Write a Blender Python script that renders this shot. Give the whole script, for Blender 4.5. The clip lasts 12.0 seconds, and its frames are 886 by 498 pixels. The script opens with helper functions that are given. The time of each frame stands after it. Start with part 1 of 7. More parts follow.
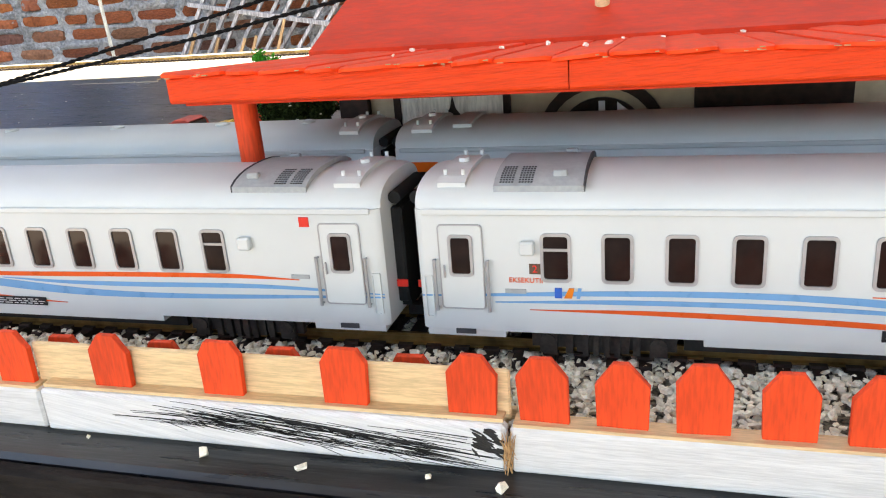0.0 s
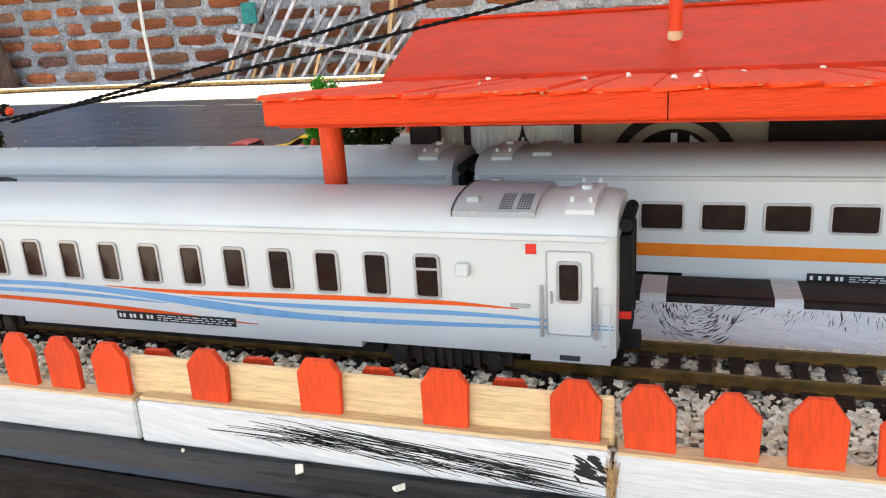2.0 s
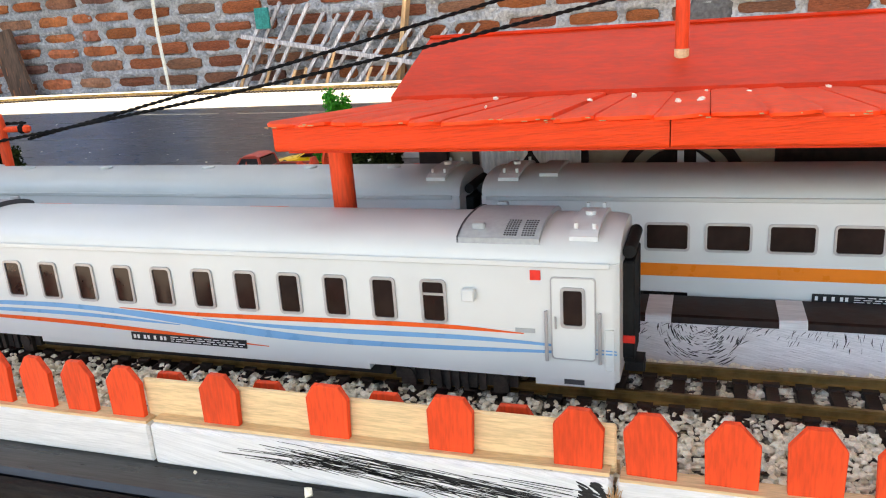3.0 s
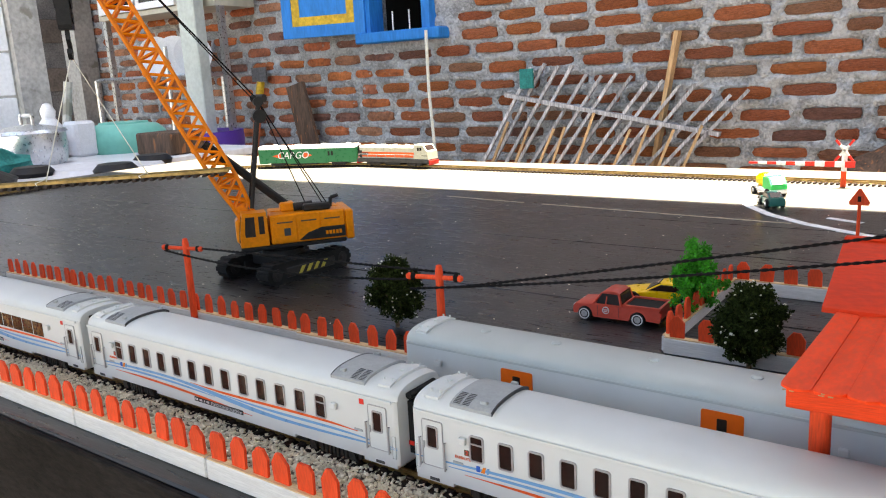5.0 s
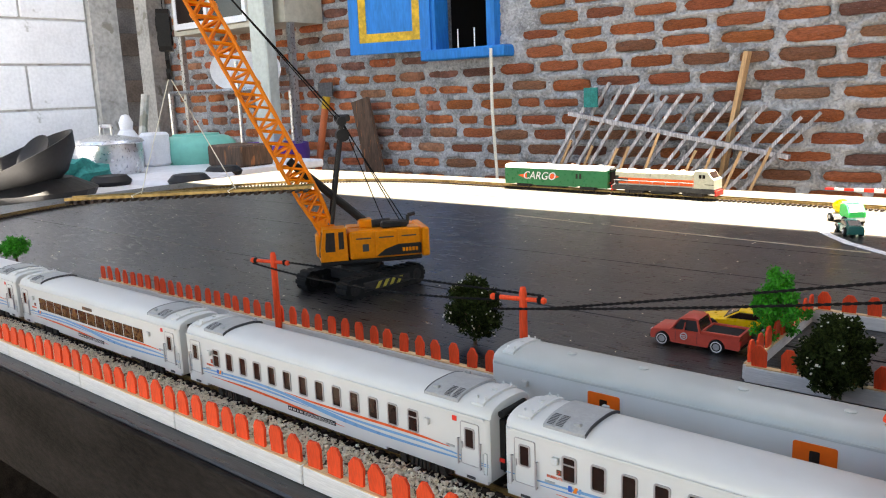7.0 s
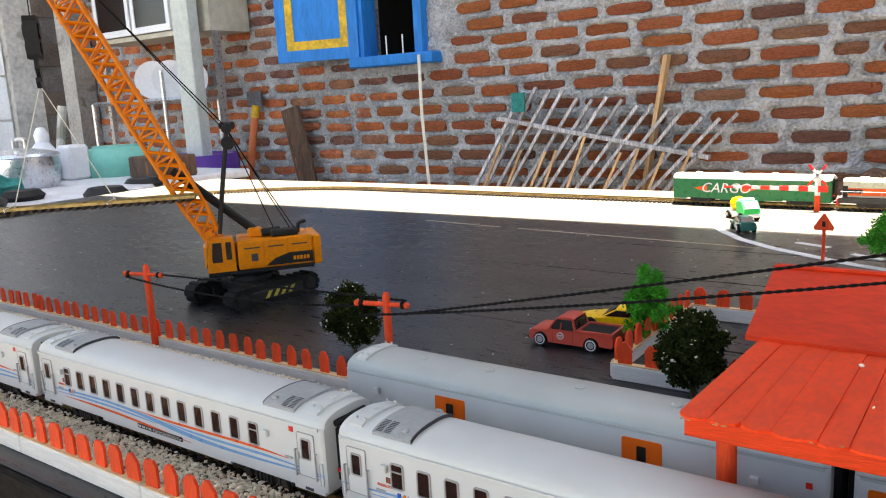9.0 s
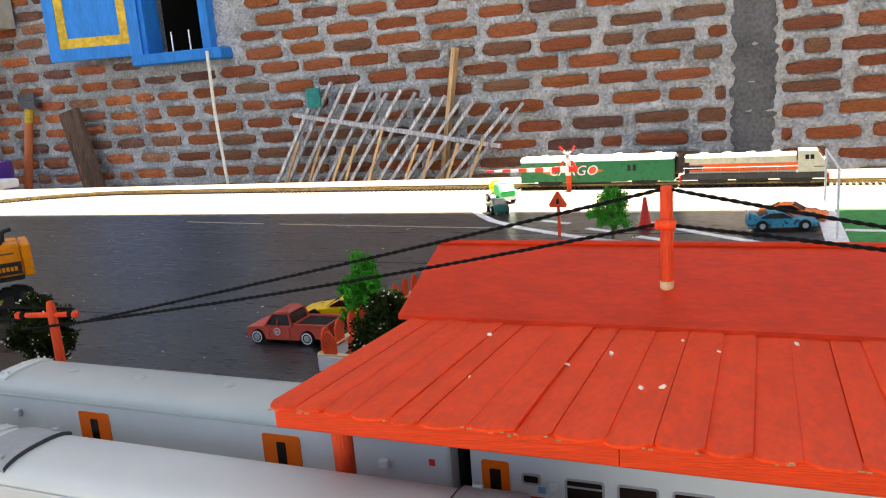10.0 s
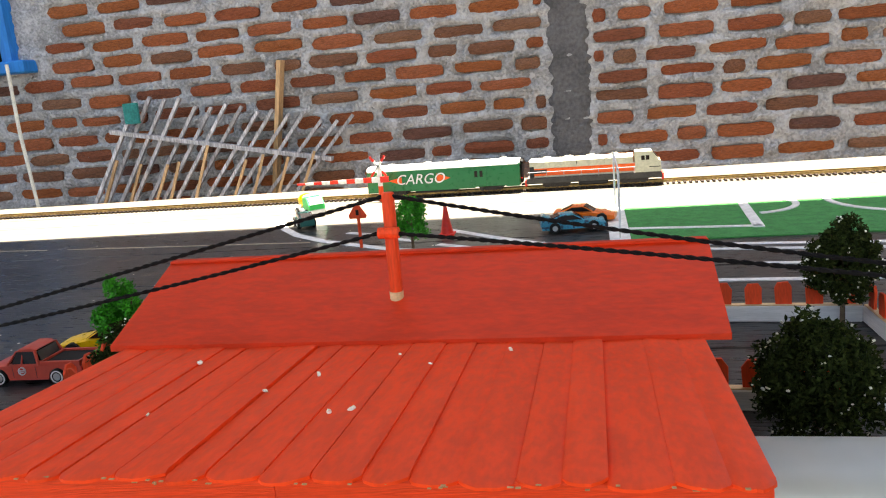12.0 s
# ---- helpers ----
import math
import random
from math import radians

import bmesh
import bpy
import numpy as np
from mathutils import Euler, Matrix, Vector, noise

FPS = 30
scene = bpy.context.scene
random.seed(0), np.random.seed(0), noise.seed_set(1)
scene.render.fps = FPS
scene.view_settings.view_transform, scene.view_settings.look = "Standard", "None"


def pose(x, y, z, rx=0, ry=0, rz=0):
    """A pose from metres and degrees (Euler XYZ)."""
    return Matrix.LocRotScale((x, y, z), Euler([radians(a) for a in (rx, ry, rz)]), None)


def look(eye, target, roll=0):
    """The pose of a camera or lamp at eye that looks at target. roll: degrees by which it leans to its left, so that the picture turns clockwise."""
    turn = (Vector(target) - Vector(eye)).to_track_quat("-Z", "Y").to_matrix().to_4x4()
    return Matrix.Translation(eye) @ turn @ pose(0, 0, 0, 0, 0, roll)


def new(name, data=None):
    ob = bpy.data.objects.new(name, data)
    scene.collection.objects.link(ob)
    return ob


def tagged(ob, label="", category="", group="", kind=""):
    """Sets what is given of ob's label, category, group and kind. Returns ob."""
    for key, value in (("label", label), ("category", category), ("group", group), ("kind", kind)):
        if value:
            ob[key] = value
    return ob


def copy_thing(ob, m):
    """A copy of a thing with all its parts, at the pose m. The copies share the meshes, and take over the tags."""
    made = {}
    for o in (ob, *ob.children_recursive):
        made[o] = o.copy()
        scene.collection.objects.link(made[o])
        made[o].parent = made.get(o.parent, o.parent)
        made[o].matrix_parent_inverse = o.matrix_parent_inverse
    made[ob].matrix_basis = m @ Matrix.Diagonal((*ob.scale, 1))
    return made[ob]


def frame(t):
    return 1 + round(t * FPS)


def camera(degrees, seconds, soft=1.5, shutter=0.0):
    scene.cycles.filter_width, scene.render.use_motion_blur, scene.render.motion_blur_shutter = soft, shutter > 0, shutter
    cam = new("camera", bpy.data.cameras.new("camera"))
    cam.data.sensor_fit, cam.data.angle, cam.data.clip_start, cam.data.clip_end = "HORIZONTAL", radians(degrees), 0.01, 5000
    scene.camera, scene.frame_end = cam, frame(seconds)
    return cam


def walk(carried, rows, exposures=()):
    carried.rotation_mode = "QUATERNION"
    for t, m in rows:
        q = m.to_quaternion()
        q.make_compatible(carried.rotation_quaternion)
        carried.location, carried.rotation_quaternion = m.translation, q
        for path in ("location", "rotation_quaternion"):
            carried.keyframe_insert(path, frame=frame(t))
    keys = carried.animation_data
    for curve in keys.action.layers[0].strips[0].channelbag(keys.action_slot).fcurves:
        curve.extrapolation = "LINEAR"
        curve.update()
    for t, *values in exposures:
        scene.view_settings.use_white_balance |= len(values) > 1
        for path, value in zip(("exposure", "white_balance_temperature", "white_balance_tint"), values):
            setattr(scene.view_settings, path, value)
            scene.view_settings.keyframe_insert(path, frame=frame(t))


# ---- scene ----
cam = camera(59.30, 12.0, soft=1.1)
PATH = [
    (0, (0.27585, -0.17883, 0.09340), (0.00490, 0.72667, -0.23320), -4.574),
    (0.5, (0.27261, -0.17062, 0.09596), (-0.00481, 0.74201, -0.20428), -4.719),
    (1, (0.26365, -0.17812, 0.09636), (-0.02308, 0.73731, -0.18611), -4.366),
    (1.5, (0.26064, -0.18562, 0.09720), (-0.03712, 0.72438, -0.19132), -3.892),
    (2, (0.26052, -0.18524, 0.09407), (-0.04148, 0.72309, -0.19527), -3.502),
    (2.5, (0.26391, -0.18306, 0.09739), (-0.04061, 0.72420, -0.19268), -3.647),
    (2.7, (0.26544, -0.18283, 0.09615), (-0.03854, 0.72432, -0.19484), -3.717),
    (4.3, (0.22141, -0.23219, 0.16240), (-0.29199, 0.59685, -0.05922), -4.447),
    (4.5, (0.21443, -0.23774, 0.16947), (-0.32206, 0.57688, -0.05093), -3.924),
    (5, (0.19884, -0.25255, 0.17988), (-0.37290, 0.53781, -0.04022), -3.009),
    (5.5, (0.19328, -0.26093, 0.19326), (-0.40445, 0.51200, -0.01955), -2.578),
    (6, (0.19169, -0.26810, 0.19042), (-0.41907, 0.49666, -0.01478), -2.414),
    (6.5, (0.19085, -0.27353, 0.18772), (-0.43184, 0.48246, -0.01409), -2.132),
    (8.3, (0.20886, -0.26204, 0.18638), (-0.42807, 0.48430, -0.00673), -2.481),
    (8.5, (0.21398, -0.25783, 0.18371), (-0.40482, 0.50405, -0.00767), -2.616),
    (9, (0.22800, -0.23834, 0.18272), (-0.34588, 0.55757, -0.01011), -3.039),
    (9.5, (0.26543, -0.20225, 0.17078), (-0.18496, 0.66679, -0.03396), -3.192),
    (10, (0.28824, -0.18401, 0.16904), (-0.09047, 0.71721, -0.04164), -4.373),
    (10.5, (0.29177, -0.17848, 0.16468), (-0.06695, 0.72839, -0.05651), -5.669),
    (11, (0.30762, -0.16308, 0.16218), (0.01593, 0.76817, -0.05618), -5.195),
    (11.5, (0.33023, -0.15345, 0.16244), (0.09828, 0.79609, -0.04870), -5.056),
    (12, (0.33081, -0.15096, 0.16119), (0.13534, 0.80690, -0.04929), -4.992),
]
walk(cam, [(t, look(eye, target, roll)) for t, eye, target, roll in PATH],
     exposures=[(0, 4.32, 8000, 10), (2.7, 4.32, 8000, 10), (4.3, 4.06, 8000, 10), (6.7, 3.92, 8000, 10), (9.5, 3.86, 8000, 10), (11, 3.8, 8000, 10), (12, 3.74, 8000, 10)])

# ---- light ----
SUN_UP = 79.0
world = bpy.data.worlds.new("sky")
scene.world = world
world.use_nodes = True
wn = world.node_tree
sky = wn.nodes.new("ShaderNodeTexSky")
sky.sky_type, sky.sun_disc = "NISHITA", False
sky.sun_elevation, sky.sun_rotation = radians(SUN_UP), 0.0
wn.links.new(sky.outputs[0], wn.nodes["Background"].inputs[0])
wn.nodes["Background"].inputs[1].default_value = 0.052
sun = new("sun", bpy.data.lights.new("sun", "SUN"))
sun.data.energy, sun.data.angle, sun.data.color = 5.0, radians(0.5), (1.0, 0.975, 0.94)
sun.matrix_world = look((0, math.cos(radians(SUN_UP)) * 5, math.sin(radians(SUN_UP)) * 5), (0, 0, 0))
scene.view_settings.exposure = 2.7


# ---- materials ----
def material(name, color, rough=0.5, metal=0.0, var=0.12, scale=60.0, bump=0.15, fine=4.0, stain=None, stain_at=0.6, stretch=(1, 1, 1),
             island=0.0, obj_random=0.0, spec=0.3, coat=0.0, depth=0.002, lean=0.0, palette=None):
    """A painted or raw surface: colour that drifts at two scales, patchy gloss, fine relief, and an optional stain colour."""
    m = bpy.data.materials.new(name)
    m.use_nodes = True
    nt = m.node_tree
    nd, lk = nt.nodes, nt.links
    b = nd["Principled BSDF"]
    b.inputs["Metallic"].default_value = metal
    b.inputs["Specular IOR Level"].default_value = spec
    b.inputs["Coat Weight"].default_value = coat
    tc = nd.new("ShaderNodeTexCoord")
    mp = nd.new("ShaderNodeMapping")
    mp.vector_type = "TEXTURE"
    mp.inputs["Scale"].default_value = [1 / k for k in stretch]
    mp.inputs["Rotation"].default_value = (0, radians(lean), 0)
    lk.new(tc.outputs["Object"], mp.inputs[0])

    def noise_tex(s, detail=4.0):
        n = nd.new("ShaderNodeTexNoise")
        n.inputs["Scale"].default_value, n.inputs["Detail"].default_value = s, detail
        lk.new(mp.outputs[0], n.inputs["Vector"])
        return n.outputs[0]

    big, small = noise_tex(scale), noise_tex(scale * fine)
    hsv = nd.new("ShaderNodeHueSaturation")
    hsv.inputs["Color"].default_value = (*color, 1)
    if palette:
        # each piece takes one of several kiln colours
        pick = nd.new("ShaderNodeValToRGB")
        pick.color_ramp.interpolation = "CONSTANT"
        while len(pick.color_ramp.elements) < len(palette):
            pick.color_ramp.elements.new(0.5)
        for k, c in enumerate(palette):
            pick.color_ramp.elements[k].position, pick.color_ramp.elements[k].color = k / len(palette), (*c, 1)
        who = (nd.new("ShaderNodeObjectInfo").outputs["Random"] if obj_random else nd.new("ShaderNodeNewGeometry").outputs["Random Per Island"])
        lk.new(who, pick.inputs[0]), lk.new(pick.outputs[0], hsv.inputs["Color"])
    add = nd.new("ShaderNodeMath")
    add.operation = "ADD"
    lk.new(big, add.inputs[0]), lk.new(small, add.inputs[1])
    rng = nd.new("ShaderNodeMapRange")
    rng.inputs["From Min"].default_value, rng.inputs["From Max"].default_value = 0.76, 1.24
    rng.inputs["To Min"].default_value, rng.inputs["To Max"].default_value = 1 - var, 1 + var
    lk.new(add.outputs[0], rng.inputs["Value"])
    value = rng.outputs[0]
    for amount, node, out in ((island, "ShaderNodeNewGeometry", "Random Per Island"), (obj_random, "ShaderNodeObjectInfo", "Random")):
        if amount:
            r = nd.new("ShaderNodeMapRange")
            r.inputs["To Min"].default_value, r.inputs["To Max"].default_value = 1 - amount, 1 + amount
            lk.new(nd.new(node).outputs[out], r.inputs["Value"])
            mul = nd.new("ShaderNodeMath")
            mul.operation = "MULTIPLY"
            lk.new(value, mul.inputs[0]), lk.new(r.outputs[0], mul.inputs[1])
            value = mul.outputs[0]
    lk.new(value, hsv.inputs["Value"])
    col = hsv.outputs[0]
    if stain:
        ramp = nd.new("ShaderNodeMapRange")
        ramp.inputs["From Min"].default_value, ramp.inputs["From Max"].default_value = stain_at, stain_at + 0.06
        lk.new(noise_tex(scale * 2.3, 8.0), ramp.inputs["Value"])
        mix = nd.new("ShaderNodeMix")
        mix.data_type = "RGBA"
        lk.new(ramp.outputs[0], mix.inputs[0]), lk.new(col, mix.inputs[6])
        mix.inputs[7].default_value = (*stain, 1)
        col = mix.outputs[2]
    lk.new(col, b.inputs["Base Color"])
    rr = nd.new("ShaderNodeMapRange")
    rr.inputs["To Min"].default_value, rr.inputs["To Max"].default_value = max(rough - 0.12, 0.02), min(rough + 0.12, 1)
    lk.new(small, rr.inputs["Value"]), lk.new(rr.outputs[0], b.inputs["Roughness"])
    if bump:
        bp = nd.new("ShaderNodeBump")
        bp.inputs["Strength"].default_value, bp.inputs["Distance"].default_value = bump, depth
        lk.new(small, bp.inputs["Height"]), lk.new(bp.outputs[0], b.inputs["Normal"])
    return m


def glass_dark(name, color=(0.02, 0.012, 0.01)):
    m = material(name, color, 0.12, var=0.2, bump=0)
    return m


ORANGE_PAINT = material("orange_red_paint", (0.75, 0.066, 0.017), 0.62, spec=0.25, var=0.16, scale=70, bump=0.4, stretch=(5, 4, 0.7), depth=0.0005, obj_random=0.12, stain=(0.20, 0.03, 0.012), stain_at=0.71)
ROOF_PAINT = material("roof_red_paint", (0.95, 0.068, 0.012), 0.55, spec=0.22, var=0.10, scale=50, bump=0.2, stretch=(2.5, 1, 1), depth=0.0006, island=0.13)
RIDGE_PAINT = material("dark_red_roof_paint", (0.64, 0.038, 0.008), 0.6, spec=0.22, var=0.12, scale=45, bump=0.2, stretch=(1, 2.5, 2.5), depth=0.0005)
FASCIA_PAINT = material("orange_red_paint_on_grain", (0.80, 0.056, 0.009), 0.55, spec=0.25, var=0.12, scale=55, bump=0.7, stretch=(0.8, 8, 12), depth=0.0006, lean=-4)
BARE_WOOD = material("bare_wood", (0.70, 0.49, 0.27), 0.6, var=0.16, scale=80, bump=0.35, stretch=(0.9, 7, 10), depth=0.0005)
CHIP_WOOD = material("chipped_wood", (0.52, 0.30, 0.14), 0.7, var=0.2, scale=200, bump=0.3)
PLINTH_WHITE = material("white_plinth_paint", (0.66, 0.645, 0.63), 0.6, var=0.1, scale=60, bump=0.4, stretch=(0.7, 6, 10), depth=0.0006)
PLINTH_WORN = material("worn_white_paint", (0.72, 0.71, 0.70), 0.6, var=0.1, scale=36, bump=0.6, stretch=(0.8, 14, 26), stain=(0.06, 0.05, 0.045), stain_at=0.69, depth=0.0006, lean=9)
TABLE_TOP = material("black_painted_boards", (0.023, 0.0223, 0.0227), 0.30, spec=0.42, var=0.45, scale=8, bump=0.35, fine=18, stretch=(0.3, 2.6, 1), depth=0.001, stain=(0.008, 0.007, 0.007), stain_at=0.63)
PALER_BOARDS = material("paler_far_boards", (0.068, 0.062, 0.050), 0.7, spec=0.2, var=0.25, scale=9, bump=0.3, fine=14, stretch=(0.3, 3, 1), depth=0.001, stain=(0.05, 0.044, 0.034), stain_at=0.66)
TABLE_SIDE = material("dark_board_edge", (0.016, 0.0135, 0.012), 0.8, spec=0.08, var=0.6, scale=16, bump=0.8, fine=9, stretch=(0.6, 2.5, 2.5), depth=0.002, stain=(0.030, 0.023, 0.016), stain_at=0.68)
COACH_WHITE = material("white_coach_enamel", (0.575, 0.592, 0.580), 0.36, var=0.035, scale=12, bump=0, spec=0.45)
ROOF_GREY = material("pale_grey_coach_roof", (0.415, 0.44, 0.425), 0.34, var=0.05, scale=12, bump=0, spec=0.45)
UNIT_GREY = material("grey_roof_unit", (0.335, 0.35, 0.352), 0.45, var=0.08, scale=200, bump=0.1, depth=0.0003)
SLIT_AND_SHADE = material("dark_grille_and_shade", (0.05, 0.05, 0.055), 0.6, bump=0)
SILVER = material("silver_trim", (0.40, 0.40, 0.41), 0.36, 0.45, var=0.08, scale=100, bump=0)
PANE = glass_dark("dark_coach_glass")
PANE_BROWN = material("brown_coach_glass", (0.085, 0.042, 0.016), 0.12, var=0.5, scale=160, bump=0, obj_random=0.5, stain=(0.02, 0.012, 0.008), stain_at=0.52)
BLUE_LINE = material("blue_livery", (0.145, 0.33, 0.56), 0.3, var=0.04, bump=0)
ORANGE_LINE = material("orange_livery", (0.75, 0.10, 0.02), 0.3, var=0.04, bump=0)
DOOR_ORANGE = material("orange_door_enamel", (0.80, 0.13, 0.008), 0.35, var=0.05, bump=0)
AMBER_LINE = material("amber_livery", (0.78, 0.20, 0.02), 0.3, var=0.04, bump=0)
BLACK_PLASTIC = material("black_plastic", (0.014, 0.013, 0.013), 0.55, spec=0.3, var=0.3, scale=300, bump=0.15, depth=0.0004)
BOGIE_BROWN = material("brown_black_bogie", (0.030, 0.024, 0.021), 0.55, spec=0.3, var=0.4, scale=300, bump=0.2, depth=0.0004)
RUBBER = material("black_rubber", (0.010, 0.010, 0.010), 0.75, spec=0.2, var=0.3, scale=200, bump=0.2, depth=0.0004)
PLATE_BLACK = material("black_plate", (0.015, 0.016, 0.018), 0.4, bump=0)
PLATE_WHITE = material("white_lettering", (0.7, 0.7, 0.7), 0.5, bump=0)
RED_SIGN = material("red_sticker", (0.70, 0.03, 0.02), 0.4, bump=0)
RAIL_BRASS = material("brass_rail", (0.27, 0.185, 0.075), 0.38, 0.85, var=0.35, scale=60, bump=0.05, depth=0.0003)
SLEEPER = material("dark_brown_sleeper", (0.035, 0.021, 0.016), 0.6, var=0.3, scale=300, bump=0.2, obj_random=0.25, depth=0.0004)
STONE = material("pale_gravel", (0.93, 0.87, 0.72), 0.75, var=0.14, scale=500, bump=0.2, island=0.14, depth=0.0003)
BALLAST_BED = material("ballast_bed", (0.24, 0.21, 0.165), 0.85, var=0.8, scale=420, bump=0.9, fine=2.5, depth=0.002)
MORTAR = material("grey_mortar", (0.37, 0.375, 0.385), 0.88, var=0.38, scale=10, bump=1.0, fine=9, depth=0.016, stain=(0.50, 0.51, 0.53), stain_at=0.58)
KILN = dict(palette=((0.40, 0.115, 0.042), (0.33, 0.105, 0.055), (0.44, 0.135, 0.045), (0.27, 0.115, 0.065), (0.36, 0.10, 0.045), (0.30, 0.14, 0.08), (0.42, 0.12, 0.045), (0.17, 0.075, 0.055), (0.38, 0.115, 0.05)))
BRICK = material("red_brick", (0.345, 0.105, 0.050), 0.85, var=0.4, scale=11, bump=0.9, fine=7, depth=0.008, obj_random=0.16, stain=(0.34, 0.31, 0.29), stain_at=0.665, **KILN)
BRICK_FAR = material("far_red_brick", (0.345, 0.105, 0.050), 0.85, var=0.4, scale=11, bump=0.9, fine=7, depth=0.008, island=0.16, stain=(0.34, 0.31, 0.29), stain_at=0.665, **KILN)
CEMENT = material("dark_cement_render", (0.105, 0.105, 0.11), 0.85, var=0.35, scale=8, bump=0.9, fine=10, depth=0.01)
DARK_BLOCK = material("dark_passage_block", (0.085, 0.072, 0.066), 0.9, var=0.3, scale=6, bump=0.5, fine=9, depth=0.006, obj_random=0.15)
CEMENT_PALE = material("pale_cement", (0.42, 0.41, 0.38), 0.85, var=0.25, scale=5, bump=0.6, fine=9, depth=0.006, stain=(0.25, 0.24, 0.2), stain_at=0.6)
BLOCK_WHITE = material("white_aerated_block", (0.80, 0.81, 0.82), 0.8, var=0.08, scale=6, bump=0.3, fine=12, depth=0.003, stain=(0.5, 0.5, 0.48), stain_at=0.68)
BLUE_PAINT = material("blue_window_paint", (0.004, 0.19, 0.56), 0.55, var=0.15, scale=9, bump=0.2, stretch=(3, 3, 0.6))
YELLOW_PAINT = material("ochre_window_paint", (0.62, 0.38, 0.03), 0.5, var=0.25, scale=14, bump=0.2)
ROOM_SHADE = material("room_shade_black", (0.012, 0.010, 0.009), 0.9, bump=0)
OLD_SLAT = material("weathered_slat", (0.42, 0.41, 0.42), 0.8, var=0.45, scale=16, bump=0.5, stretch=(4, 4, 0.5), obj_random=0.3, depth=0.002)
NEW_SLAT = material("fresh_wood_strip", (0.52, 0.33, 0.17), 0.7, var=0.25, scale=16, bump=0.3, stretch=(4, 4, 0.5), obj_random=0.2, depth=0.002)
DARK_BOARD = material("dark_stained_board", (0.10, 0.06, 0.04), 0.7, var=0.4, scale=9, bump=0.4, stretch=(4, 4, 0.6), stain=(0.30, 0.12, 0.05), stain_at=0.6)
CRANE_YELLOW = material("crane_yellow_paint", (0.76, 0.225, 0.006), 0.35, var=0.1, scale=90, bump=0.06, depth=0.0004, stain=(0.42, 0.14, 0.02), stain_at=0.72)
CRANE_BOOM = material("crane_orange_plastic", (0.85, 0.22, 0.006), 0.4, var=0.08, scale=90, bump=0.06, depth=0.0004)
HAZARD = material("pale_yellow_stripe_paint", (0.42, 0.36, 0.06), 0.5, var=0.2, scale=200, bump=0.1, depth=0.0003)
CRANE_GLASS = material("smoked_cab_glass", (0.035, 0.030, 0.028), 0.1, bump=0)
LEAF_DARK = material("dark_foam_foliage", (0.026, 0.036, 0.009), 0.85, spec=0.06, var=0.4, scale=300, bump=0, island=0.65)
LEAF_GREEN = material("bright_plastic_foliage", (0.030, 0.29, 0.014), 0.55, spec=0.3, var=0.25, scale=200, bump=0, island=0.45)
FLECK = material("white_flecks", (0.78, 0.76, 0.66), 0.7, island=0.2, bump=0)
TRUNK = material("brown_trunk", (0.13, 0.085, 0.05), 0.8, var=0.3, scale=200, bump=0.4, depth=0.0006)
TURF = material("green_turf", (0.035, 0.21, 0.055), 0.9, var=0.25, scale=90, bump=0.6, fine=5, depth=0.0015)
LINE_WHITE = material("white_road_paint", (0.70, 0.70, 0.70), 0.6, var=0.15, scale=50, bump=0.2, depth=0.0005)
LINE_CREAM = material("pale_scratch", (0.42, 0.36, 0.27), 0.7, var=0.2, bump=0)
BRUSH_BLACK = material("black_brush_marks", (0.016, 0.014, 0.013), 0.55, var=0.4, scale=300, bump=0.2, depth=0.0004)
WIRE = material("black_cord", (0.009, 0.008, 0.008), 0.85, spec=0.1, var=0.3, scale=500, bump=0.5, depth=0.0006)
CREAM_WALL = material("cream_wall_paint", (0.38, 0.30, 0.21), 0.7, var=0.12, scale=50, bump=0.2, depth=0.0006)
DARK_WOOD = material("dark_brown_wood", (0.022, 0.011, 0.008), 0.5, spec=0.12, var=0.35, scale=80, bump=0.25, depth=0.0005)
CURTAIN = material("white_curtain", (0.66, 0.63, 0.58), 0.8, var=0.2, scale=120, bump=0.4, stretch=(3, 1, 0.4))
STEEL = material("brushed_aluminium", (0.62, 0.63, 0.64), 0.3, 0.9, var=0.1, scale=20, bump=0.1)
STEEL_PALE = material("pale_painted_steel", (0.50, 0.54, 0.50), 0.5, 0.1, var=0.1, scale=12, bump=0.1)
TEAL = material("teal_plastic", (0.16, 0.50, 0.40), 0.4, var=0.06, scale=10, bump=0.05)
PURPLE = material("purple_plastic", (0.12, 0.05, 0.35), 0.4, var=0.06, bump=0.05)
WOK_BLACK = material("black_wok_iron", (0.010, 0.010, 0.011), 0.5, 0.0, spec=0.25, var=0.3, scale=20, bump=0.2)
STOVE_WHITE = material("white_enamel_top", (0.70, 0.71, 0.74), 0.35, var=0.1, scale=8, bump=0.05)
CLOTH_TEAL = material("teal_cloth", (0.02, 0.22, 0.20), 0.85, var=0.25, scale=30, bump=0.4)
WHITE_PLASTIC = material("white_plastic", (0.72, 0.73, 0.75), 0.4, var=0.06, bump=0.05)
ORANGE_PLASTIC = material("orange_handle", (0.62, 0.16, 0.06), 0.5, var=0.1, bump=0.05)
CABINET = material("aged_cabinet_panel", (0.46, 0.44, 0.36), 0.55, var=0.12, scale=8, bump=0.1)
GROUND = material("bare_earth", (0.10, 0.083, 0.070), 0.95, var=0.4, scale=3, bump=0.8, fine=14, depth=0.02)
ROOF_SHEET = material("porch_roof_sheet", (0.36, 0.35, 0.33), 0.6, 0.0, var=0.2, scale=4, bump=0.2)
CAR_RED = material("matte_red_car_paint", (0.50, 0.060, 0.035), 0.42, var=0.06, scale=120, bump=0.03, depth=0.0003)
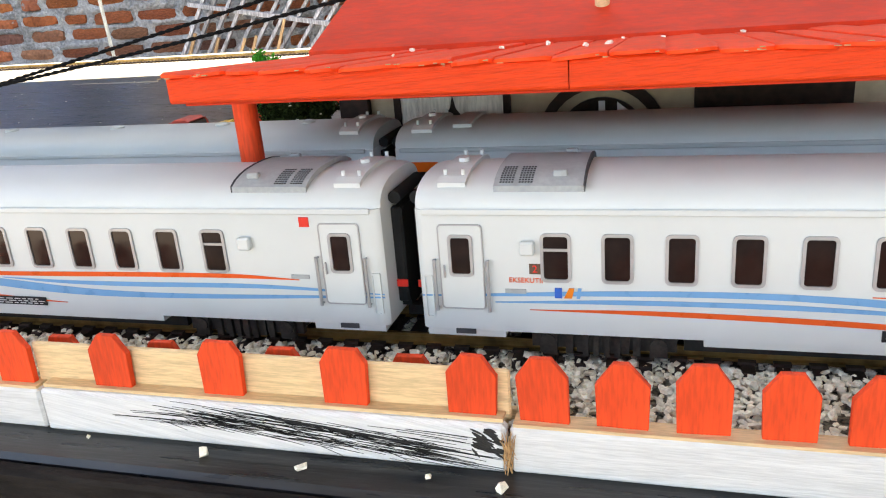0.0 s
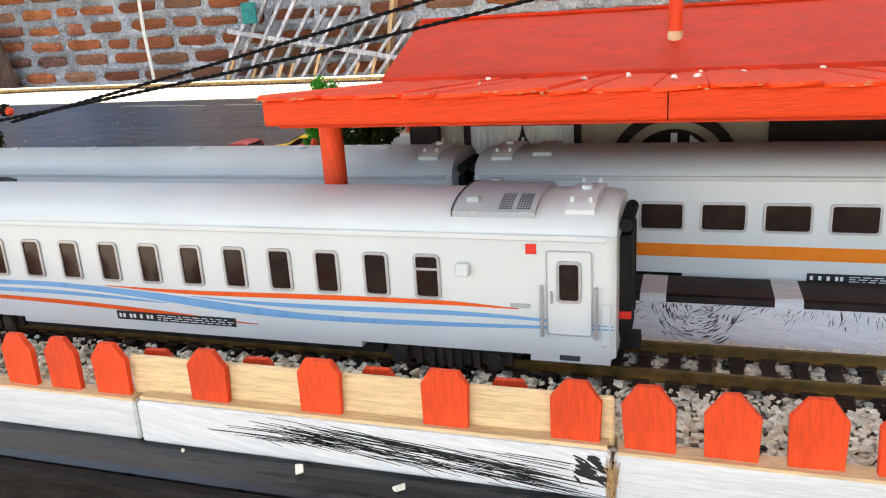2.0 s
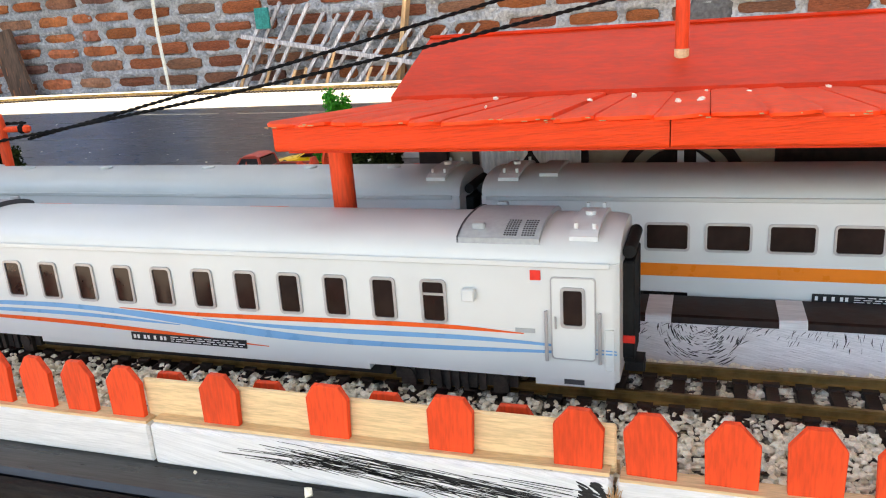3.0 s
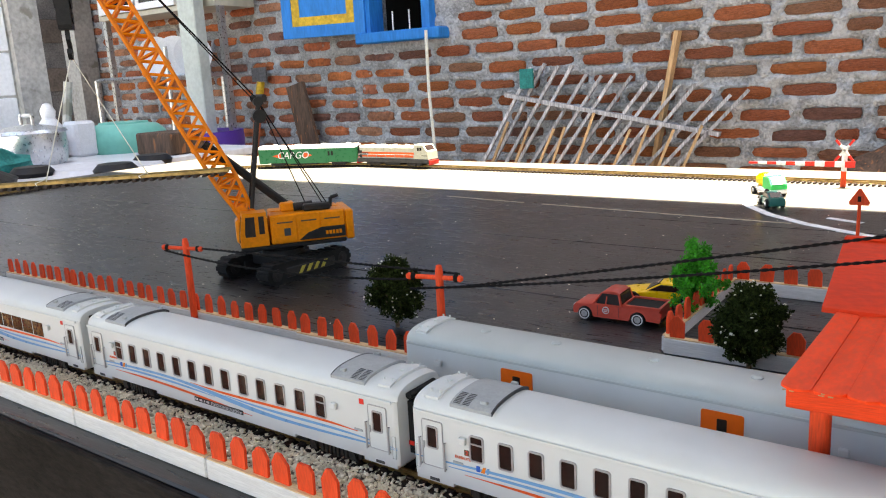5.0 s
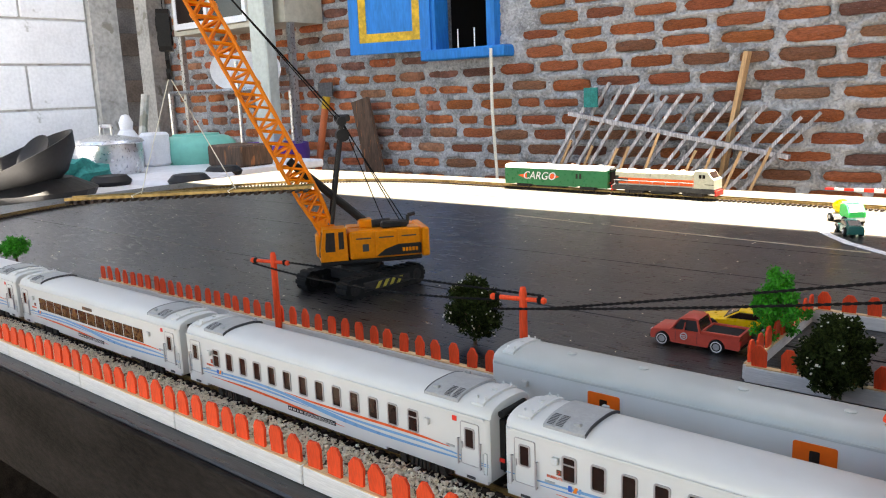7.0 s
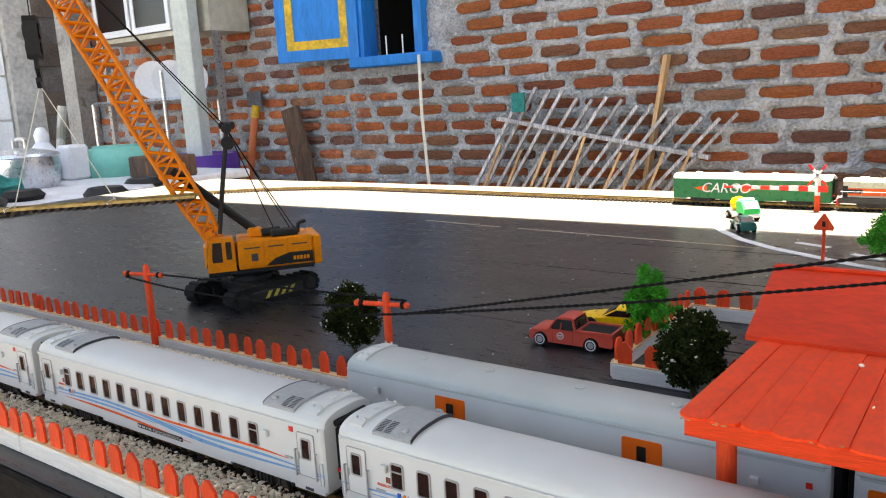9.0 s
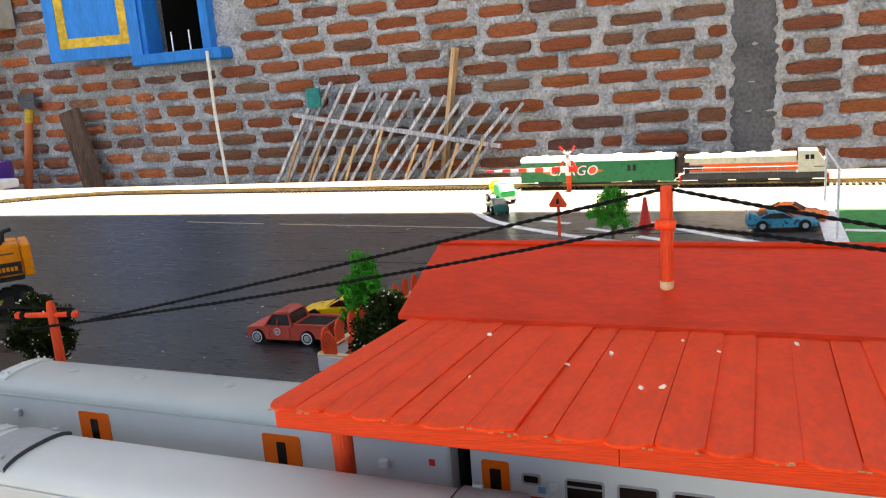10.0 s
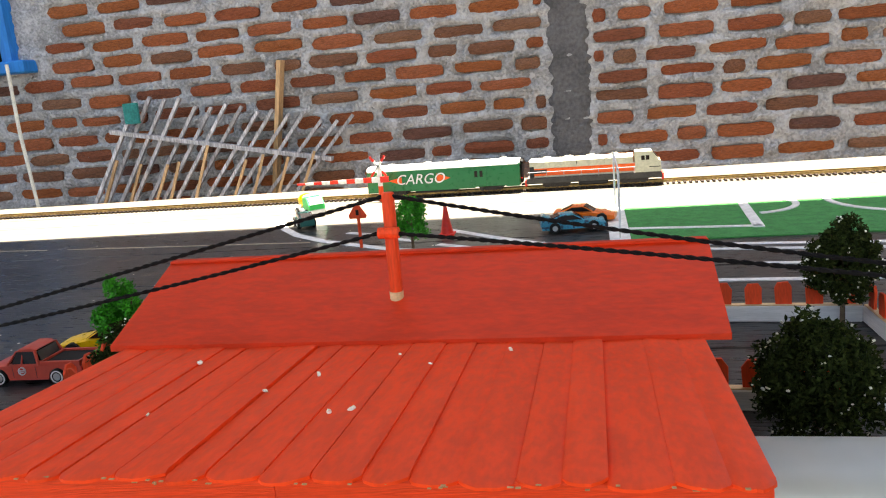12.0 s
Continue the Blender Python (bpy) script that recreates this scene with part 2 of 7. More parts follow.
CAR_YELLOW = material("yellow_car_paint", (0.85, 0.50, 0.01), 0.3, var=0.05, bump=0)
CAR_BLUE = material("turquoise_car_paint", (0.02, 0.22, 0.33), 0.3, var=0.25, scale=120, bump=0, stain=(0.02, 0.05, 0.09), stain_at=0.56)
CAR_ORANGE = material("orange_car_paint", (0.80, 0.16, 0.02), 0.3, var=0.05, bump=0)
CAR_TEAL = material("dark_teal_car_paint", (0.015, 0.12, 0.10), 0.35, var=0.05, bump=0)
CAR_GREEN = material("bright_green_car_paint", (0.02, 0.50, 0.12), 0.35, var=0.05, bump=0)
CARGO_GREEN = material("green_van_enamel", (0.012, 0.15, 0.055), 0.3, var=0.05, scale=40, bump=0.03, depth=0.0003)
LOCO_CREAM = material("cream_loco_enamel", (0.50, 0.48, 0.37), 0.4, var=0.12, scale=90, bump=0.05, depth=0.0003)
LOCO_GREY = material("dark_grey_frame", (0.045, 0.042, 0.040), 0.6, var=0.3, scale=150, bump=0.15, depth=0.0004)


# ---- building helpers ----
def part(name, bm, mat, parent=None, label="", smooth=False):
    """Links a bmesh as one mesh object, under a thing or a part."""
    me = bpy.data.meshes.new(name)
    bmesh.ops.recalc_face_normals(bm, faces=bm.faces[:])
    bm.to_mesh(me)
    bm.free()
    if smooth:
        me.polygons.foreach_set("use_smooth", [True] * len(me.polygons))
        me.set_sharp_from_angle(angle=radians(38))
    me.materials.append(mat)
    ob = new(name, me)
    if parent:
        ob.parent = parent
    return tagged(ob, label)


def thing(name, label, category, group="", m=None, kind=""):
    ob = tagged(new(name), label, category, group, kind)
    ob.empty_display_size = 0.02
    if m is not None:
        ob.matrix_basis = m
    return ob


def box(bm, x0, x1, y0, y1, z0, z1, m=None):
    vs = [bm.verts.new((x, y, z)) for x in (x0, x1) for y in (y0, y1) for z in (z0, z1)]
    for f in ((0, 1, 3, 2), (4, 6, 7, 5), (0, 4, 5, 1), (2, 3, 7, 6), (0, 2, 6, 4), (1, 5, 7, 3)):
        bm.faces.new([vs[i] for i in f])
    if m is not None:
        bmesh.ops.transform(bm, matrix=m, verts=vs)
    return vs


def boxes(*rows):
    bm = bmesh.new()
    for r in rows:
        box(bm, *r)
    return bm


def rounded(x0, x1, y0, y1, z0, z1, w=0.0005, seg=1):
    bm = boxes((x0, x1, y0, y1, z0, z1))
    bmesh.ops.bevel(bm, geom=bm.edges[:], offset=w, segments=seg, affect="EDGES", profile=0.5)
    return bm


def tube(bm, a, b, r0, r1=None, n=8, caps=True):
    a, b = Vector(a), Vector(b)
    r1 = r0 if r1 is None else r1
    q = (b - a).to_track_quat("Z", "Y")
    rings = []
    for p, r in ((a, r0), (b, r1)):
        rings.append([bm.verts.new(p + q @ Vector((r * math.cos(k * math.tau / n), r * math.sin(k * math.tau / n), 0))) for k in range(n)])
    for k in range(n):
        bm.faces.new((rings[0][k], rings[0][(k + 1) % n], rings[1][(k + 1) % n], rings[1][k]))
    if caps:
        bm.faces.new(rings[0][::-1]), bm.faces.new(rings[1])
    return bm


def tubes(*rows, n=8):
    bm = bmesh.new()
    for r in rows:
        tube(bm, *r, n=n)
    return bm


def lathe(profile, n=24, at=(0, 0, 0), m=None):
    """A turned shape from (radius, height) pairs."""
    bm = bmesh.new()
    rings = []
    for r, z in profile:
        rings.append([bm.verts.new((at[0] + max(r, 1e-5) * math.cos(k * math.tau / n), at[1] + max(r, 1e-5) * math.sin(k * math.tau / n), at[2] + z)) for k in range(n)])
    for a, b in zip(rings, rings[1:]):
        for k in range(n):
            bm.faces.new((a[k], a[(k + 1) % n], b[(k + 1) % n], b[k]))
    bm.faces.new(rings[0][::-1]), bm.faces.new(rings[-1])
    if m is not None:
        bmesh.ops.transform(bm, matrix=m, verts=bm.verts[:])
    return bm


def extruded(outline, axis, lo, hi, bm=None):
    """A flat outline drawn out along an axis. axis y: the outline is (x, z); x: (y, z); z: (x, y)."""
    bm = bm or bmesh.new()
    put = {"y": lambda p, d: (p[0], d, p[1]), "x": lambda p, d: (d, p[0], p[1]), "z": lambda p, d: (p[0], p[1], d)}[axis]
    a, b = [bm.verts.new(put(p, lo)) for p in outline], [bm.verts.new(put(p, hi)) for p in outline]
    n = len(outline)
    for k in range(n):
        bm.faces.new((a[k], a[(k + 1) % n], b[(k + 1) % n], b[k]))
    bm.faces.new(a[::-1]), bm.faces.new(b)
    return bm


def round_rect(x0, x1, z0, z1, r, n=3):
    pts = []
    for cx, cz, a in ((x1 - r, z1 - r, 0), (x0 + r, z1 - r, 90), (x0 + r, z0 + r, 180), (x1 - r, z0 + r, 270)):
        pts += [(cx + r * math.cos(radians(a + 90 * k / n)), cz + r * math.sin(radians(a + 90 * k / n))) for k in range(n + 1)]
    return pts


def ring_plate(outer, inner, axis, lo, hi):
    bm = bmesh.new()
    put = {"y": lambda p, d: (p[0], d, p[1]), "x": lambda p, d: (d, p[0], p[1])}[axis]
    loops = [[bm.verts.new(put(p, d)) for p in o] for o in (outer, inner) for d in (lo, hi)]
    n = len(outer)
    for k in range(n):
        j = (k + 1) % n
        for a, b in ((0, 1), (2, 3), (0, 2), (1, 3)):
            bm.faces.new((loops[a][k], loops[a][j], loops[b][j], loops[b][k]))
    return bm


def ribbon(top, low, y, n=36, bm=None, thick=0.00012):
    """A painted line on a side wall between two curves over x."""
    bm = bm or bmesh.new()
    xs = np.linspace(top[0][0], top[-1][0], n)

    def curve(pts):
        px, pz = zip(*pts)
        fine = np.interp(np.linspace(xs[0], xs[-1], 200), px, pz)
        k = np.ones(25) / 25
        fine = np.convolve(np.r_[[fine[0]] * 12, fine, [fine[-1]] * 12], k, "valid")
        return np.interp(xs, np.linspace(xs[0], xs[-1], 200), fine)

    a, b = curve(top), curve(low)
    rows = [[bm.verts.new((float(x), yy, float(z))) for yy in (y, y + thick) for z in (u, v)] for x, u, v in zip(xs, a, b)]
    for p, q in zip(rows, rows[1:]):
        for i, j in ((0, 1), (1, 3), (3, 2), (2, 0)):
            bm.faces.new((p[i], p[j], q[j], q[i]))
    return bm


def lettering(text, size, m, depth=0.0001, shear=0.0):
    cu = bpy.data.curves.new("text", "FONT")
    cu.body, cu.size, cu.extrude, cu.align_x, cu.align_y, cu.shear = text, size, depth, "CENTER", "CENTER", shear
    cu.resolution_u = 3
    ob = bpy.data.objects.new("text", cu)
    scene.collection.objects.link(ob)
    bpy.context.view_layer.update()
    me = bpy.data.meshes.new_from_object(ob.evaluated_get(bpy.context.evaluated_depsgraph_get()))
    bpy.data.objects.remove(ob)
    bm = bmesh.new()
    bm.from_mesh(me)
    bpy.data.meshes.remove(me)
    bmesh.ops.transform(bm, matrix=m, verts=bm.verts[:])
    return bm


def cord(points, r, mat, name, label, category, group="", n=6, parent=None):
    bm = bmesh.new()
    pts = [Vector(p) for p in points]
    rings = []
    for i, p in enumerate(pts):
        d = (pts[min(i + 1, len(pts) - 1)] - pts[max(i - 1, 0)])
        q = d.to_track_quat("Z", "Y")
        rr = r * (1 + 0.16 * (i % 2))
        rings.append([bm.verts.new(p + q @ Vector((rr * math.cos(k * math.tau / n), rr * math.sin(k * math.tau / n), 0))) for k in range(n)])
    for a, b in zip(rings, rings[1:]):
        for k in range(n):
            bm.faces.new((a[k], a[(k + 1) % n], b[(k + 1) % n], b[k]))
    bm.faces.new(rings[0][::-1]), bm.faces.new(rings[-1])
    return tagged(part(name, bm, mat, parent), label, category, group)


def sag(a, b, drop, n=40):
    a, b = Vector(a), Vector(b)
    return [a.lerp(b, k / n) - Vector((0, 0, drop * 4 * (k / n) * (1 - k / n))) for k in range(n + 1)]


def scatter_mesh(name, pts, size, mat, seed, flat=1.0):
    """Many small jagged pebbles in one mesh."""
    rng = np.random.default_rng(seed)
    pts = np.asarray(pts, float)
    # a broken chip: a box with one ridge and jagged corners
    base = np.array([(x, y, z) for x in (-1, 1) for y in (-0.75, 0.75) for z in (-0.65, 0.65)] + [(0, 0.1, 0.95), (0.1, -0.9, 0)], float)
    faces = np.array([(0, 1, 3), (0, 3, 2), (4, 6, 7), (4, 7, 5), (2, 3, 7), (2, 7, 6), (0, 2, 6), (0, 6, 4), (1, 8, 3), (3, 8, 7), (7, 8, 5), (5, 8, 1), (0, 9, 1), (1, 9, 5), (5, 9, 4), (4, 9, 0)])
    k = len(base)
    n = len(pts)
    s = size * rng.uniform(0.55, 1.35, (n, 1, 1)) * rng.uniform(0.6, 1.3, (n, 1, 3)) * rng.uniform(0.6, 1.2, (n, k, 3))
    v = base[None] * s
    ang = rng.uniform(0, math.tau, n)
    tilt = rng.uniform(-0.7, 0.7, n)
    c, sn, ct, st = np.cos(ang), np.sin(ang), np.cos(tilt), np.sin(tilt)
    y1, z1 = v[..., 1] * ct[:, None] - v[..., 2] * st[:, None], v[..., 1] * st[:, None] + v[..., 2] * ct[:, None]
    x2, y2 = v[..., 0] * c[:, None] - y1 * sn[:, None], v[..., 0] * sn[:, None] + y1 * c[:, None]
    v = np.stack([x2, y2, z1 * flat], -1) + pts[:, None]
    f = faces[None] + (np.arange(n) * k)[:, None, None]
    me = bpy.data.meshes.new(name)
    me.from_pydata(v.reshape(-1, 3).tolist(), [], f.reshape(-1, 3).tolist())
    me.materials.append(mat)
    return new(name, me)


def leaf_mesh(name, pts, size, mat, seed, out=None):
    """Many small folded leaves in one mesh, each two triangles wide."""
    rng = np.random.default_rng(seed)
    n = len(pts)
    a = rng.normal(size=(n, 3))
    if out is not None:
        a = a * 0.7 + out / np.maximum(np.linalg.norm(out, axis=1)[:, None], 1e-6)
    a /= np.linalg.norm(a, axis=1)[:, None]
    b = np.cross(a, rng.normal(size=(n, 3)))
    b /= np.linalg.norm(b, axis=1)[:, None]
    c = np.cross(a, b)
    s = size * rng.uniform(0.6, 1.4, (n, 1))
    v = np.stack([pts - a * s, pts + b * s * 0.55 + c * s * 0.3, pts + a * s, pts - b * s * 0.55 + c * s * 0.3], 1)
    f = np.array([(0, 1, 2), (0, 2, 3)])[None] + (np.arange(n) * 4)[:, None, None]
    me = bpy.data.meshes.new(name)
    me.from_pydata(v.reshape(-1, 3).tolist(), [], f.reshape(-1, 3).tolist())
    me.materials.append(mat)
    return new(name, me)


def twisted(points, r, mat, name, label, category, group=""):
    """A cord laid from two strands."""
    bm = bmesh.new()
    pts = [Vector(p) for p in points]
    for strand in (0, math.pi):
        rings, run = [], 0.0
        for i, p in enumerate(pts):
            d = (pts[min(i + 1, len(pts) - 1)] - pts[max(i - 1, 0)])
            q = d.to_track_quat("Z", "Y")
            run += (p - pts[i - 1]).length if i else 0
            a = strand + run / 0.0085 * math.tau
            c = p + q @ Vector((r * 0.6 * math.cos(a), r * 0.6 * math.sin(a), 0))
            rings.append([bm.verts.new(c + q @ Vector((r * math.cos(k * math.tau / 5), r * math.sin(k * math.tau / 5), 0))) for k in range(5)])
        for u, v in zip(rings, rings[1:]):
            for k in range(5):
                bm.faces.new((u[k], u[(k + 1) % 5], v[(k + 1) % 5], v[k]))
        bm.faces.new(rings[0][::-1]), bm.faces.new(rings[-1])
    return tagged(part(name, bm, mat, None, "", True), label, category, group)


def brush_marks(name, surface, rows, mat, parent, label):
    """Thin raised streaks of paint on a surface(u, v): rows of (u, v, du, dv, bend, width)."""
    bm = bmesh.new()
    for u, v, du, dv, bend, w in rows:
        line = []
        for k in range(6):
            f = k / 5
            line.append(surface(min(max(u + du * f, 0.004), 0.996), min(max(v + dv * f + bend * f * (1 - f), 0.03), 0.98)))
        prev = None
        for k, (p, nrm) in enumerate(line):
            d = (line[min(k + 1, 5)][0] - line[max(k - 1, 0)][0])
            if d.length < 1e-7:
                continue
            side = nrm.cross(d).normalized() * w * (0.15 + math.sin(math.pi * min(k / 5 * 0.9 + 0.08, 1))) / 2
            row = [bm.verts.new(p + side + nrm * 0.00002), bm.verts.new(p + nrm * 0.00016), bm.verts.new(p - side + nrm * 0.00002)]
            if prev:
                bm.faces.new((prev[0], row[0], row[1], prev[1])), bm.faces.new((prev[1], row[1], row[2], prev[2]))
            prev = row
    return tagged(part(name, bm, mat, parent, label), kind="stuff")


# ---- the yard ----
WALL_Y, COURSE = 2.75, 0.0725


def build_ground():
    tagged(part("ground", boxes((-60, 60, -60, 60, -0.85, -0.80)), GROUND), "bare brown earth of the yard", "ground", kind="structure")
    bm = boxes((-1.5, 3.2, -3.0, 1.175, 2.2, 2.26))
    tagged(part("ceiling", bm, ROOF_SHEET), "grey sheet roof over the porch", "roof", kind="structure")
    # an unseen slab, added to keep direct sun off the kitchen counters
    tagged(part("eave", boxes((-6.6, -1.52, 1.22, 3.0, 3.3, 3.36)), ROOF_SHEET), "unseen grey slab that keeps sun off the kitchen corner", "roof", kind="structure")
    # an unseen wall, added to hold back sky light from the right
    tagged(part("wall_east", boxes((3.3, 3.42, -3.2, 2.87, -0.8, 2.26)), CEMENT_PALE), "unseen pale cement wall added to close the porch and cut sky light", "wall", kind="structure")
    for x, y in ((-1.4, -2.9), (3.0, -2.9), (3.0, 1.0)):
        tagged(part("porch_post", boxes((x, x + 0.1, y, y + 0.1, -0.8, 2.2)), CEMENT_PALE), "square grey cement porch post", "post", "porch posts", "structure")


def brick_rows():
    """Each brick of the long wall: x0, x1, z0, z1."""
    rng = random.Random(5)
    rows = []
    for k in range(-5, 14):
        zc = -0.0195 + COURSE * k
        x = -4.80 + rng.uniform(0, 0.12) + (0.1 if k % 2 else 0)
        while x < 2.0:
            ln = rng.uniform(0.175, 0.2) if rng.random() > 0.13 else rng.uniform(0.08, 0.12)
            z = zc + 0.006 * math.sin(x * 1.7 + k) + rng.uniform(-0.005, 0.005)
            h = rng.uniform(0.037, 0.049)
            e = x + ln
            if not (-2.36 < e and x < -1.93 and z + h / 2 > 0.335):
                # bricks are cut at the cement strip
                if x < 0.18 < e:
                    e = 0.172
                elif x < 0.333 < e:
                    rows.append((0.343, e, z - h / 2, z + h / 2)) if e > 0.38 else None
                if e - x > 0.03 and not 0.17 < x < 0.335:
                    rows.append((x, e, z - h / 2, z + h / 2))
            x += ln + rng.uniform(0.018, 0.042)
    return rows


def brick_shape(seed):
    """A worn brick of unit size: an uneven front with crumbled corners over a plain back."""
    rng = random.Random(seed)
    nx, nz = 6, 3
    verts, faces = [], []
    for i in range(nx):
        for j in range(nz):
            u, w = -1 + 2 * i / (nx - 1), -1 + 2 * j / (nz - 1)
            rim_x, rim_z = i in (0, nx - 1), j in (0, nz - 1)
            x = u * (rng.uniform(0.86, 0.94) if rim_x and rim_z else rng.uniform(0.94, 1.0))
            z = w * (rng.uniform(0.66, 0.86) if rim_x and rim_z else rng.uniform(0.84, 1.06))
            y = -0.5 + rng.uniform(0, 0.10) + (0.12 if rim_x else 0) + (0.08 if rim_z else 0)
            verts.append((x / 2, y, z / 2))
    at = lambda i, j: i * nz + j
    for i in range(nx - 1):
        for j in range(nz - 1):
            faces.append((at(i, j), at(i + 1, j), at(i + 1, j + 1), at(i, j + 1)))
    loop = [at(i, 0) for i in range(nx)] + [at(nx - 1, j) for j in range(1, nz)] + [at(i, nz - 1) for i in range(nx - 2, -1, -1)] + [at(0, j) for j in range(nz - 2, 0, -1)]
    back = len(verts)
    verts += [(verts[k][0], 0.5, verts[k][2]) for k in loop]
    n = len(loop)
    faces += [(loop[(k + 1) % n], loop[k], back + k, back + (k + 1) % n) for k in range(n)]
    return verts, faces


def brick_mesh(seed):
    me = bpy.data.meshes.new("brick")
    verts, faces = brick_shape(seed)
    me.from_pydata(verts, [], faces)
    me.materials.append(BRICK)
    return me


def build_wall():
    rows = brick_rows()
    step = 0.0125
    xs, zs = np.arange(-4.83, 2.02, step), np.arange(-0.40, 0.97, step)
    # mortar sheet: lower over the bricks, ragged between them
    deep = np.zeros((len(xs), len(zs)))
    for x0, x1, z0, z1 in rows:
        i, j = np.searchsorted(xs, (x0 + 0.006, x1 - 0.006)), np.searchsorted(zs, (z0 + 0.003, z1 - 0.003))
        deep[i[0]:i[1], j[0]:j[1]] = 0.02
    verts = []
    for i, x in enumerate(xs):
        for j, z in enumerate(zs):
            d = 0.013 * noise.noise((x * 14, 3, z * 26)) + 0.010 * noise.noise((x * 40, 7, z * 60))
            verts.append((float(x), float(WALL_Y - 0.004 + deep[i, j] - d * (0.5 if deep[i, j] else 1)), float(z)))
    nz = len(zs)
    hole = lambda x, z: -2.33 < x < -1.96 and z > 0.375
    faces = [(i * nz + j, (i + 1) * nz + j, (i + 1) * nz + j + 1, i * nz + j + 1) for i in range(len(xs) - 1) for j in range(nz - 1)
             if not hole(xs[i] + step / 2, zs[j] + step / 2)]
    me = bpy.data.meshes.new("wall_north")
    me.from_pydata(verts, [], faces)
    me.polygons.foreach_set("use_smooth", [True] * len(me.polygons))
    me.materials.append(MORTAR)
    wall = tagged(new("wall_north", me), "rough unplastered red brick wall with thick grey mortar", "wall", kind="structure")
    part("core", boxes((-4.83, -2.33, WALL_Y + 0.03, WALL_Y + 0.12, -0.8, 2.9), (-1.96, 2.02, WALL_Y + 0.03, WALL_Y + 0.12, -0.8, 2.9),
                       (-2.33, -1.96, WALL_Y + 0.03, WALL_Y + 0.12, -0.8, 0.37), (-2.33, -1.96, WALL_Y + 0.03, WALL_Y + 0.12, 0.97, 2.9),
                       (-4.83, 2.02, WALL_Y + 0.002, WALL_Y + 0.03, -0.8, -0.40), (-4.83, 2.02, WALL_Y + 0.002, WALL_Y + 0.03, 0.97, 2.9)), MORTAR, wall)
    part("cement_pillar", cement_strip(), CEMENT, wall, "dark grey cement-filled column strip")
    meshes = [brick_mesh(s) for s in range(24)]
    near = sorted(rows, key=lambda r: abs(r[0] + 0.55))
    rng = random.Random(8)
    for x0, x1, z0, z1 in near[:300]:
        ob = new("brick", rng.choice(meshes))
        ob.parent = wall
        ob.matrix_basis = Matrix.LocRotScale(((x0 + x1) / 2, WALL_Y + 0.018 + rng.uniform(-0.004, 0.004), (z0 + z1) / 2),
                                             Euler((0, radians(rng.uniform(-1.2, 1.2)), radians(rng.uniform(-0.6, 0.6)))), (x1 - x0, 0.06, z1 - z0))
    verts, faces = [], []
    for i, (x0, x1, z0, z1) in enumerate(near[300:]):
        v, f = brick_shape(100 + i % 40)
        m = Matrix.LocRotScale(((x0 + x1) / 2, WALL_Y + 0.018 + rng.uniform(-0.004, 0.004), (z0 + z1) / 2), Euler((0, radians(rng.uniform(-1.5, 1.5)), 0)), (x1 - x0, 0.06, z1 - z0))
        faces += [tuple(k + len(verts) for k in q) for q in f]
        verts += [(m @ Vector(p))[:] for p in v]
    me = bpy.data.meshes.new("far_bricks")
    me.from_pydata(verts, [], faces)
    me.materials.append(BRICK_FAR)
    far = tagged(new("far_bricks", me), kind="stuff")
    far.parent = wall


def cement_strip():
    bm = bmesh.new()
    rng = random.Random(3)
    zs = np.arange(-0.42, 0.98, 0.02)
    rows = []
    for z in zs:
        a, b = 0.18 + rng.uniform(-0.008, 0.008), 0.333 + rng.uniform(-0.008, 0.008)
        rows.append([bm.verts.new((a + (b - a) * k / 8, WALL_Y - 0.014 * (0 < k < 8) + 0.004 - rng.uniform(0, 0.004), float(z))) for k in range(9)])
    for p, q in zip(rows, rows[1:]):
        for k in range(8):
            bm.faces.new((p[k], p[k + 1], q[k + 1], q[k]))
    return bm


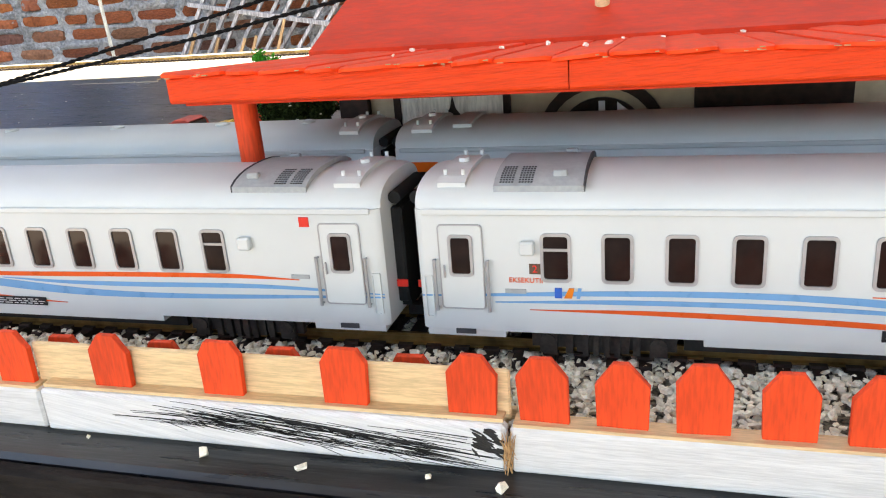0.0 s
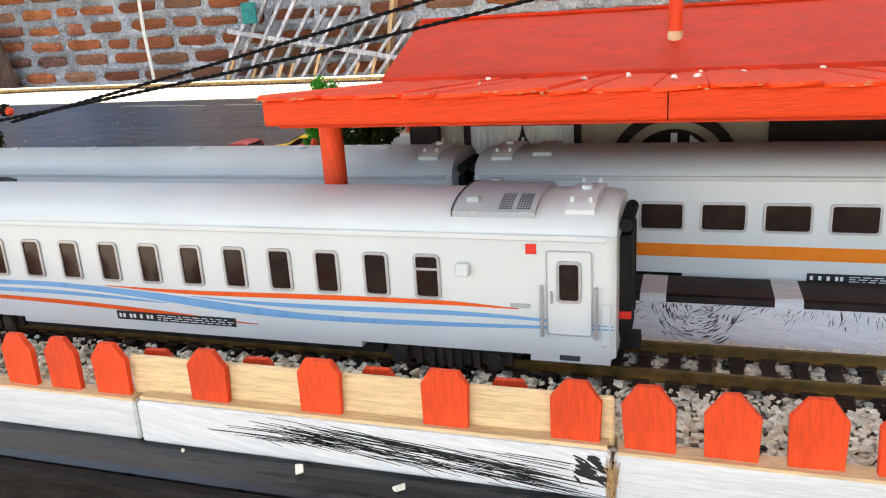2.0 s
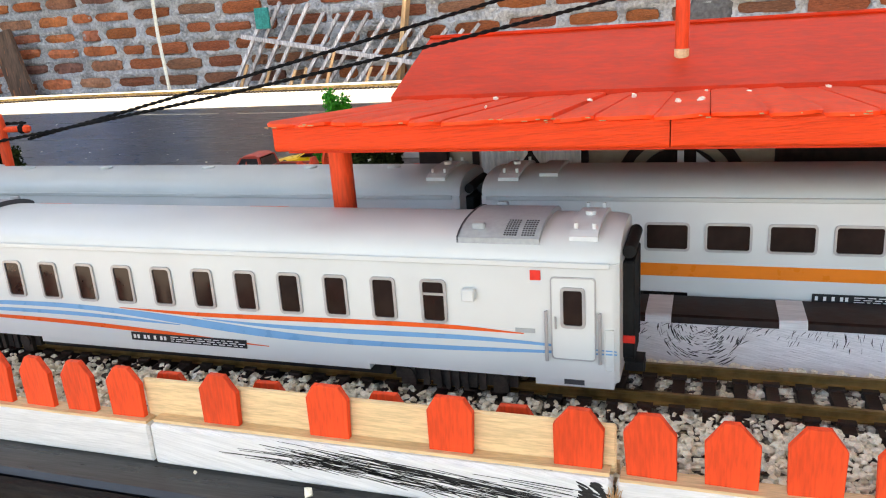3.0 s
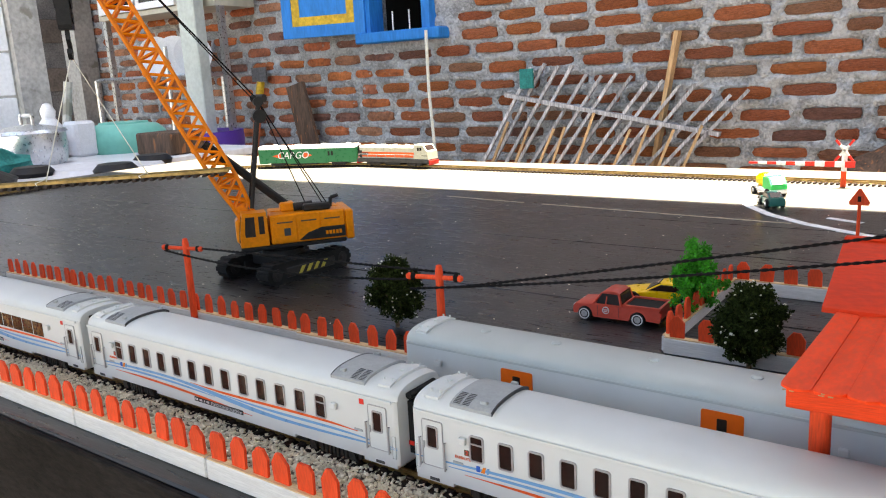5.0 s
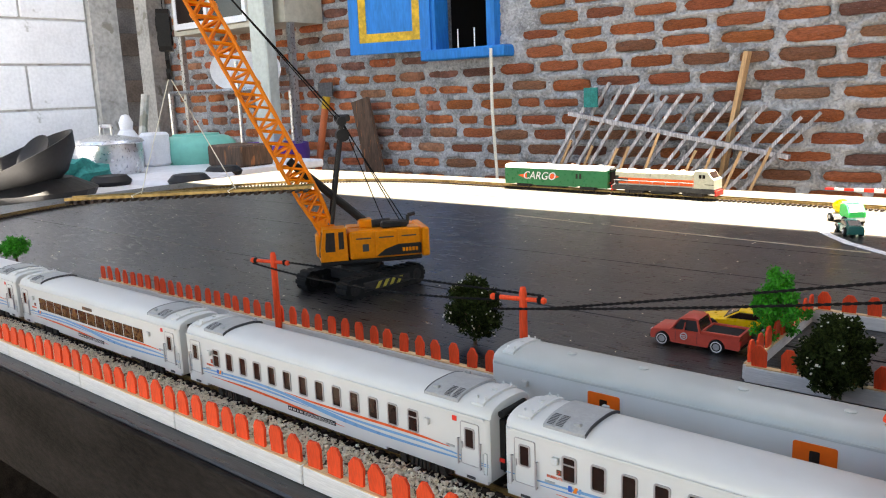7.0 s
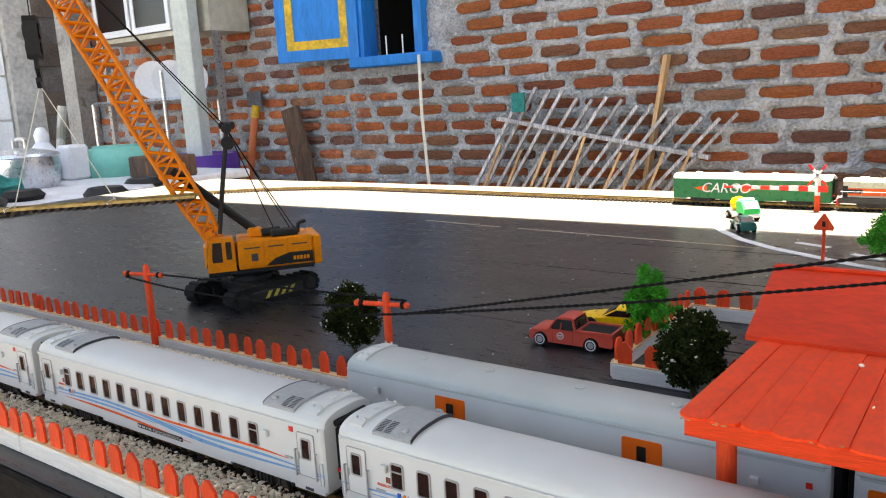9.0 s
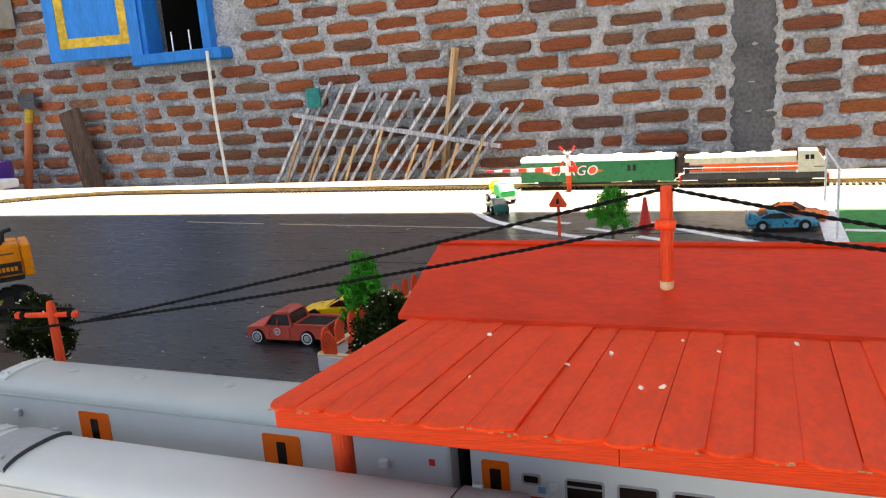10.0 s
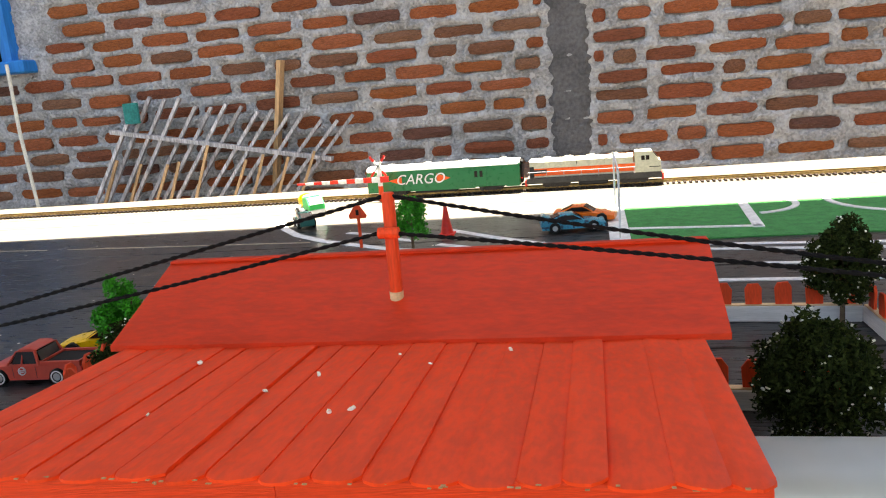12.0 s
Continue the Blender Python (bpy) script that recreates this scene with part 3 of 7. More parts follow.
def build_window():
    w = thing("window_1", "open blue wooden window with room shade as a black box behind it", "window", m=pose(0, WALL_Y, 0), kind="structure")
    part("window_frame", boxes((-1.99, -1.945, -0.05, 0.05, 0.385, 1.0), (-2.34, -2.295, -0.05, 0.05, 0.385, 1.0), (-2.295, -1.99, -0.05, 0.05, 0.95, 1.0)), BLUE_PAINT, w, "bright blue frame")
    part("window_sill", rounded(-2.37, -1.875, -0.085, 0.05, 0.335, 0.385, 0.006), BLUE_PAINT, w, "blue wooden sill")
    # near-black box: its colour stands in for the shade of the room
    part("dark_room", boxes((-2.34, -1.95, 0.45, 0.46, 0.2, 1.1), (-2.36, -2.34, 0.05, 0.46, 0.2, 1.1), (-1.95, -1.93, 0.05, 0.46, 0.2, 1.1), (-2.36, -1.93, 0.05, 0.46, 1.1, 1.12), (-2.36, -1.93, 0.05, 0.46, 0.19, 0.2)), ROOM_SHADE, w)
    for x in (-2.22, -2.12):
        part("window_bar", tubes(((x, 0.03, 0.38), (x, 0.03, 0.48), 0.004)), STEEL, w, "thin upright rod")
    # the open leaf swings out towards the yard
    leaf = thing("shutter", "", "")
    leaf.parent = w
    leaf.matrix_basis = pose(-2.32, -0.05, 0.385, 0, 0, 193)
    part("rail", boxes((0, 0.46, -0.014, 0.014, 0, 0.055), (0, 0.055, -0.014, 0.014, 0.055, 0.62), (0.405, 0.46, -0.014, 0.014, 0.055, 0.62), (0.055, 0.405, -0.014, 0.014, 0.56, 0.62)), BLUE_PAINT, leaf)
    part("border", boxes((0.055, 0.405, -0.010, 0.010, 0.055, 0.098), (0.055, 0.098, -0.010, 0.010, 0.098, 0.52), (0.362, 0.405, -0.010, 0.010, 0.098, 0.52), (0.055, 0.405, -0.010, 0.010, 0.52, 0.56)), YELLOW_PAINT, leaf, "ochre yellow border")
    part("panel", boxes((0.098, 0.362, -0.006, 0.006, 0.098, 0.52)), BLUE_PAINT, leaf)


def build_left_wall():
    x = -3.5
    rows = thing("wall_west", "white aerated-block wall with grey mortar joints", "wall", kind="structure")
    part("mortar_core", boxes((x - 0.1, x - 0.006, -3.4, 1.60, -0.8, 2.2)), CEMENT_PALE, rows)
    me = {}
    rng = random.Random(2)
    for k in range(-4, 12):
        y = -1.4 + (0.3 if k % 2 else 0)
        while y < 1.59:
            y1 = min(y + 0.59, 1.59)
            if y1 - y > 0.03:
                key = round(y1 - y, 2)
                if key not in me:
                    bm = rounded(0, 0.03, 0, y1 - y, 0, 0.19, 0.004)
                    me[key] = bpy.data.meshes.new("block")
                    bm.to_mesh(me[key])
                    bm.free()
                    me[key].materials.append(BLOCK_WHITE)
                ob = new("block", me[key])
                ob.parent = rows
                ob.matrix_basis = pose(x - 0.028 + rng.uniform(-0.002, 0.002), y, -0.02 + 0.2 * k)
            y = y1 + 0.01
    tagged(part("column", boxes((x - 0.1, x + 0.03, 1.60, 1.735, -0.8, 2.2)), CEMENT_PALE), "rough pale cement column beside the doorway", "column", kind="structure")
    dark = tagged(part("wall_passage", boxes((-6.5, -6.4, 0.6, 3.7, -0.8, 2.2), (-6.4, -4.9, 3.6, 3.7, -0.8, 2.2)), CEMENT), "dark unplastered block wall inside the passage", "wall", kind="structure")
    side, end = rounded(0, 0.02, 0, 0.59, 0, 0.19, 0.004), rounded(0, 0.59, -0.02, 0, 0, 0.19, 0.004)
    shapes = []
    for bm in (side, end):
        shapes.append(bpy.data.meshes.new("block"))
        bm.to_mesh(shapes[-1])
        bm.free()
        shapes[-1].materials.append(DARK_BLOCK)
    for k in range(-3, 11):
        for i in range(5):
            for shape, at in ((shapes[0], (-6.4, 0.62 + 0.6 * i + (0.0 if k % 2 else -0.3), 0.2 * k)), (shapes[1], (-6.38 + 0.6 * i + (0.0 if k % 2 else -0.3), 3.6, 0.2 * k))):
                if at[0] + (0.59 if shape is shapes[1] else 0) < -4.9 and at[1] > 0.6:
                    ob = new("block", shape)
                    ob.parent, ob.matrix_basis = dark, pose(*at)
    tagged(part("column", boxes((-4.82, -4.67, 2.60, 2.735, -0.8, 2.2)), CEMENT_PALE), "pale cement corner column at the brick wall", "column", kind="structure")


# ---- the model board ----
def build_table():
    t = thing("table", "black-painted plank board that carries the model railway", "table", kind="structure")
    # dark painted planks with hairline joints, then paler boards along the far side
    for y0, y1 in ((-0.0618, 0.098), (0.098, 0.288), (0.288, 0.478), (0.478, 0.620), (0.620, 0.752)):
        part("plank", rounded(-1.45, 1.3, y0 + 0.0004, y1 - 0.0004, -0.018, 0.0, 0.0012, 1), TABLE_TOP, t)
    for y0, y1 in ((0.752, 0.845), (0.845, 0.928), (0.928, 1.085)):
        part("plank", rounded(-1.45, 1.3, y0 + 0.0006, y1 - 0.0006, -0.018, 0.0, 0.0012, 1), PALER_BOARDS, t, "paler board along the far side")
    part("front_board", rounded(-1.45, 1.3, -0.0662, -0.0620, -0.081, -0.0008, 0.0008), TABLE_SIDE, t, "dark scratched front board")
    part("apron", boxes((-1.45, 1.3, -0.058, -0.038, -0.081, -0.0185), (-1.45, -1.43, -0.03, 1.07, -0.12, -0.0185), (-1.45, 1.3, 1.06, 1.08, -0.12, -0.0185)), TABLE_SIDE, t, "dark worn front board")
    for x in (-1.38, 1.2):
        for yy in (0.0, 1.0):
            part("leg", boxes((x, x + 0.06, yy, yy + 0.06, -0.8, -0.02)), TABLE_SIDE, t)


def ground_mark(name, pts, w, label, mat=None, z=0.0006, cat="road marking"):
    """A painted line along a run of points on the board."""
    bm = bmesh.new()
    P = [Vector((*p, 0)) for p in pts]
    rows = []
    for i, p in enumerate(P):
        d = (P[min(i + 1, len(P) - 1)] - P[max(i - 1, 0)]).normalized()
        s = Vector((-d.y, d.x, 0)) * w / 2
        rows.append([bm.verts.new(p + s + Vector((0, 0, h))) for h in (-0.001, z)] + [bm.verts.new(p - s + Vector((0, 0, h))) for h in (z, -0.001)])
    for a, b in zip(rows, rows[1:]):
        for k in range(3):
            bm.faces.new((a[k], a[k + 1], b[k + 1], b[k]))
    bm.faces.new(rows[0]), bm.faces.new(rows[-1][::-1])
    return tagged(part(name, bm, mat or LINE_WHITE), label, cat, "road markings", "structure")


def arc(cx, cy, r, a0, a1, n=16):
    return [(cx + r * math.cos(radians(a0 + (a1 - a0) * k / n)), cy + r * math.sin(radians(a0 + (a1 - a0) * k / n))) for k in range(n + 1)]


def build_markings():
    solid, dash = "white painted road edge line on black board", "white painted centre dash on black board"
    ground_mark("road_line", [(-0.066, 0.775), (-0.045, 0.735), (-0.012, 0.690), (0.035, 0.648), (0.12, 0.595), (0.20, 0.560)], 0.010, solid)
    ground_mark("road_line", [(0.172, 0.677), (0.225, 0.628), (0.285, 0.580), (0.33, 0.556)], 0.009, solid)
    ground_mark("road_dash", [(0.050, 0.690), (0.086, 0.672)], 0.008, dash)
    ground_mark("road_dash", [(0.172, 0.604), (0.206, 0.584)], 0.009, dash)
    ground_mark("road_dash", [(0.112, 0.645), (0.142, 0.628)], 0.008, dash)
    for y in (0.556, 0.536):
        ground_mark("road_line", [(0.352, y + 0.008), (0.8, y - 0.05)], 0.007, solid)
    ground_mark("road_line", [(0.35, 0.437), (0.8, 0.408)], 0.007, solid)
    for k in range(4):
        ground_mark("road_dash", [(0.352 + 0.095 * k, 0.489 - 0.009 * k), (0.402 + 0.095 * k, 0.484 - 0.009 * k)], 0.006, dash)
    ground_mark("scratch", [(-0.30, 0.672), (-0.1, 0.655), (0.02, 0.645)], 0.0025, "pale scratch across the black board", LINE_CREAM, cat="scratch")
    ground_mark("scratch", [(-0.47, 0.69), (-0.40, 0.682), (-0.33, 0.674)], 0.002, "pale scratch across the black board", LINE_CREAM, cat="scratch")
    pitch = thing("football_pitch", "green turf football pitch with white lines", "pitch", kind="structure")
    part("turf", boxes((0.362, 1.05, 0.575, 0.757, -0.001, 0.0012)), TURF, pitch)
    part("border", boxes((0.342, 0.3615, 0.572, 0.757, -0.001, 0.0014)), LINE_WHITE, pitch, "white border strip")

    def line(pts, w):
        ob = ground_mark("pitch_line", pts, w, "", z=0.0022)
        for key in ("category", "group", "kind"):
            if key in ob:
                del ob[key]
        ob.parent = pitch

    line([(0.362, 0.632), (0.484, 0.617)], 0.006)
    line([(0.481, 0.612), (0.490, 0.757)], 0.010)
    line(arc(0.486, 0.735, 0.055, -80, 20), 0.007)
    line(arc(0.66, 0.735, 0.085, 167, 265, 24), 0.007)


def rail_bed(name, label, pts, sleepers_as_parts, gauge=0.0165, z=0.0, bed=False):
    """A model track: two brass rails over dark sleepers along a run of points."""
    tr = thing(name, label, "track", kind="structure")
    P = [Vector((*p, 0)) for p in pts]
    lens = [0.0]
    for a, b in zip(P, P[1:]):
        lens.append(lens[-1] + (b - a).length)

    def along(s):
        i = max(0, min(len(P) - 2, int(np.searchsorted(lens, s)) - 1))
        d = (P[i + 1] - P[i]).normalized()
        return P[i] + d * (s - lens[i]), d

    for side in (-1, 1):
        bm = bmesh.new()
        rows = []
        n = max(2, int(lens[-1] / 0.03)) if len(P) > 2 else 2
        for k in range(n):
            p, d = along(lens[-1] * k / (n - 1))
            s = Vector((-d.y, d.x, 0))
            c = p + s * side * gauge / 2
            prof = ((-0.0011, 0.0062), (-0.0011, 0.0067), (-0.0003, 0.0070), (-0.0003, 0.0082), (-0.0005, 0.0085), (-0.0005, 0.0092), (0.0005, 0.0092), (0.0005, 0.0085), (0.0003, 0.0082), (0.0003, 0.0070), (0.0011, 0.0067), (0.0011, 0.0062))
            rows.append([bm.verts.new(c + s * u + Vector((0, 0, z + v))) for u, v in prof])
        for a, b in zip(rows, rows[1:]):
            for k in range(12):
                bm.faces.new((a[k], a[(k + 1) % 12], b[(k + 1) % 12], b[k]))
        bm.faces.new(rows[0]), bm.faces.new(rows[-1][::-1])
        part("rail", bm, RAIL_BRASS, tr, "brass-coloured rail")
    sl = boxes((-0.0015, 0.0015, -0.0145, 0.0145, 0.0036, 0.0062), *[(-0.0019, 0.0019, s * gauge / 2 - 0.0024, s * gauge / 2 + 0.0024, 0.0060, 0.0068) for s in (-1, 1)])
    me = bpy.data.meshes.new("sleeper")
    sl.to_mesh(me)
    me.materials.append(SLEEPER)
    total = bmesh.new()
    k = 0
    while 0.0074 * k < lens[-1]:
        p, d = along(0.0074 * k)
        m = Matrix.Translation(p + Vector((0, 0, z))) @ Matrix.Rotation(math.atan2(d.y, d.x), 4, "Z")
        if sleepers_as_parts(p):
            ob = new("sleeper", me)
            ob.parent, ob.matrix_basis = tr, m
        else:
            add = sl.copy()
            bmesh.ops.transform(add, matrix=m, verts=add.verts[:])
            tmp = bpy.data.meshes.new("tmp")
            add.to_mesh(tmp)
            add.free()
            total.from_mesh(tmp)
            bpy.data.meshes.remove(tmp)
        k += 1
    if len(total.verts):
        tagged(part("sleepers", total, SLEEPER, tr), kind="stuff")
    sl.free()
    return tr


FAR_LINE = arc(-0.82, 0.485, 0.49, 215, 93, 40) + [(-0.7, 0.972), (0.0, 0.951), (1.29, 0.912)]


def build_tracks():
    rail_bed("track", "straight brass model track in gravel beside the picket fence", [(-1.2, 0.0), (1.2, 0.0)], lambda p: -0.75 < p.x < 0.62)
    rail_bed("track", "second straight model track in front of the station", [(-0.9, 0.065), (1.2, 0.065)], lambda p: False)
    rail_bed("track", "model track curving round the far side of the board", FAR_LINE, lambda p: False, z=-0.0034)
    bed = part("ballast_bed", boxes((-1.2, 1.2, -0.0455, 0.0185, 0.0, 0.0038), (-1.2, 0.135, 0.0185, 0.098, 0.0, 0.0036), (-1.0, -0.04, 0.0835, 0.0978, 0.0036, 0.0042)), BALLAST_BED)
    tagged(bed, "flat bed of pale fine gravel under the tracks", "ballast", kind="structure")
    rng = np.random.default_rng(11)
    pts = []
    for n, x0, x1, y0, y1, z0, z1 in ((26000, -0.70, 0.48, -0.0445, -0.0118, 0.0038, 0.0064), (5200, -0.62, 0.48, -0.0105, 0.0105, 0.0036, 0.0044), (4200, -0.4, 0.48, 0.0118, 0.019, 0.0038, 0.0054), (8000, -0.75, -0.04, 0.0825, 0.098, 0.0044, 0.0060)):
        a = np.stack([rng.uniform(x0, x1, n), rng.uniform(y0, y1, n), rng.uniform(z0, z1, n)], -1)
        if abs(y0) < 0.011:
            # between the rails the chips lie in the gaps between sleepers
            a[:, 0] = -1.2 + (np.round((a[:, 0] + 1.2) / 0.0074) + 0.5) * 0.0074 + rng.uniform(-0.0016, 0.0016, n)
        pts.append(a)
    stones = scatter_mesh("gravel", np.concatenate(pts), 0.00078, STONE, 3, 0.8)
    tagged(stones, "loose pale chipped gravel along the tracks", "gravel", kind="stuff")
    loose = [(0.181, -0.0545, 0.001), (0.150, -0.053, 0.0008), (0.232, -0.055, 0.0008), (0.205, -0.056, 0.0007), (0.09, -0.054, 0.0008), (0.247, -0.056, 0.0007)]
    for p in loose:
        ob = scatter_mesh("stone", [p], 0.0009, STONE, int(abs(p[0]) * 1e4))
        tagged(ob, "small white gravel chip on the board edge", "stone", "loose chips on the board edge")


def build_platform():
    t = thing("platform", "low black and white painted station platform kerb", "platform", kind="structure")
    x0, x1 = 0.1475, 0.62
    foot, top = Vector((0, 0.0185, 0.0)), Vector((0, 0.0298, 0.0122))
    part("slope", extruded([(foot.y, foot.z), (0.046, 0.0), (0.046, top.z), (top.y, top.z)], "x", x0, x1), PLINTH_WORN, t, "white-painted sloping side with black scuffs")
    nrm = Vector((0, -0.710, 0.704))
    surface = lambda u, v: (Vector((x0 + (x1 - x0) * u, 0, 0)) + foot.lerp(top, v), nrm)
    rng = random.Random(31)
    rows = []
    for k in range(620):
        # fine bristle strokes under the upper edge
        u = rng.random()
        a = 0.9 * math.sin(u * 17.0 + 0.6) + rng.gauss(0, 0.2)
        n = rng.uniform(0.06, 0.16)
        rows.append((u, 1.0 - 0.30 * rng.random() ** 1.8, 0.04 * n * math.sin(a), -n * math.cos(a), 0.02, rng.uniform(0.00006, 0.00020)))
    for cu in (0.245, 0.57, 0.86):
        for k in range(170):
            # where the brush turned it left arcs round one point
            r, a = rng.uniform(0.002, 0.013), rng.uniform(math.pi * 0.95, math.pi * 1.85)
            e = a + rng.uniform(0.1, 0.35)
            p, q = [(cu + r * math.cos(t) / (x1 - x0), 1.0 + r * math.sin(t) / 0.0166) for t in (a, e)]
            if p[1] > 0.05:
                rows.append((*p, q[0] - p[0], q[1] - p[1], 0.0, rng.uniform(0.00008, 0.00034)))
    brush_marks("scuffed_paint", surface, rows, BRUSH_BLACK, t, "black bristle scuffs in the white paint")
    k, x = 0, x0
    while x < x1:
        w = 0.0072 if k % 2 else 0.0285
        e = min(x + w, x1)
        part("edge_block", extruded([(0.0293, 0.0123), (0.0298, 0.0140), (0.0306, 0.0145), (0.0462, 0.0145), (0.0462, 0.0123)], "x", x, e), PLINTH_WHITE if k % 2 else DARK_WOOD, t, "white edge stripe" if k % 2 else "black edge block")
        x, k = e, k + 1


# ---- the station ----
def build_station():
    s = thing("station", "small model station with a red-painted wooden roof", "station building")
    x0, x1 = 0.147, 0.365
    rng = random.Random(21)
    # lower canopy: boards laid side by side, each a little askew, their front ends rounded
    x, tilt = x0, math.atan2(0.0685 - 0.0755, 0.116)
    while x < x1 - 0.001:
        w = min(rng.uniform(0.0085, 0.0150), x1 - x)
        if x1 - x - w < 0.006:
            w = x1 - x
        u0, u1 = x, x + w - rng.choice((-0.0004, -0.0003, -0.0003, 0.0002))
        bm = bmesh.new()
        y0 = 0.0006 + rng.uniform(-0.0010, 0.0011)
        dz, lean, skew = rng.uniform(-0.0004, 0.0004), rng.uniform(-0.0009, 0.0009), rng.uniform(-0.0006, 0.0006)
        n = 8
        front = []
        for k in range(n + 1):
            f = k / n
            front.append((u0 + (u1 - u0) * f, y0 + 0.0034 * abs(2 * f - 1) ** 3 + rng.uniform(-0.0003, 0.0003) + skew * (f - 0.5)))
        rows = []
        for back in range(4):
            rows.append([])
            for k, (px, py) in enumerate(front):
                yy = py + (0.118 - py) * (0, 0.012, 0.5, 1.0)[back]
                z = 0.0757 + (yy - 0.002) * math.tan(tilt) + dz + lean * (k / n - 0.5) - (0.0005 if back == 0 else 0) - (0.0003 if k in (0, n) else 0)
                rows[-1].append((bm.verts.new((px, yy, z)), bm.verts.new((px, yy, z - 0.0012 + (0.0004 if back == 0 else 0)))))
        for p, q in zip(rows, rows[1:]):
            for k in range(n):
                for h in (0, 1):
                    bm.faces.new((p[k][h], p[k + 1][h], q[k + 1][h], q[k][h]))
            for k in (0, n):
                bm.faces.new((p[k][0], q[k][0], q[k][1], p[k][1]))
        for p in (rows[0], rows[-1]):
            for k in range(n):
                bm.faces.new((p[k][0], p[k + 1][0], p[k + 1][1], p[k][1]))
        part("roof_board", bm, ROOF_PAINT, s, smooth=True)
        x += w
    chip = []
    for k in range(40):
        px = rng.uniform(x0, x1)
        chip.append((px, 0.0009 + rng.uniform(-0.0008, 0.0008), 0.0750 + rng.uniform(-0.0006, 0.0004)))
    bmc = bmesh.new()
    for px, py, pz in chip:
        box(bmc, px - rng.uniform(0.0002, 0.0009), px + rng.uniform(0.0002, 0.0009), py - 0.0004, py + 0.0002, pz - 0.0002, pz + rng.uniform(-0.0001, 0.0001))
    tagged(part("bare_edge", bmc, CHIP_WOOD, s), kind="stuff")
    part("fascia", extruded(round_rect(0.003, 0.0065, 0.0672, 0.0745, 0.0012), "x", x0 + 0.002, 0.2545), FASCIA_PAINT, s, "orange-red front board")
    part("fascia", extruded(round_rect(0.0028, 0.0065, 0.0672, 0.0745, 0.0012), "x", 0.2548, x1 - 0.001), FASCIA_PAINT, s, "orange-red front board")
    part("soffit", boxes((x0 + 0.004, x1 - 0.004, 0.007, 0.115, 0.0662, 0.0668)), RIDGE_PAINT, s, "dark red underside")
    # upper roof with its ridge
    ridge = [(0.110, 0.0706), (0.164, 0.0915), (0.226, 0.0706), (0.226, 0.0684), (0.164, 0.0891), (0.110, 0.0684)]
    part("upper_roof", extruded(ridge, "x", 0.141, 0.3735), RIDGE_PAINT, s, "darker red gabled upper roof")
    part("ridge_strip", rounded(0.141, 0.3735, 0.1615, 0.1665, 0.0906, 0.0922, 0.0006), RIDGE_PAINT, s)
    # walls
    part("wall", boxes((0.150, 0.3655, 0.115, 0.118, 0.0, 0.0655), (0.150, 0.3655, 0.210, 0.213, 0.0, 0.0655), (0.150, 0.153, 0.118, 0.210, 0.0, 0.0655), (0.3625, 0.3655, 0.118, 0.210, 0.0, 0.0655)), CREAM_WALL, s, "cream painted walls")
    part("gable", extruded([(0.118, 0.0656), (0.210, 0.0656), (0.164, 0.0872)], "x", 0.151, 0.154), CREAM_WALL, s)
    part("gable", extruded([(0.118, 0.0656), (0.210, 0.0656), (0.164, 0.0872)], "x", 0.3615, 0.3645), CREAM_WALL, s)
    part("corner_post", rounded(0.1505, 0.163, 0.1115, 0.1148, 0.0, 0.068, 0.0004), DARK_WOOD, s, "dark brown corner post")
    win = part("window", boxes((0.173, 0.2195, 0.113, 0.1149, 0.0505, 0.0535), (0.173, 0.1758, 0.113, 0.1149, 0.022, 0.0505), (0.2168, 0.2195, 0.113, 0.1149, 0.022, 0.0505), (0.1758, 0.2168, 0.113, 0.1149, 0.022, 0.0245)), DARK_WOOD, s, "dark brown window frame")
    part("curtain", extruded([(0.1758, 0.0505), (0.1965, 0.0505), (0.1955, 0.046), (0.189, 0.037), (0.1758, 0.032)], "y", 0.1136, 0.1146), CURTAIN, win, "white tied-back curtain")
    part("curtain", extruded([(0.1970, 0.0505), (0.2168, 0.0505), (0.2168, 0.032), (0.205, 0.036), (0.198, 0.046)], "y", 0.1136, 0.1146), CURTAIN, win, "white tied-back curtain")
    part("pane", boxes((0.1758, 0.2168, 0.1143, 0.11495, 0.0245, 0.0505)), DARK_WOOD, win)
    arch_o = [(0.2535 + 0.0235 * math.cos(radians(a)), 0.034 + 0.0215 * math.sin(radians(a))) for a in range(0, 181, 12)] + [(0.230, 0.012), (0.277, 0.012)]
    arch_i = [(0.2535 + 0.0195 * math.cos(radians(a)), 0.034 + 0.0178 * math.sin(radians(a))) for a in range(0, 181, 12)] + [(0.234, 0.0145), (0.273, 0.0145)]
    part("arch_frame", ring_plate(arch_o, arch_i, "y", 0.1125, 0.1149), DARK_WOOD, s, "dark arched window surround")
    arch = part("arched_window", extruded([(0.2535 + (x - 0.2535) * 0.8, 0.034 + (z - 0.034) * 0.8) for x, z in arch_i], "y", 0.1133, 0.1149), DARK_WOOD, s, "dark arched opening with glass strips")
    part("glass_strip", boxes((0.2525, 0.2548, 0.1124, 0.1132, 0.016, 0.047)), WHITE_PLASTIC, arch)
    part("glass_strip", extruded([(0.2592, 0.016), (0.2672, 0.016), (0.2672, 0.040), (0.2592, 0.0465)], "y", 0.1124, 0.1132), WHITE_PLASTIC, arch)
    part("doorway", boxes((0.286, 0.3375, 0.113, 0.1149, 0.0, 0.060)), DARK_WOOD, s, "wide dark brown double door")
    part("skirting", boxes((0.3378, 0.3655, 0.1135, 0.1149, 0.0, 0.042)), ORANGE_PAINT, s, "orange-red lower wall")
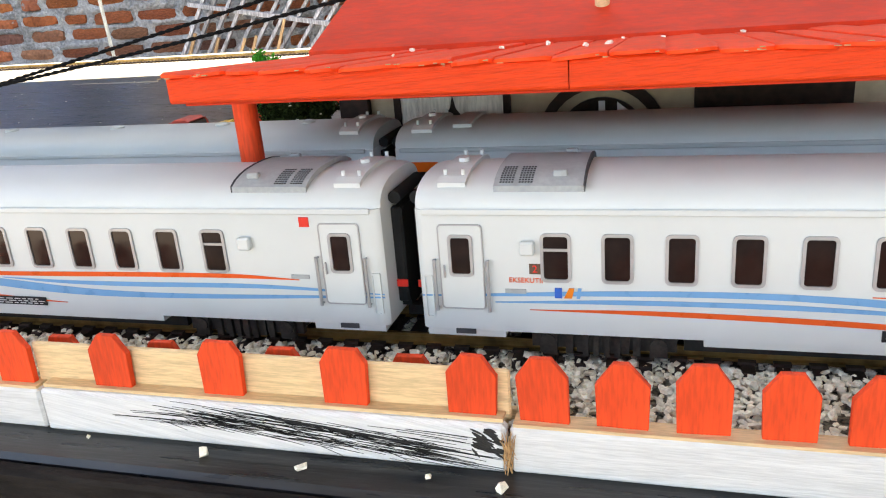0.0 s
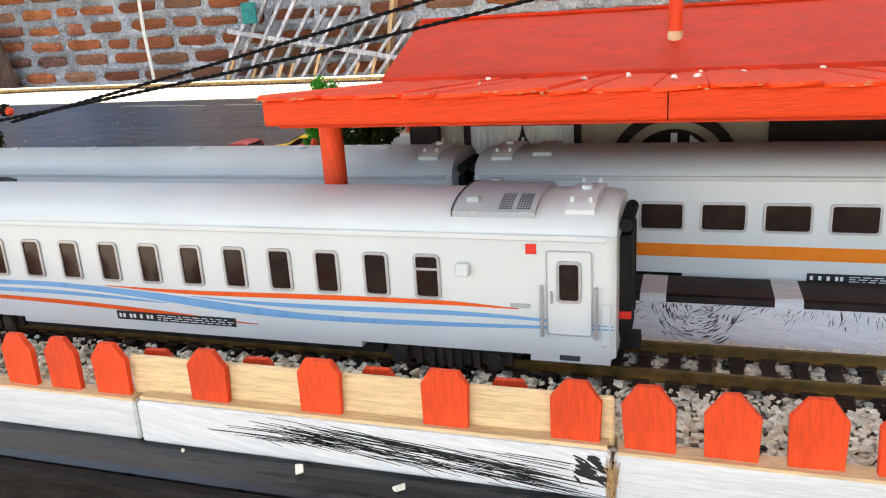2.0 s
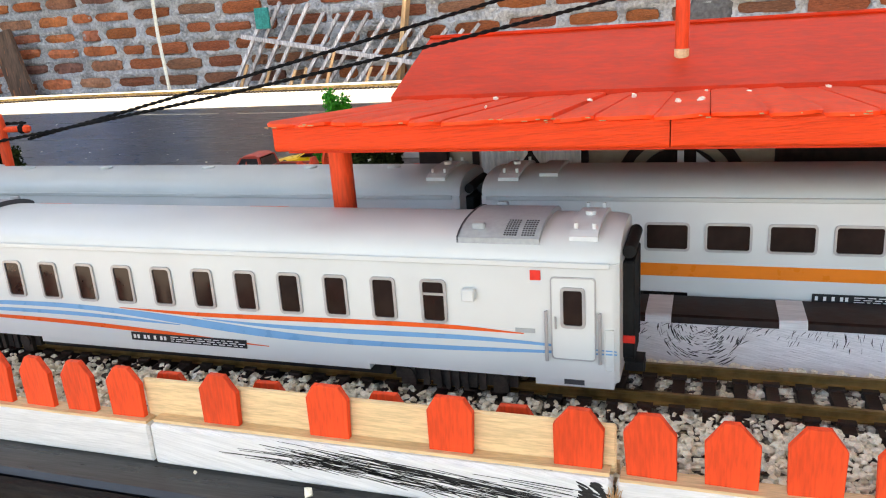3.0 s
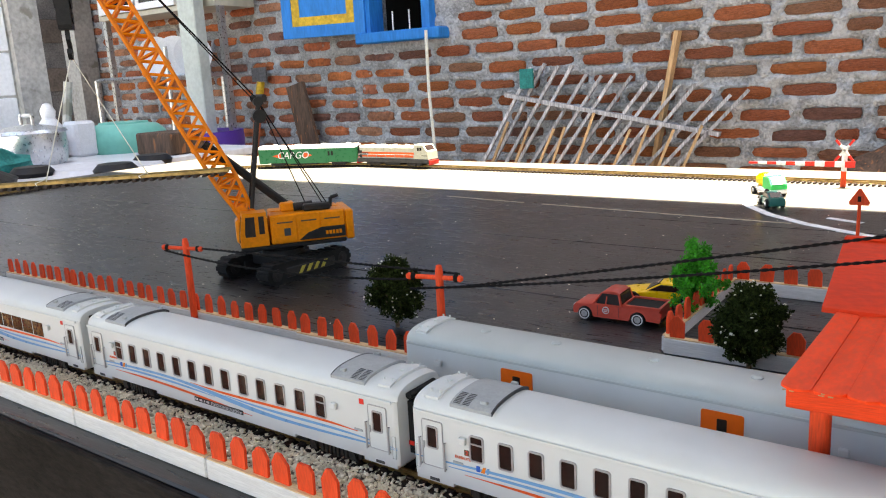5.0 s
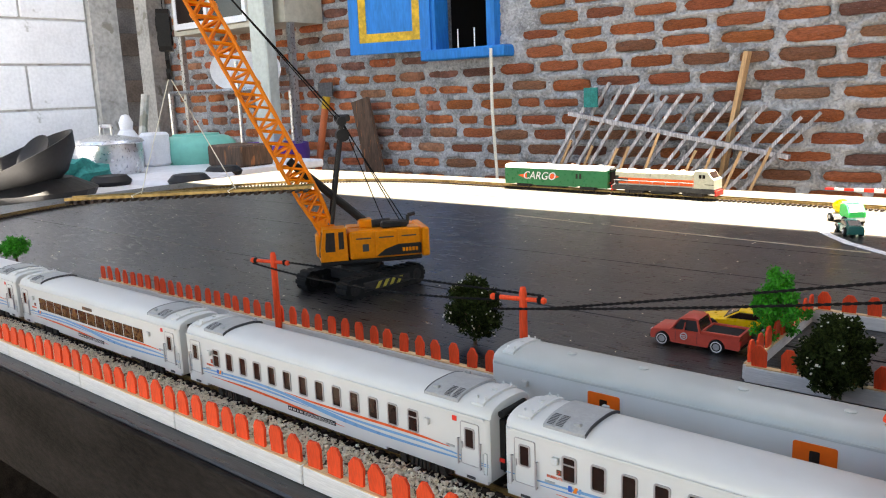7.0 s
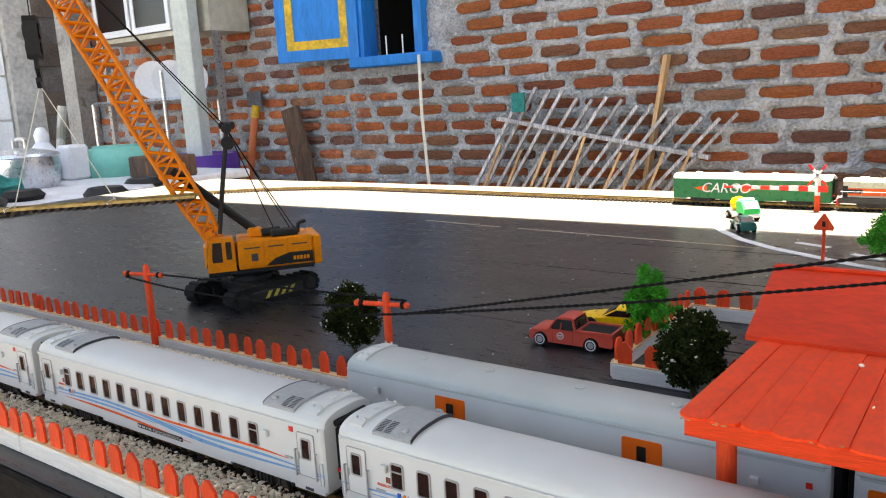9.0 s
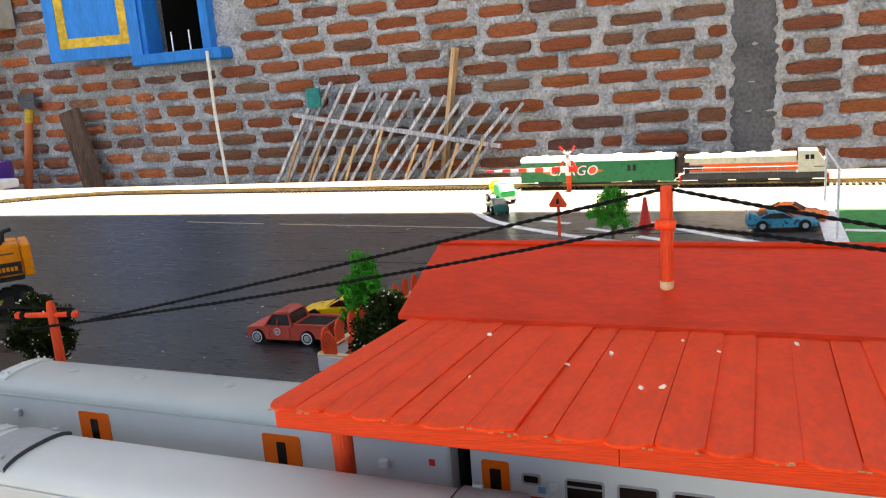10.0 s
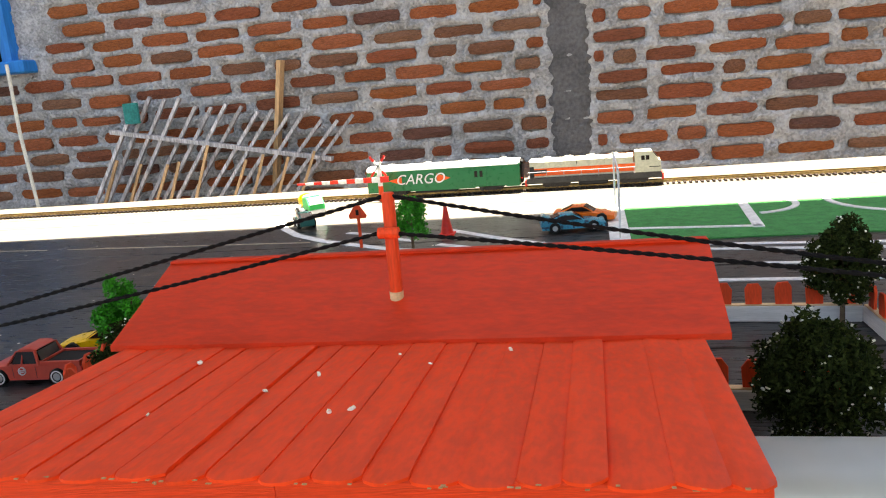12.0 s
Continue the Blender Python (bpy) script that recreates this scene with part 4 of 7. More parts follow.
    for x in (0.156, 0.352):
        part("canopy_post", tubes(((x, 0.030, 0.0), (x - 0.0005, 0.0295, 0.0705), 0.0036), n=14), ORANGE_PAINT, s, "round red canopy post", smooth=True)
    # specks of gravel lying on the roof
    for k, (px, py) in enumerate(((0.261, 0.044), (0.255, 0.042), (0.228, 0.06), (0.20, 0.04), (0.262, 0.096), (0.30, 0.10), (0.24, 0.075), (0.19, 0.09), (0.275, 0.085))):
        ob = scatter_mesh("stone", [(px, py, 0.0755 - (py - 0.002) * 0.0603 + 0.0005)], 0.0008, STONE, 50 + k)
        tagged(ob, "tiny pale gravel chip on the red roof", "stone", "chips on the roof")


# ---- fences ----
def picket_mesh(kind):
    """kind 0: chamfered to a flat top; 1: blunt; 2: steep and narrow-topped."""
    w = 0.0050
    tops = ([(-w, 0.0104), (-w * 0.40, 0.0143), (w * 0.42, 0.0143), (w, 0.0101)],
            [(-w, 0.0108), (-w * 0.62, 0.0141), (w * 0.62, 0.0142), (w, 0.0112)],
            [(-w, 0.0098), (-w * 0.34, 0.0146), (w * 0.22, 0.0147), (w, 0.0100)])[kind]
    bm = extruded([(-w * 0.93, -0.0016)] + tops + [(w * 0.93, -0.0016)], "y", -0.0008, 0.0008)
    bmesh.ops.bevel(bm, geom=[e for e in bm.edges if abs(e.verts[0].co.y - e.verts[1].co.y) < 1e-6], offset=0.00014, segments=1, affect="EDGES")
    me = bpy.data.meshes.new("picket")
    bmesh.ops.recalc_face_normals(bm, faces=bm.faces[:])
    bm.to_mesh(me)
    bm.free()
    me.materials.append(ORANGE_PAINT)
    return me


def fence(label, a, b, pitch, meshes, seed, worn=False, scale=1.0, height=0.0102):
    """One straight fence panel from a to b: a white plinth with red pickets standing in it."""
    a, b = Vector((*a, 0)), Vector((*b, 0))
    d = b - a
    f = thing("picket_fence", label, "fence", "picket fence panels", pose(a.x, a.y, 0, 0, 0, math.degrees(math.atan2(d.y, d.x))))
    bm = rounded(0.0004, d.length - 0.0004, -0.0020, 0.0012, 0.0, height, 0.0006)
    part("plinth", bm, PLINTH_WORN if worn else PLINTH_WHITE, f, "scuffed white plinth" if worn else "white plinth")
    part("top_strip", boxes((0.001, d.length - 0.001, -0.0016, 0.0030, height, height + 0.0007)), BARE_WOOD, f, "thin bare wood strip")
    rng = random.Random(seed)
    n = max(1, int(round(d.length / pitch)))
    for k in range(n):
        ob = new("picket", meshes[rng.choice((0, 0, 1, 2))])
        ob.parent = f
        ob.matrix_basis = Matrix.LocRotScale(((k + 0.5) * d.length / n + rng.uniform(-0.0006, 0.0006), 0.0008, height + rng.uniform(-0.0006, 0.0004)),
                                             Euler((radians(rng.uniform(-2, 2)), radians(rng.uniform(-3, 3)), radians(rng.uniform(-3, 3)))), (scale * rng.uniform(0.93, 1.03), 1, rng.uniform(0.96, 1.04)))
    return f


def build_fences():
    ms = [picket_mesh(k) for k in range(3)]
    label = "red wooden picket fence panel on a white plinth"
    y = -0.0482
    j = [-0.6635, -0.5485, -0.4335, -0.319, -0.204, -0.091, 0.0235, 0.1365, 0.2475, 0.3625, 0.4775]
    for k, (a, b) in enumerate(zip(j, j[1:])):
        if k == 7:
            f = thing("picket_fence", "mended picket fence panel with bare wood board and scuffed plinth", "fence", "picket fence panels", pose(a, y, 0))
            L = b - a
            part("plinth", rounded(0.0004, L - 0.0004, -0.0026, 0.0008, 0.0, 0.0108, 0.0008), PLINTH_WORN, f, "white plinth with black scuffs")
            rng = random.Random(77)
            face = lambda u, v: (Vector((0.0004 + (L - 0.0008) * u, -0.0026, 0.0108 * v)), Vector((0, -1, 0)))
            rows = []
            for i in range(170):
                # dry-brush strokes fan out from the upper middle down to the joint
                q = rng.random()
                rows.append((0.30 + 0.55 * q + rng.uniform(-0.05, 0.05), 0.74 - 0.34 * q + rng.gauss(0, 0.10 + 0.08 * q), rng.uniform(0.05, 0.20), -rng.uniform(0.06, 0.22), rng.uniform(-0.03, 0.07), rng.choice((0.00005, 0.00008, 0.00011, 0.00018))))
            for i in range(12):
                rows.append((0.47 + 0.026 * i + rng.uniform(-0.02, 0.02), 0.86 - 0.030 * i, rng.uniform(0.10, 0.22), -rng.uniform(0.10, 0.20), 0.05, rng.uniform(0.0002, 0.00045)))
            for i in range(24):
                rows.append((0.16 + 0.3 * rng.random(), 0.70 - 0.25 * rng.random(), rng.uniform(0.08, 0.2), rng.uniform(-0.06, 0.02), 0.04, 0.0001))
            for i in range(26):
                rows.append((rng.uniform(0.935, 0.985), rng.uniform(0.45, 0.97), rng.uniform(0.01, 0.04), -rng.uniform(0.02, 0.2), 0, rng.uniform(0.0004, 0.0010)))
            brush_marks("scuffed_paint", face, rows, BRUSH_BLACK, f, "black dry-brush streaks")
            part("splinter", tubes(*[((L - 0.0004 + rng.uniform(-0.0006, 0.0012), -0.0020 + rng.uniform(-0.0012, 0.001), rng.uniform(0.0, 0.006)), (L + rng.uniform(-0.0015, 0.0018), -0.0024 + rng.uniform(-0.0008, 0.0008), rng.uniform(0.003, 0.0105)), rng.uniform(0.0001, 0.00022), 0.00006) for i in range(40)], n=4), CHIP_WOOD, f, "torn wood fibres at the joint")
            part("board", rounded(-0.003, L, 0.0020, 0.0034, 0.0095, 0.0205, 0.0004), BARE_WOOD, f, "pale bare wooden board")
            part("top_strip", boxes((0.001, L - 0.001, -0.0012, 0.0020, 0.0108, 0.0116)), BARE_WOOD, f)
            for x, mesh in ((0.0195, 0), (0.0478, 1), (0.0765, 1), (0.1035, 0)):
                ob = new("picket", ms[mesh])
                ob.parent, ob.matrix_basis = f, Matrix.LocRotScale((x, 0.0008, 0.0100), Euler((0, radians(1.5), 0)), (1.02, 1, 1.0))
            for x in (0.000, 0.028, 0.0585, 0.0885):
                ob = new("picket", ms[1])
                ob.parent, ob.matrix_basis = f, Matrix.LocRotScale((x, 0.0085, 0.0052), Euler((0, 0, 0)), (0.95, 1, 1.0))
            part("inner_rail", boxes((-0.008, L, 0.0078, 0.0092, 0.0037, 0.0085)), BARE_WOOD, f)
        else:
            fence(label, (a, y), (b, y), 0.0150, ms, k)
    for k, (a, b) in enumerate(((-0.592, -0.478), (-0.478, -0.365), (-0.365, -0.187), (-0.187, -0.052))):
        fence("red picket fence panel on a white plinth behind the tracks", (a, 0.1035 + 0.0), (b, 0.1055), 0.0148, ms, 30 + k, scale=0.78)
    y2 = "low red picket fence round the station yard"
    fence(y2, (0.036, 0.2055), (0.140, 0.2055), 0.0165, ms, 41)
    fence(y2, (0.036, 0.358), (0.036, 0.2065), 0.0165, ms, 42)
    fence(y2, (0.036, 0.3585), (0.19, 0.3585), 0.0165, ms, 43)
    fence(y2, (0.38, 0.3385), (0.484, 0.3305), 0.0165, ms, 44)
    fence(y2, (0.4855, 0.3305), (0.487, 0.20), 0.0165, ms, 45)
    fence(y2, (0.375, 0.207), (0.487, 0.199), 0.0165, ms, 46)


# ---- rolling stock ----
ROOF_TOP, GUTTER, FLOOR, HALF = 0.0507, 0.0443, 0.0148, 0.0168


def roof_profile(h0=GUTTER, top=ROOF_TOP, half=HALF, n=14):
    pts = []
    for k in range(n + 1):
        a = math.pi * k / n
        u, v = math.cos(a), math.sin(a)
        pts.append((half * math.copysign(abs(u) ** 0.8, u), h0 + (top - h0) * v ** 0.85))
    return pts


def lengthwise(sections, ends=True):
    """Joins outlines (lists of (y, z)) at given x into a closed shell."""
    bm = bmesh.new()
    rows = [[bm.verts.new((x, y, z)) for y, z in pts] for x, pts in sections]
    n = len(rows[0])
    for a, b in zip(rows, rows[1:]):
        for k in range(n):
            bm.faces.new((a[k], a[(k + 1) % n], b[(k + 1) % n], b[k]))
    if ends:
        bm.faces.new(rows[0][::-1]), bm.faces.new(rows[-1])
    return bm


def shrink(pts, s, cz):
    return [(y * s, cz + (z - cz) * (s if z > cz else 1)) for y, z in pts]


def coach_shell(c, L, body_mat, roof_mat, floor=FLOOR):
    side = [(-HALF, floor), (-HALF, GUTTER), (HALF, GUTTER), (HALF, floor)]
    ends = [(0, 0.93), (0.0007, 0.975), (0.002, 1.0)]
    # ends stay shallow over the bogies, the middle skirt hangs lower
    bm = lengthwise([(x, [(y * s, z) for y, z in side]) for x, s in ends] + [(L - x, [(y * s, z) for y, z in side]) for x, s in ends[::-1]])
    part("body", bm, body_mat, c, smooth=True)
    skirt = boxes((0.0012, 0.020, -HALF + 0.0001, HALF - 0.0001, floor - 0.0016, floor), (L - 0.020, L - 0.0012, -HALF + 0.0001, HALF - 0.0001, floor - 0.0016, floor),
                  (0.064, L - 0.064, -HALF + 0.0001, HALF - 0.0001, floor - 0.0016, floor))
    part("skirt", skirt, body_mat, c)
    prof = roof_profile()
    rows = [(x, shrink(prof, s, GUTTER)) for x, s in ((0.0, 0.90), (0.0012, 0.95), (0.0035, 0.985), (0.007, 1.0))]
    rows += [(L - x, p) for x, p in rows[::-1]]
    part("roof", lengthwise(rows), roof_mat, c, smooth=True)
    for s in (-1, 1):
        y = s * (HALF + 0.0002)
        part("gutter", rounded(0.002, L - 0.002, min(y, y + s * 0.0007), max(y, y + s * 0.0007), GUTTER - 0.0010, GUTTER + 0.0004, 0.0002), roof_mat, c)


def bogie_part(c, x):
    b = part("bogie", boxes((x - 0.0165, x + 0.0165, -0.0128, -0.0112, 0.0095, 0.0135), (x - 0.0165, x + 0.0165, 0.0112, 0.0128, 0.0095, 0.0135), (x - 0.006, x + 0.006, -0.0135, 0.0135, 0.0088, 0.0147),
                            (x - 0.0145, x - 0.0105, -0.0142, -0.0128, 0.0085, 0.0145), (x + 0.0105, x + 0.0145, -0.0142, -0.0128, 0.0085, 0.0145),
                            (x - 0.0085, x - 0.0068, -0.0138, -0.0128, 0.0085, 0.0145), (x + 0.0068, x + 0.0085, -0.0138, -0.0128, 0.0085, 0.0145),
                            *[(x - 0.0045 + 0.0024 * k, x - 0.0032 + 0.0024 * k, -0.0146, -0.0135, 0.0085, 0.0135) for k in range(4)]), BOGIE_BROWN, c, "black bogie frame")
    for dx in (-0.0125, 0.0125):
        bm = bmesh.new()
        for s in (-1, 1):
            tube(bm, (x + dx, s * 0.0076, 0.0150), (x + dx, s * 0.0100, 0.0150), 0.0056, n=18)
        tube(bm, (x + dx, -0.0076, 0.0150), (x + dx, 0.0076, 0.0150), 0.0011, n=8)
        tube(bm, (x + dx, -0.0148, 0.0118), (x + dx, -0.0128, 0.0118), 0.0019, n=12)
        bmesh.ops.translate(bm, vec=(0, 0, -0.0002), verts=bm.verts[:])
        part("wheelset", bm, BOGIE_BROWN, b)


def coach_window(c, x0, x1, z0, z1, pane, bar=False, trim=None):
    y = -HALF
    o = round_rect(x0 - 0.0007, x1 + 0.0007, z0 - 0.0007, z1 + 0.0007, 0.0012)
    i = round_rect(x0, x1, z0, z1, 0.0007)
    w = part("window", ring_plate(o, i, "y", y - 0.00055, y), trim or SILVER, c, "silver-rimmed window")
    part("pane", extruded(i, "y", y - 0.0002, y), pane, w, "dark tinted glass")
    if bar:
        zb = z0 + (z1 - z0) * 0.66
        part("bar", boxes((x0, x1, y - 0.0005, y - 0.0002, zb, zb + 0.0006)), trim or SILVER, w)


def coach_door(c, x0, x1, z0, z1, mat, glass=True):
    y = -HALF
    d = part("door", extruded(round_rect(x0, x1, z0, z1, 0.0008), "y", y - 0.00035, y), mat, c, "flush side door")
    part("rim", ring_plate(round_rect(x0 - 0.0002, x1 + 0.0002, z0 - 0.0002, z1 + 0.0002, 0.0009), round_rect(x0 + 0.0001, x1 - 0.0001, z0 + 0.0001, z1 - 0.0001, 0.0007), "y", y - 0.0005, y), SILVER if mat is COACH_WHITE else mat, d)
    xc, g = (x0 + x1) / 2, 0.0022
    o = round_rect(xc - g - 0.0007, xc + g + 0.0007, z1 - 0.0123, z1 - 0.0022, 0.0010)
    i = round_rect(xc - g, xc + g, z1 - 0.0116, z1 - 0.0029, 0.0006)
    if glass:
        part("door_glass_rim", ring_plate(o, i, "y", y - 0.0008, y - 0.00035), SILVER if mat is COACH_WHITE else mat, d)
        part("door_glass", extruded(i, "y", y - 0.0005, y - 0.0003), PANE, d, "dark glass")
    part("door_handle", tubes(((x0 + 0.0010, y - 0.0009, z1 - 0.0125), (x0 + 0.0010, y - 0.0009, z1 - 0.0095), 0.00025)), SILVER, d)
    for x in (x0 - 0.0012, x1 + 0.0012):
        part("grab_rail", tubes(((x, y - 0.0012, z0 - 0.0004), (x, y - 0.0012, z0 + 0.0122), 0.00045), ((x, y - 0.0012, z0), (x, y, z0), 0.0003), ((x, y - 0.0012, z0 + 0.0118), (x, y, z0 + 0.0118), 0.0003)), SILVER, c, "metal grab rail")


def roof_strip(x0, x1, half_angle, lift, thick=0.0009, n=10):
    """A plate bent over the roof."""
    bm = bmesh.new()
    full = roof_profile(n=40)
    lo, hi = 20 - half_angle, 20 + half_angle
    sel = [full[k] for k in np.linspace(lo, hi, n).astype(int)]
    rows = []
    for x in (x0, x1):
        rows.append([bm.verts.new((x, y, z + lift + thick)) for y, z in sel] + [bm.verts.new((x, y, z + lift - 0.0004)) for y, z in sel[::-1]])
    m = len(rows[0])
    for k in range(m):
        bm.faces.new((rows[0][k], rows[0][(k + 1) % m], rows[1][(k + 1) % m], rows[1][k]))
    bm.faces.new(rows[0][::-1]), bm.faces.new(rows[1])
    return bm


def roof_gear(c, L, unit=True):
    full = roof_profile(n=40)
    for end in (0, 1):
        f = (lambda x: L - x) if end else (lambda x: x)
        a, b = sorted((f(0.0052), f(0.0118)))
        v = part("roof_vent", roof_strip(a, b, 11, 0.0001), COACH_WHITE, c, "white roof plate with filler caps")
        for y, z in (full[13], full[27]):
            for x in (a + 0.0012, b - 0.0012):
                part("cap", tubes(((x, y, z), (x, y, z + 0.0022), 0.0005), n=8), COACH_WHITE, v)
        part("cap", tubes((((a + b) / 2, full[20][0], full[20][1]), ((a + b) / 2, full[20][0], full[20][1] + 0.0019), 0.0013), n=10), COACH_WHITE, v)
        if not unit:
            continue
        a, b = sorted((f(0.0185), f(0.0385)))
        u = part("aircon_unit", roof_strip(a, b, 13, 0.0002, 0.0011), UNIT_GREY, c, "grey air-conditioning unit bent over the roof", smooth=True)
        # a dark bent strip stands in for the shadow at the unit's end
        part("lid_rim", roof_strip(*((b - 0.0002, b + 0.0002) if not end else (a - 0.0002, a + 0.0002)), 13, 0.0002, 0.0013), SLIT_AND_SHADE, u)
        for x0, x1 in ((a + 0.0012, a + 0.0045), (a + 0.0055, a + 0.0088)):
            if end:
                x0, x1 = x0 + 0.0100, x1 + 0.0100
            g = bmesh.new()
            for k in range(9, 17):
                y0, z0 = full[40 - (k - 1)]
                y1, z1 = full[40 - k]
                for i in range(5):
                    xq = x0 + (x1 - x0) * (i + 0.5) / 5
                    q = box(g, xq - 0.00021, xq + 0.00021, -0.00022, 0.00022, -0.0001, 0.0001)
                    bmesh.ops.translate(g, vec=((0), (y0 + y1) / 2, (z0 + z1) / 2 + 0.0014), verts=q)
            part("grille", g, SLIT_AND_SHADE, u, "dark perforated grille")
        xk = a + (0.0145 if not end else 0.0045)
        for k in (10, 28):
            y, z = full[k]
            part("hatch_box", rounded(xk - 0.0016, xk + 0.0016, y - 0.0009, y + 0.0009, z + 0.0008, z + 0.0024, 0.0003), UNIT_GREY, u)


def gangway(c, x, s):
    lo, hi = min(x, x + s * 0.0030), max(x, x + s * 0.0030)
    g = part("gangway", boxes((min(x, x + s * 0.0028), max(x, x + s * 0.0028), -0.0064, 0.0064, 0.0160, 0.0420)), RUBBER, c, "black rubber gangway")
    for y0, y1 in ((-0.0088, -0.0064), (0.0064, 0.0088)):
        part("bellows", rounded(lo, hi, y0, y1, 0.0178, 0.0425, 0.0005), RUBBER, g)
    part("roller", tubes(((x + s * 0.0018, -0.0095, 0.0452), (x + s * 0.0018, 0.0095, 0.0452), 0.0016), n=12), RUBBER, g, "black roller over the gangway", True)
    part("coupler", boxes((min(x, x + s * 0.005), max(x, x + s * 0.005), -0.0016, 0.0016, 0.0112, 0.0138), (x + s * 0.0035 - 0.0013, x + s * 0.0035 + 0.0013, -0.0032, 0.0032, 0.0120, 0.0145)), BLACK_PLASTIC, c, "black hook coupler")
    part("end_light", boxes((min(x + s * 0.0004, x + s * 0.0032), max(x + s * 0.0004, x + s * 0.0032), -0.0094, -0.0089, 0.0222, 0.0240)), RED_SIGN, c, "red end light")


def bars_plate(c, x0, x1, z0, z1, y, seed):
    p = part("number_plate", boxes((x0, x1, y - 0.0003, y, z0, z1)), PLATE_BLACK, c, "black panel with small white lettering")
    rng = random.Random(seed)
    h = z1 - z0
    bm = bmesh.new()
    x = x0 + 0.0008
    while x < x0 + (x1 - x0) * 0.3:
        box(bm, x, x + 0.0008, y - 0.00036, y - 0.0002, z0 + h * 0.26, z1 - h * 0.26)
        x += rng.choice((0.0013, 0.0022))
    for r in range(3):
        xa = x + 0.001
        while xa < x1 - 0.002:
            w = rng.uniform(0.0008, 0.003)
            box(bm, xa, min(xa + w, x1 - 0.0005), y - 0.00036, y - 0.0002, z0 + h * (0.18 + 0.26 * r), z0 + h * (0.27 + 0.26 * r))
            xa += w + 0.0007
    part("lettering", bm, PLATE_WHITE, p)


def livery(c, L):
    y = -HALF - 0.0002
    runs = (
        (BLUE_LINE, "light blue sweeping line", 0, [(0.0005, 0.0232, 3), (0.045, 0.0252, 13), (0.078, 0.0257, 14), (0.1, 0.0247, 16), (0.119, 0.0233, 24), (0.142, 0.0213, 23), (0.165, 0.0206, 15), (0.2, 0.0212, 11), (0.218, 0.0219, 8), (L - 0.0005, 0.0224, 2)]),
        (BLUE_LINE, "light blue sweeping line", 0.00003, [(0.018, 0.0222, 2), (0.045, 0.0231, 11), (0.078, 0.0233, 12), (0.1, 0.0227, 9), (0.116, 0.0220, 1)]),
        (BLUE_LINE, "light blue sweeping line", 0.00003, [(0.124, 0.0245, 1), (0.142, 0.0237, 9), (0.165, 0.0236, 13), (0.2, 0.0242, 12), (0.218, 0.0239, 7), (L - 0.0005, 0.0230, 2)]),
        (ORANGE_LINE, "orange-red sweeping line", 0.00006, [(0.026, 0.0206, 1), (0.055, 0.0208, 12), (0.09, 0.0201, 13), (0.12, 0.0187, 11), (0.144, 0.0175, 1)]),
        (ORANGE_LINE, "orange-red sweeping line", 0.00006, [(0.096, 0.0262, 1), (0.12, 0.0256, 11), (0.142, 0.0259, 13), (0.17, 0.0265, 13), (0.2, 0.0268, 11), (0.215, 0.0262, 1)]))
    for mat, label, d, pts in runs:
        # ease through the points so that the lines sweep
        xs, zs, ts = zip(*pts)
        n = len(xs)
        fine = []
        for i in range(n - 1):
            m0 = (zs[i + 1] - zs[max(i - 1, 0)]) / (xs[i + 1] - xs[max(i - 1, 0)])
            m1 = (zs[min(i + 2, n - 1)] - zs[i]) / (xs[min(i + 2, n - 1)] - xs[i])
            w = xs[i + 1] - xs[i]
            for k in range(6):
                u = k / 6
                z = (2 * u ** 3 - 3 * u * u + 1) * zs[i] + (u ** 3 - 2 * u * u + u) * w * m0 + (3 * u * u - 2 * u ** 3) * zs[i + 1] + (u ** 3 - u * u) * w * m1
                fine.append((xs[i] + u * w, z, (ts[i] + (ts[i + 1] - ts[i]) * u) * 0.0001))
        fine.append((xs[-1], zs[-1], ts[-1] * 0.0001))
        part("livery_line", ribbon([(x, z + t / 2) for x, z, t in fine], [(x, z - t / 2) for x, z, t in fine], y - d), mat, c, label)


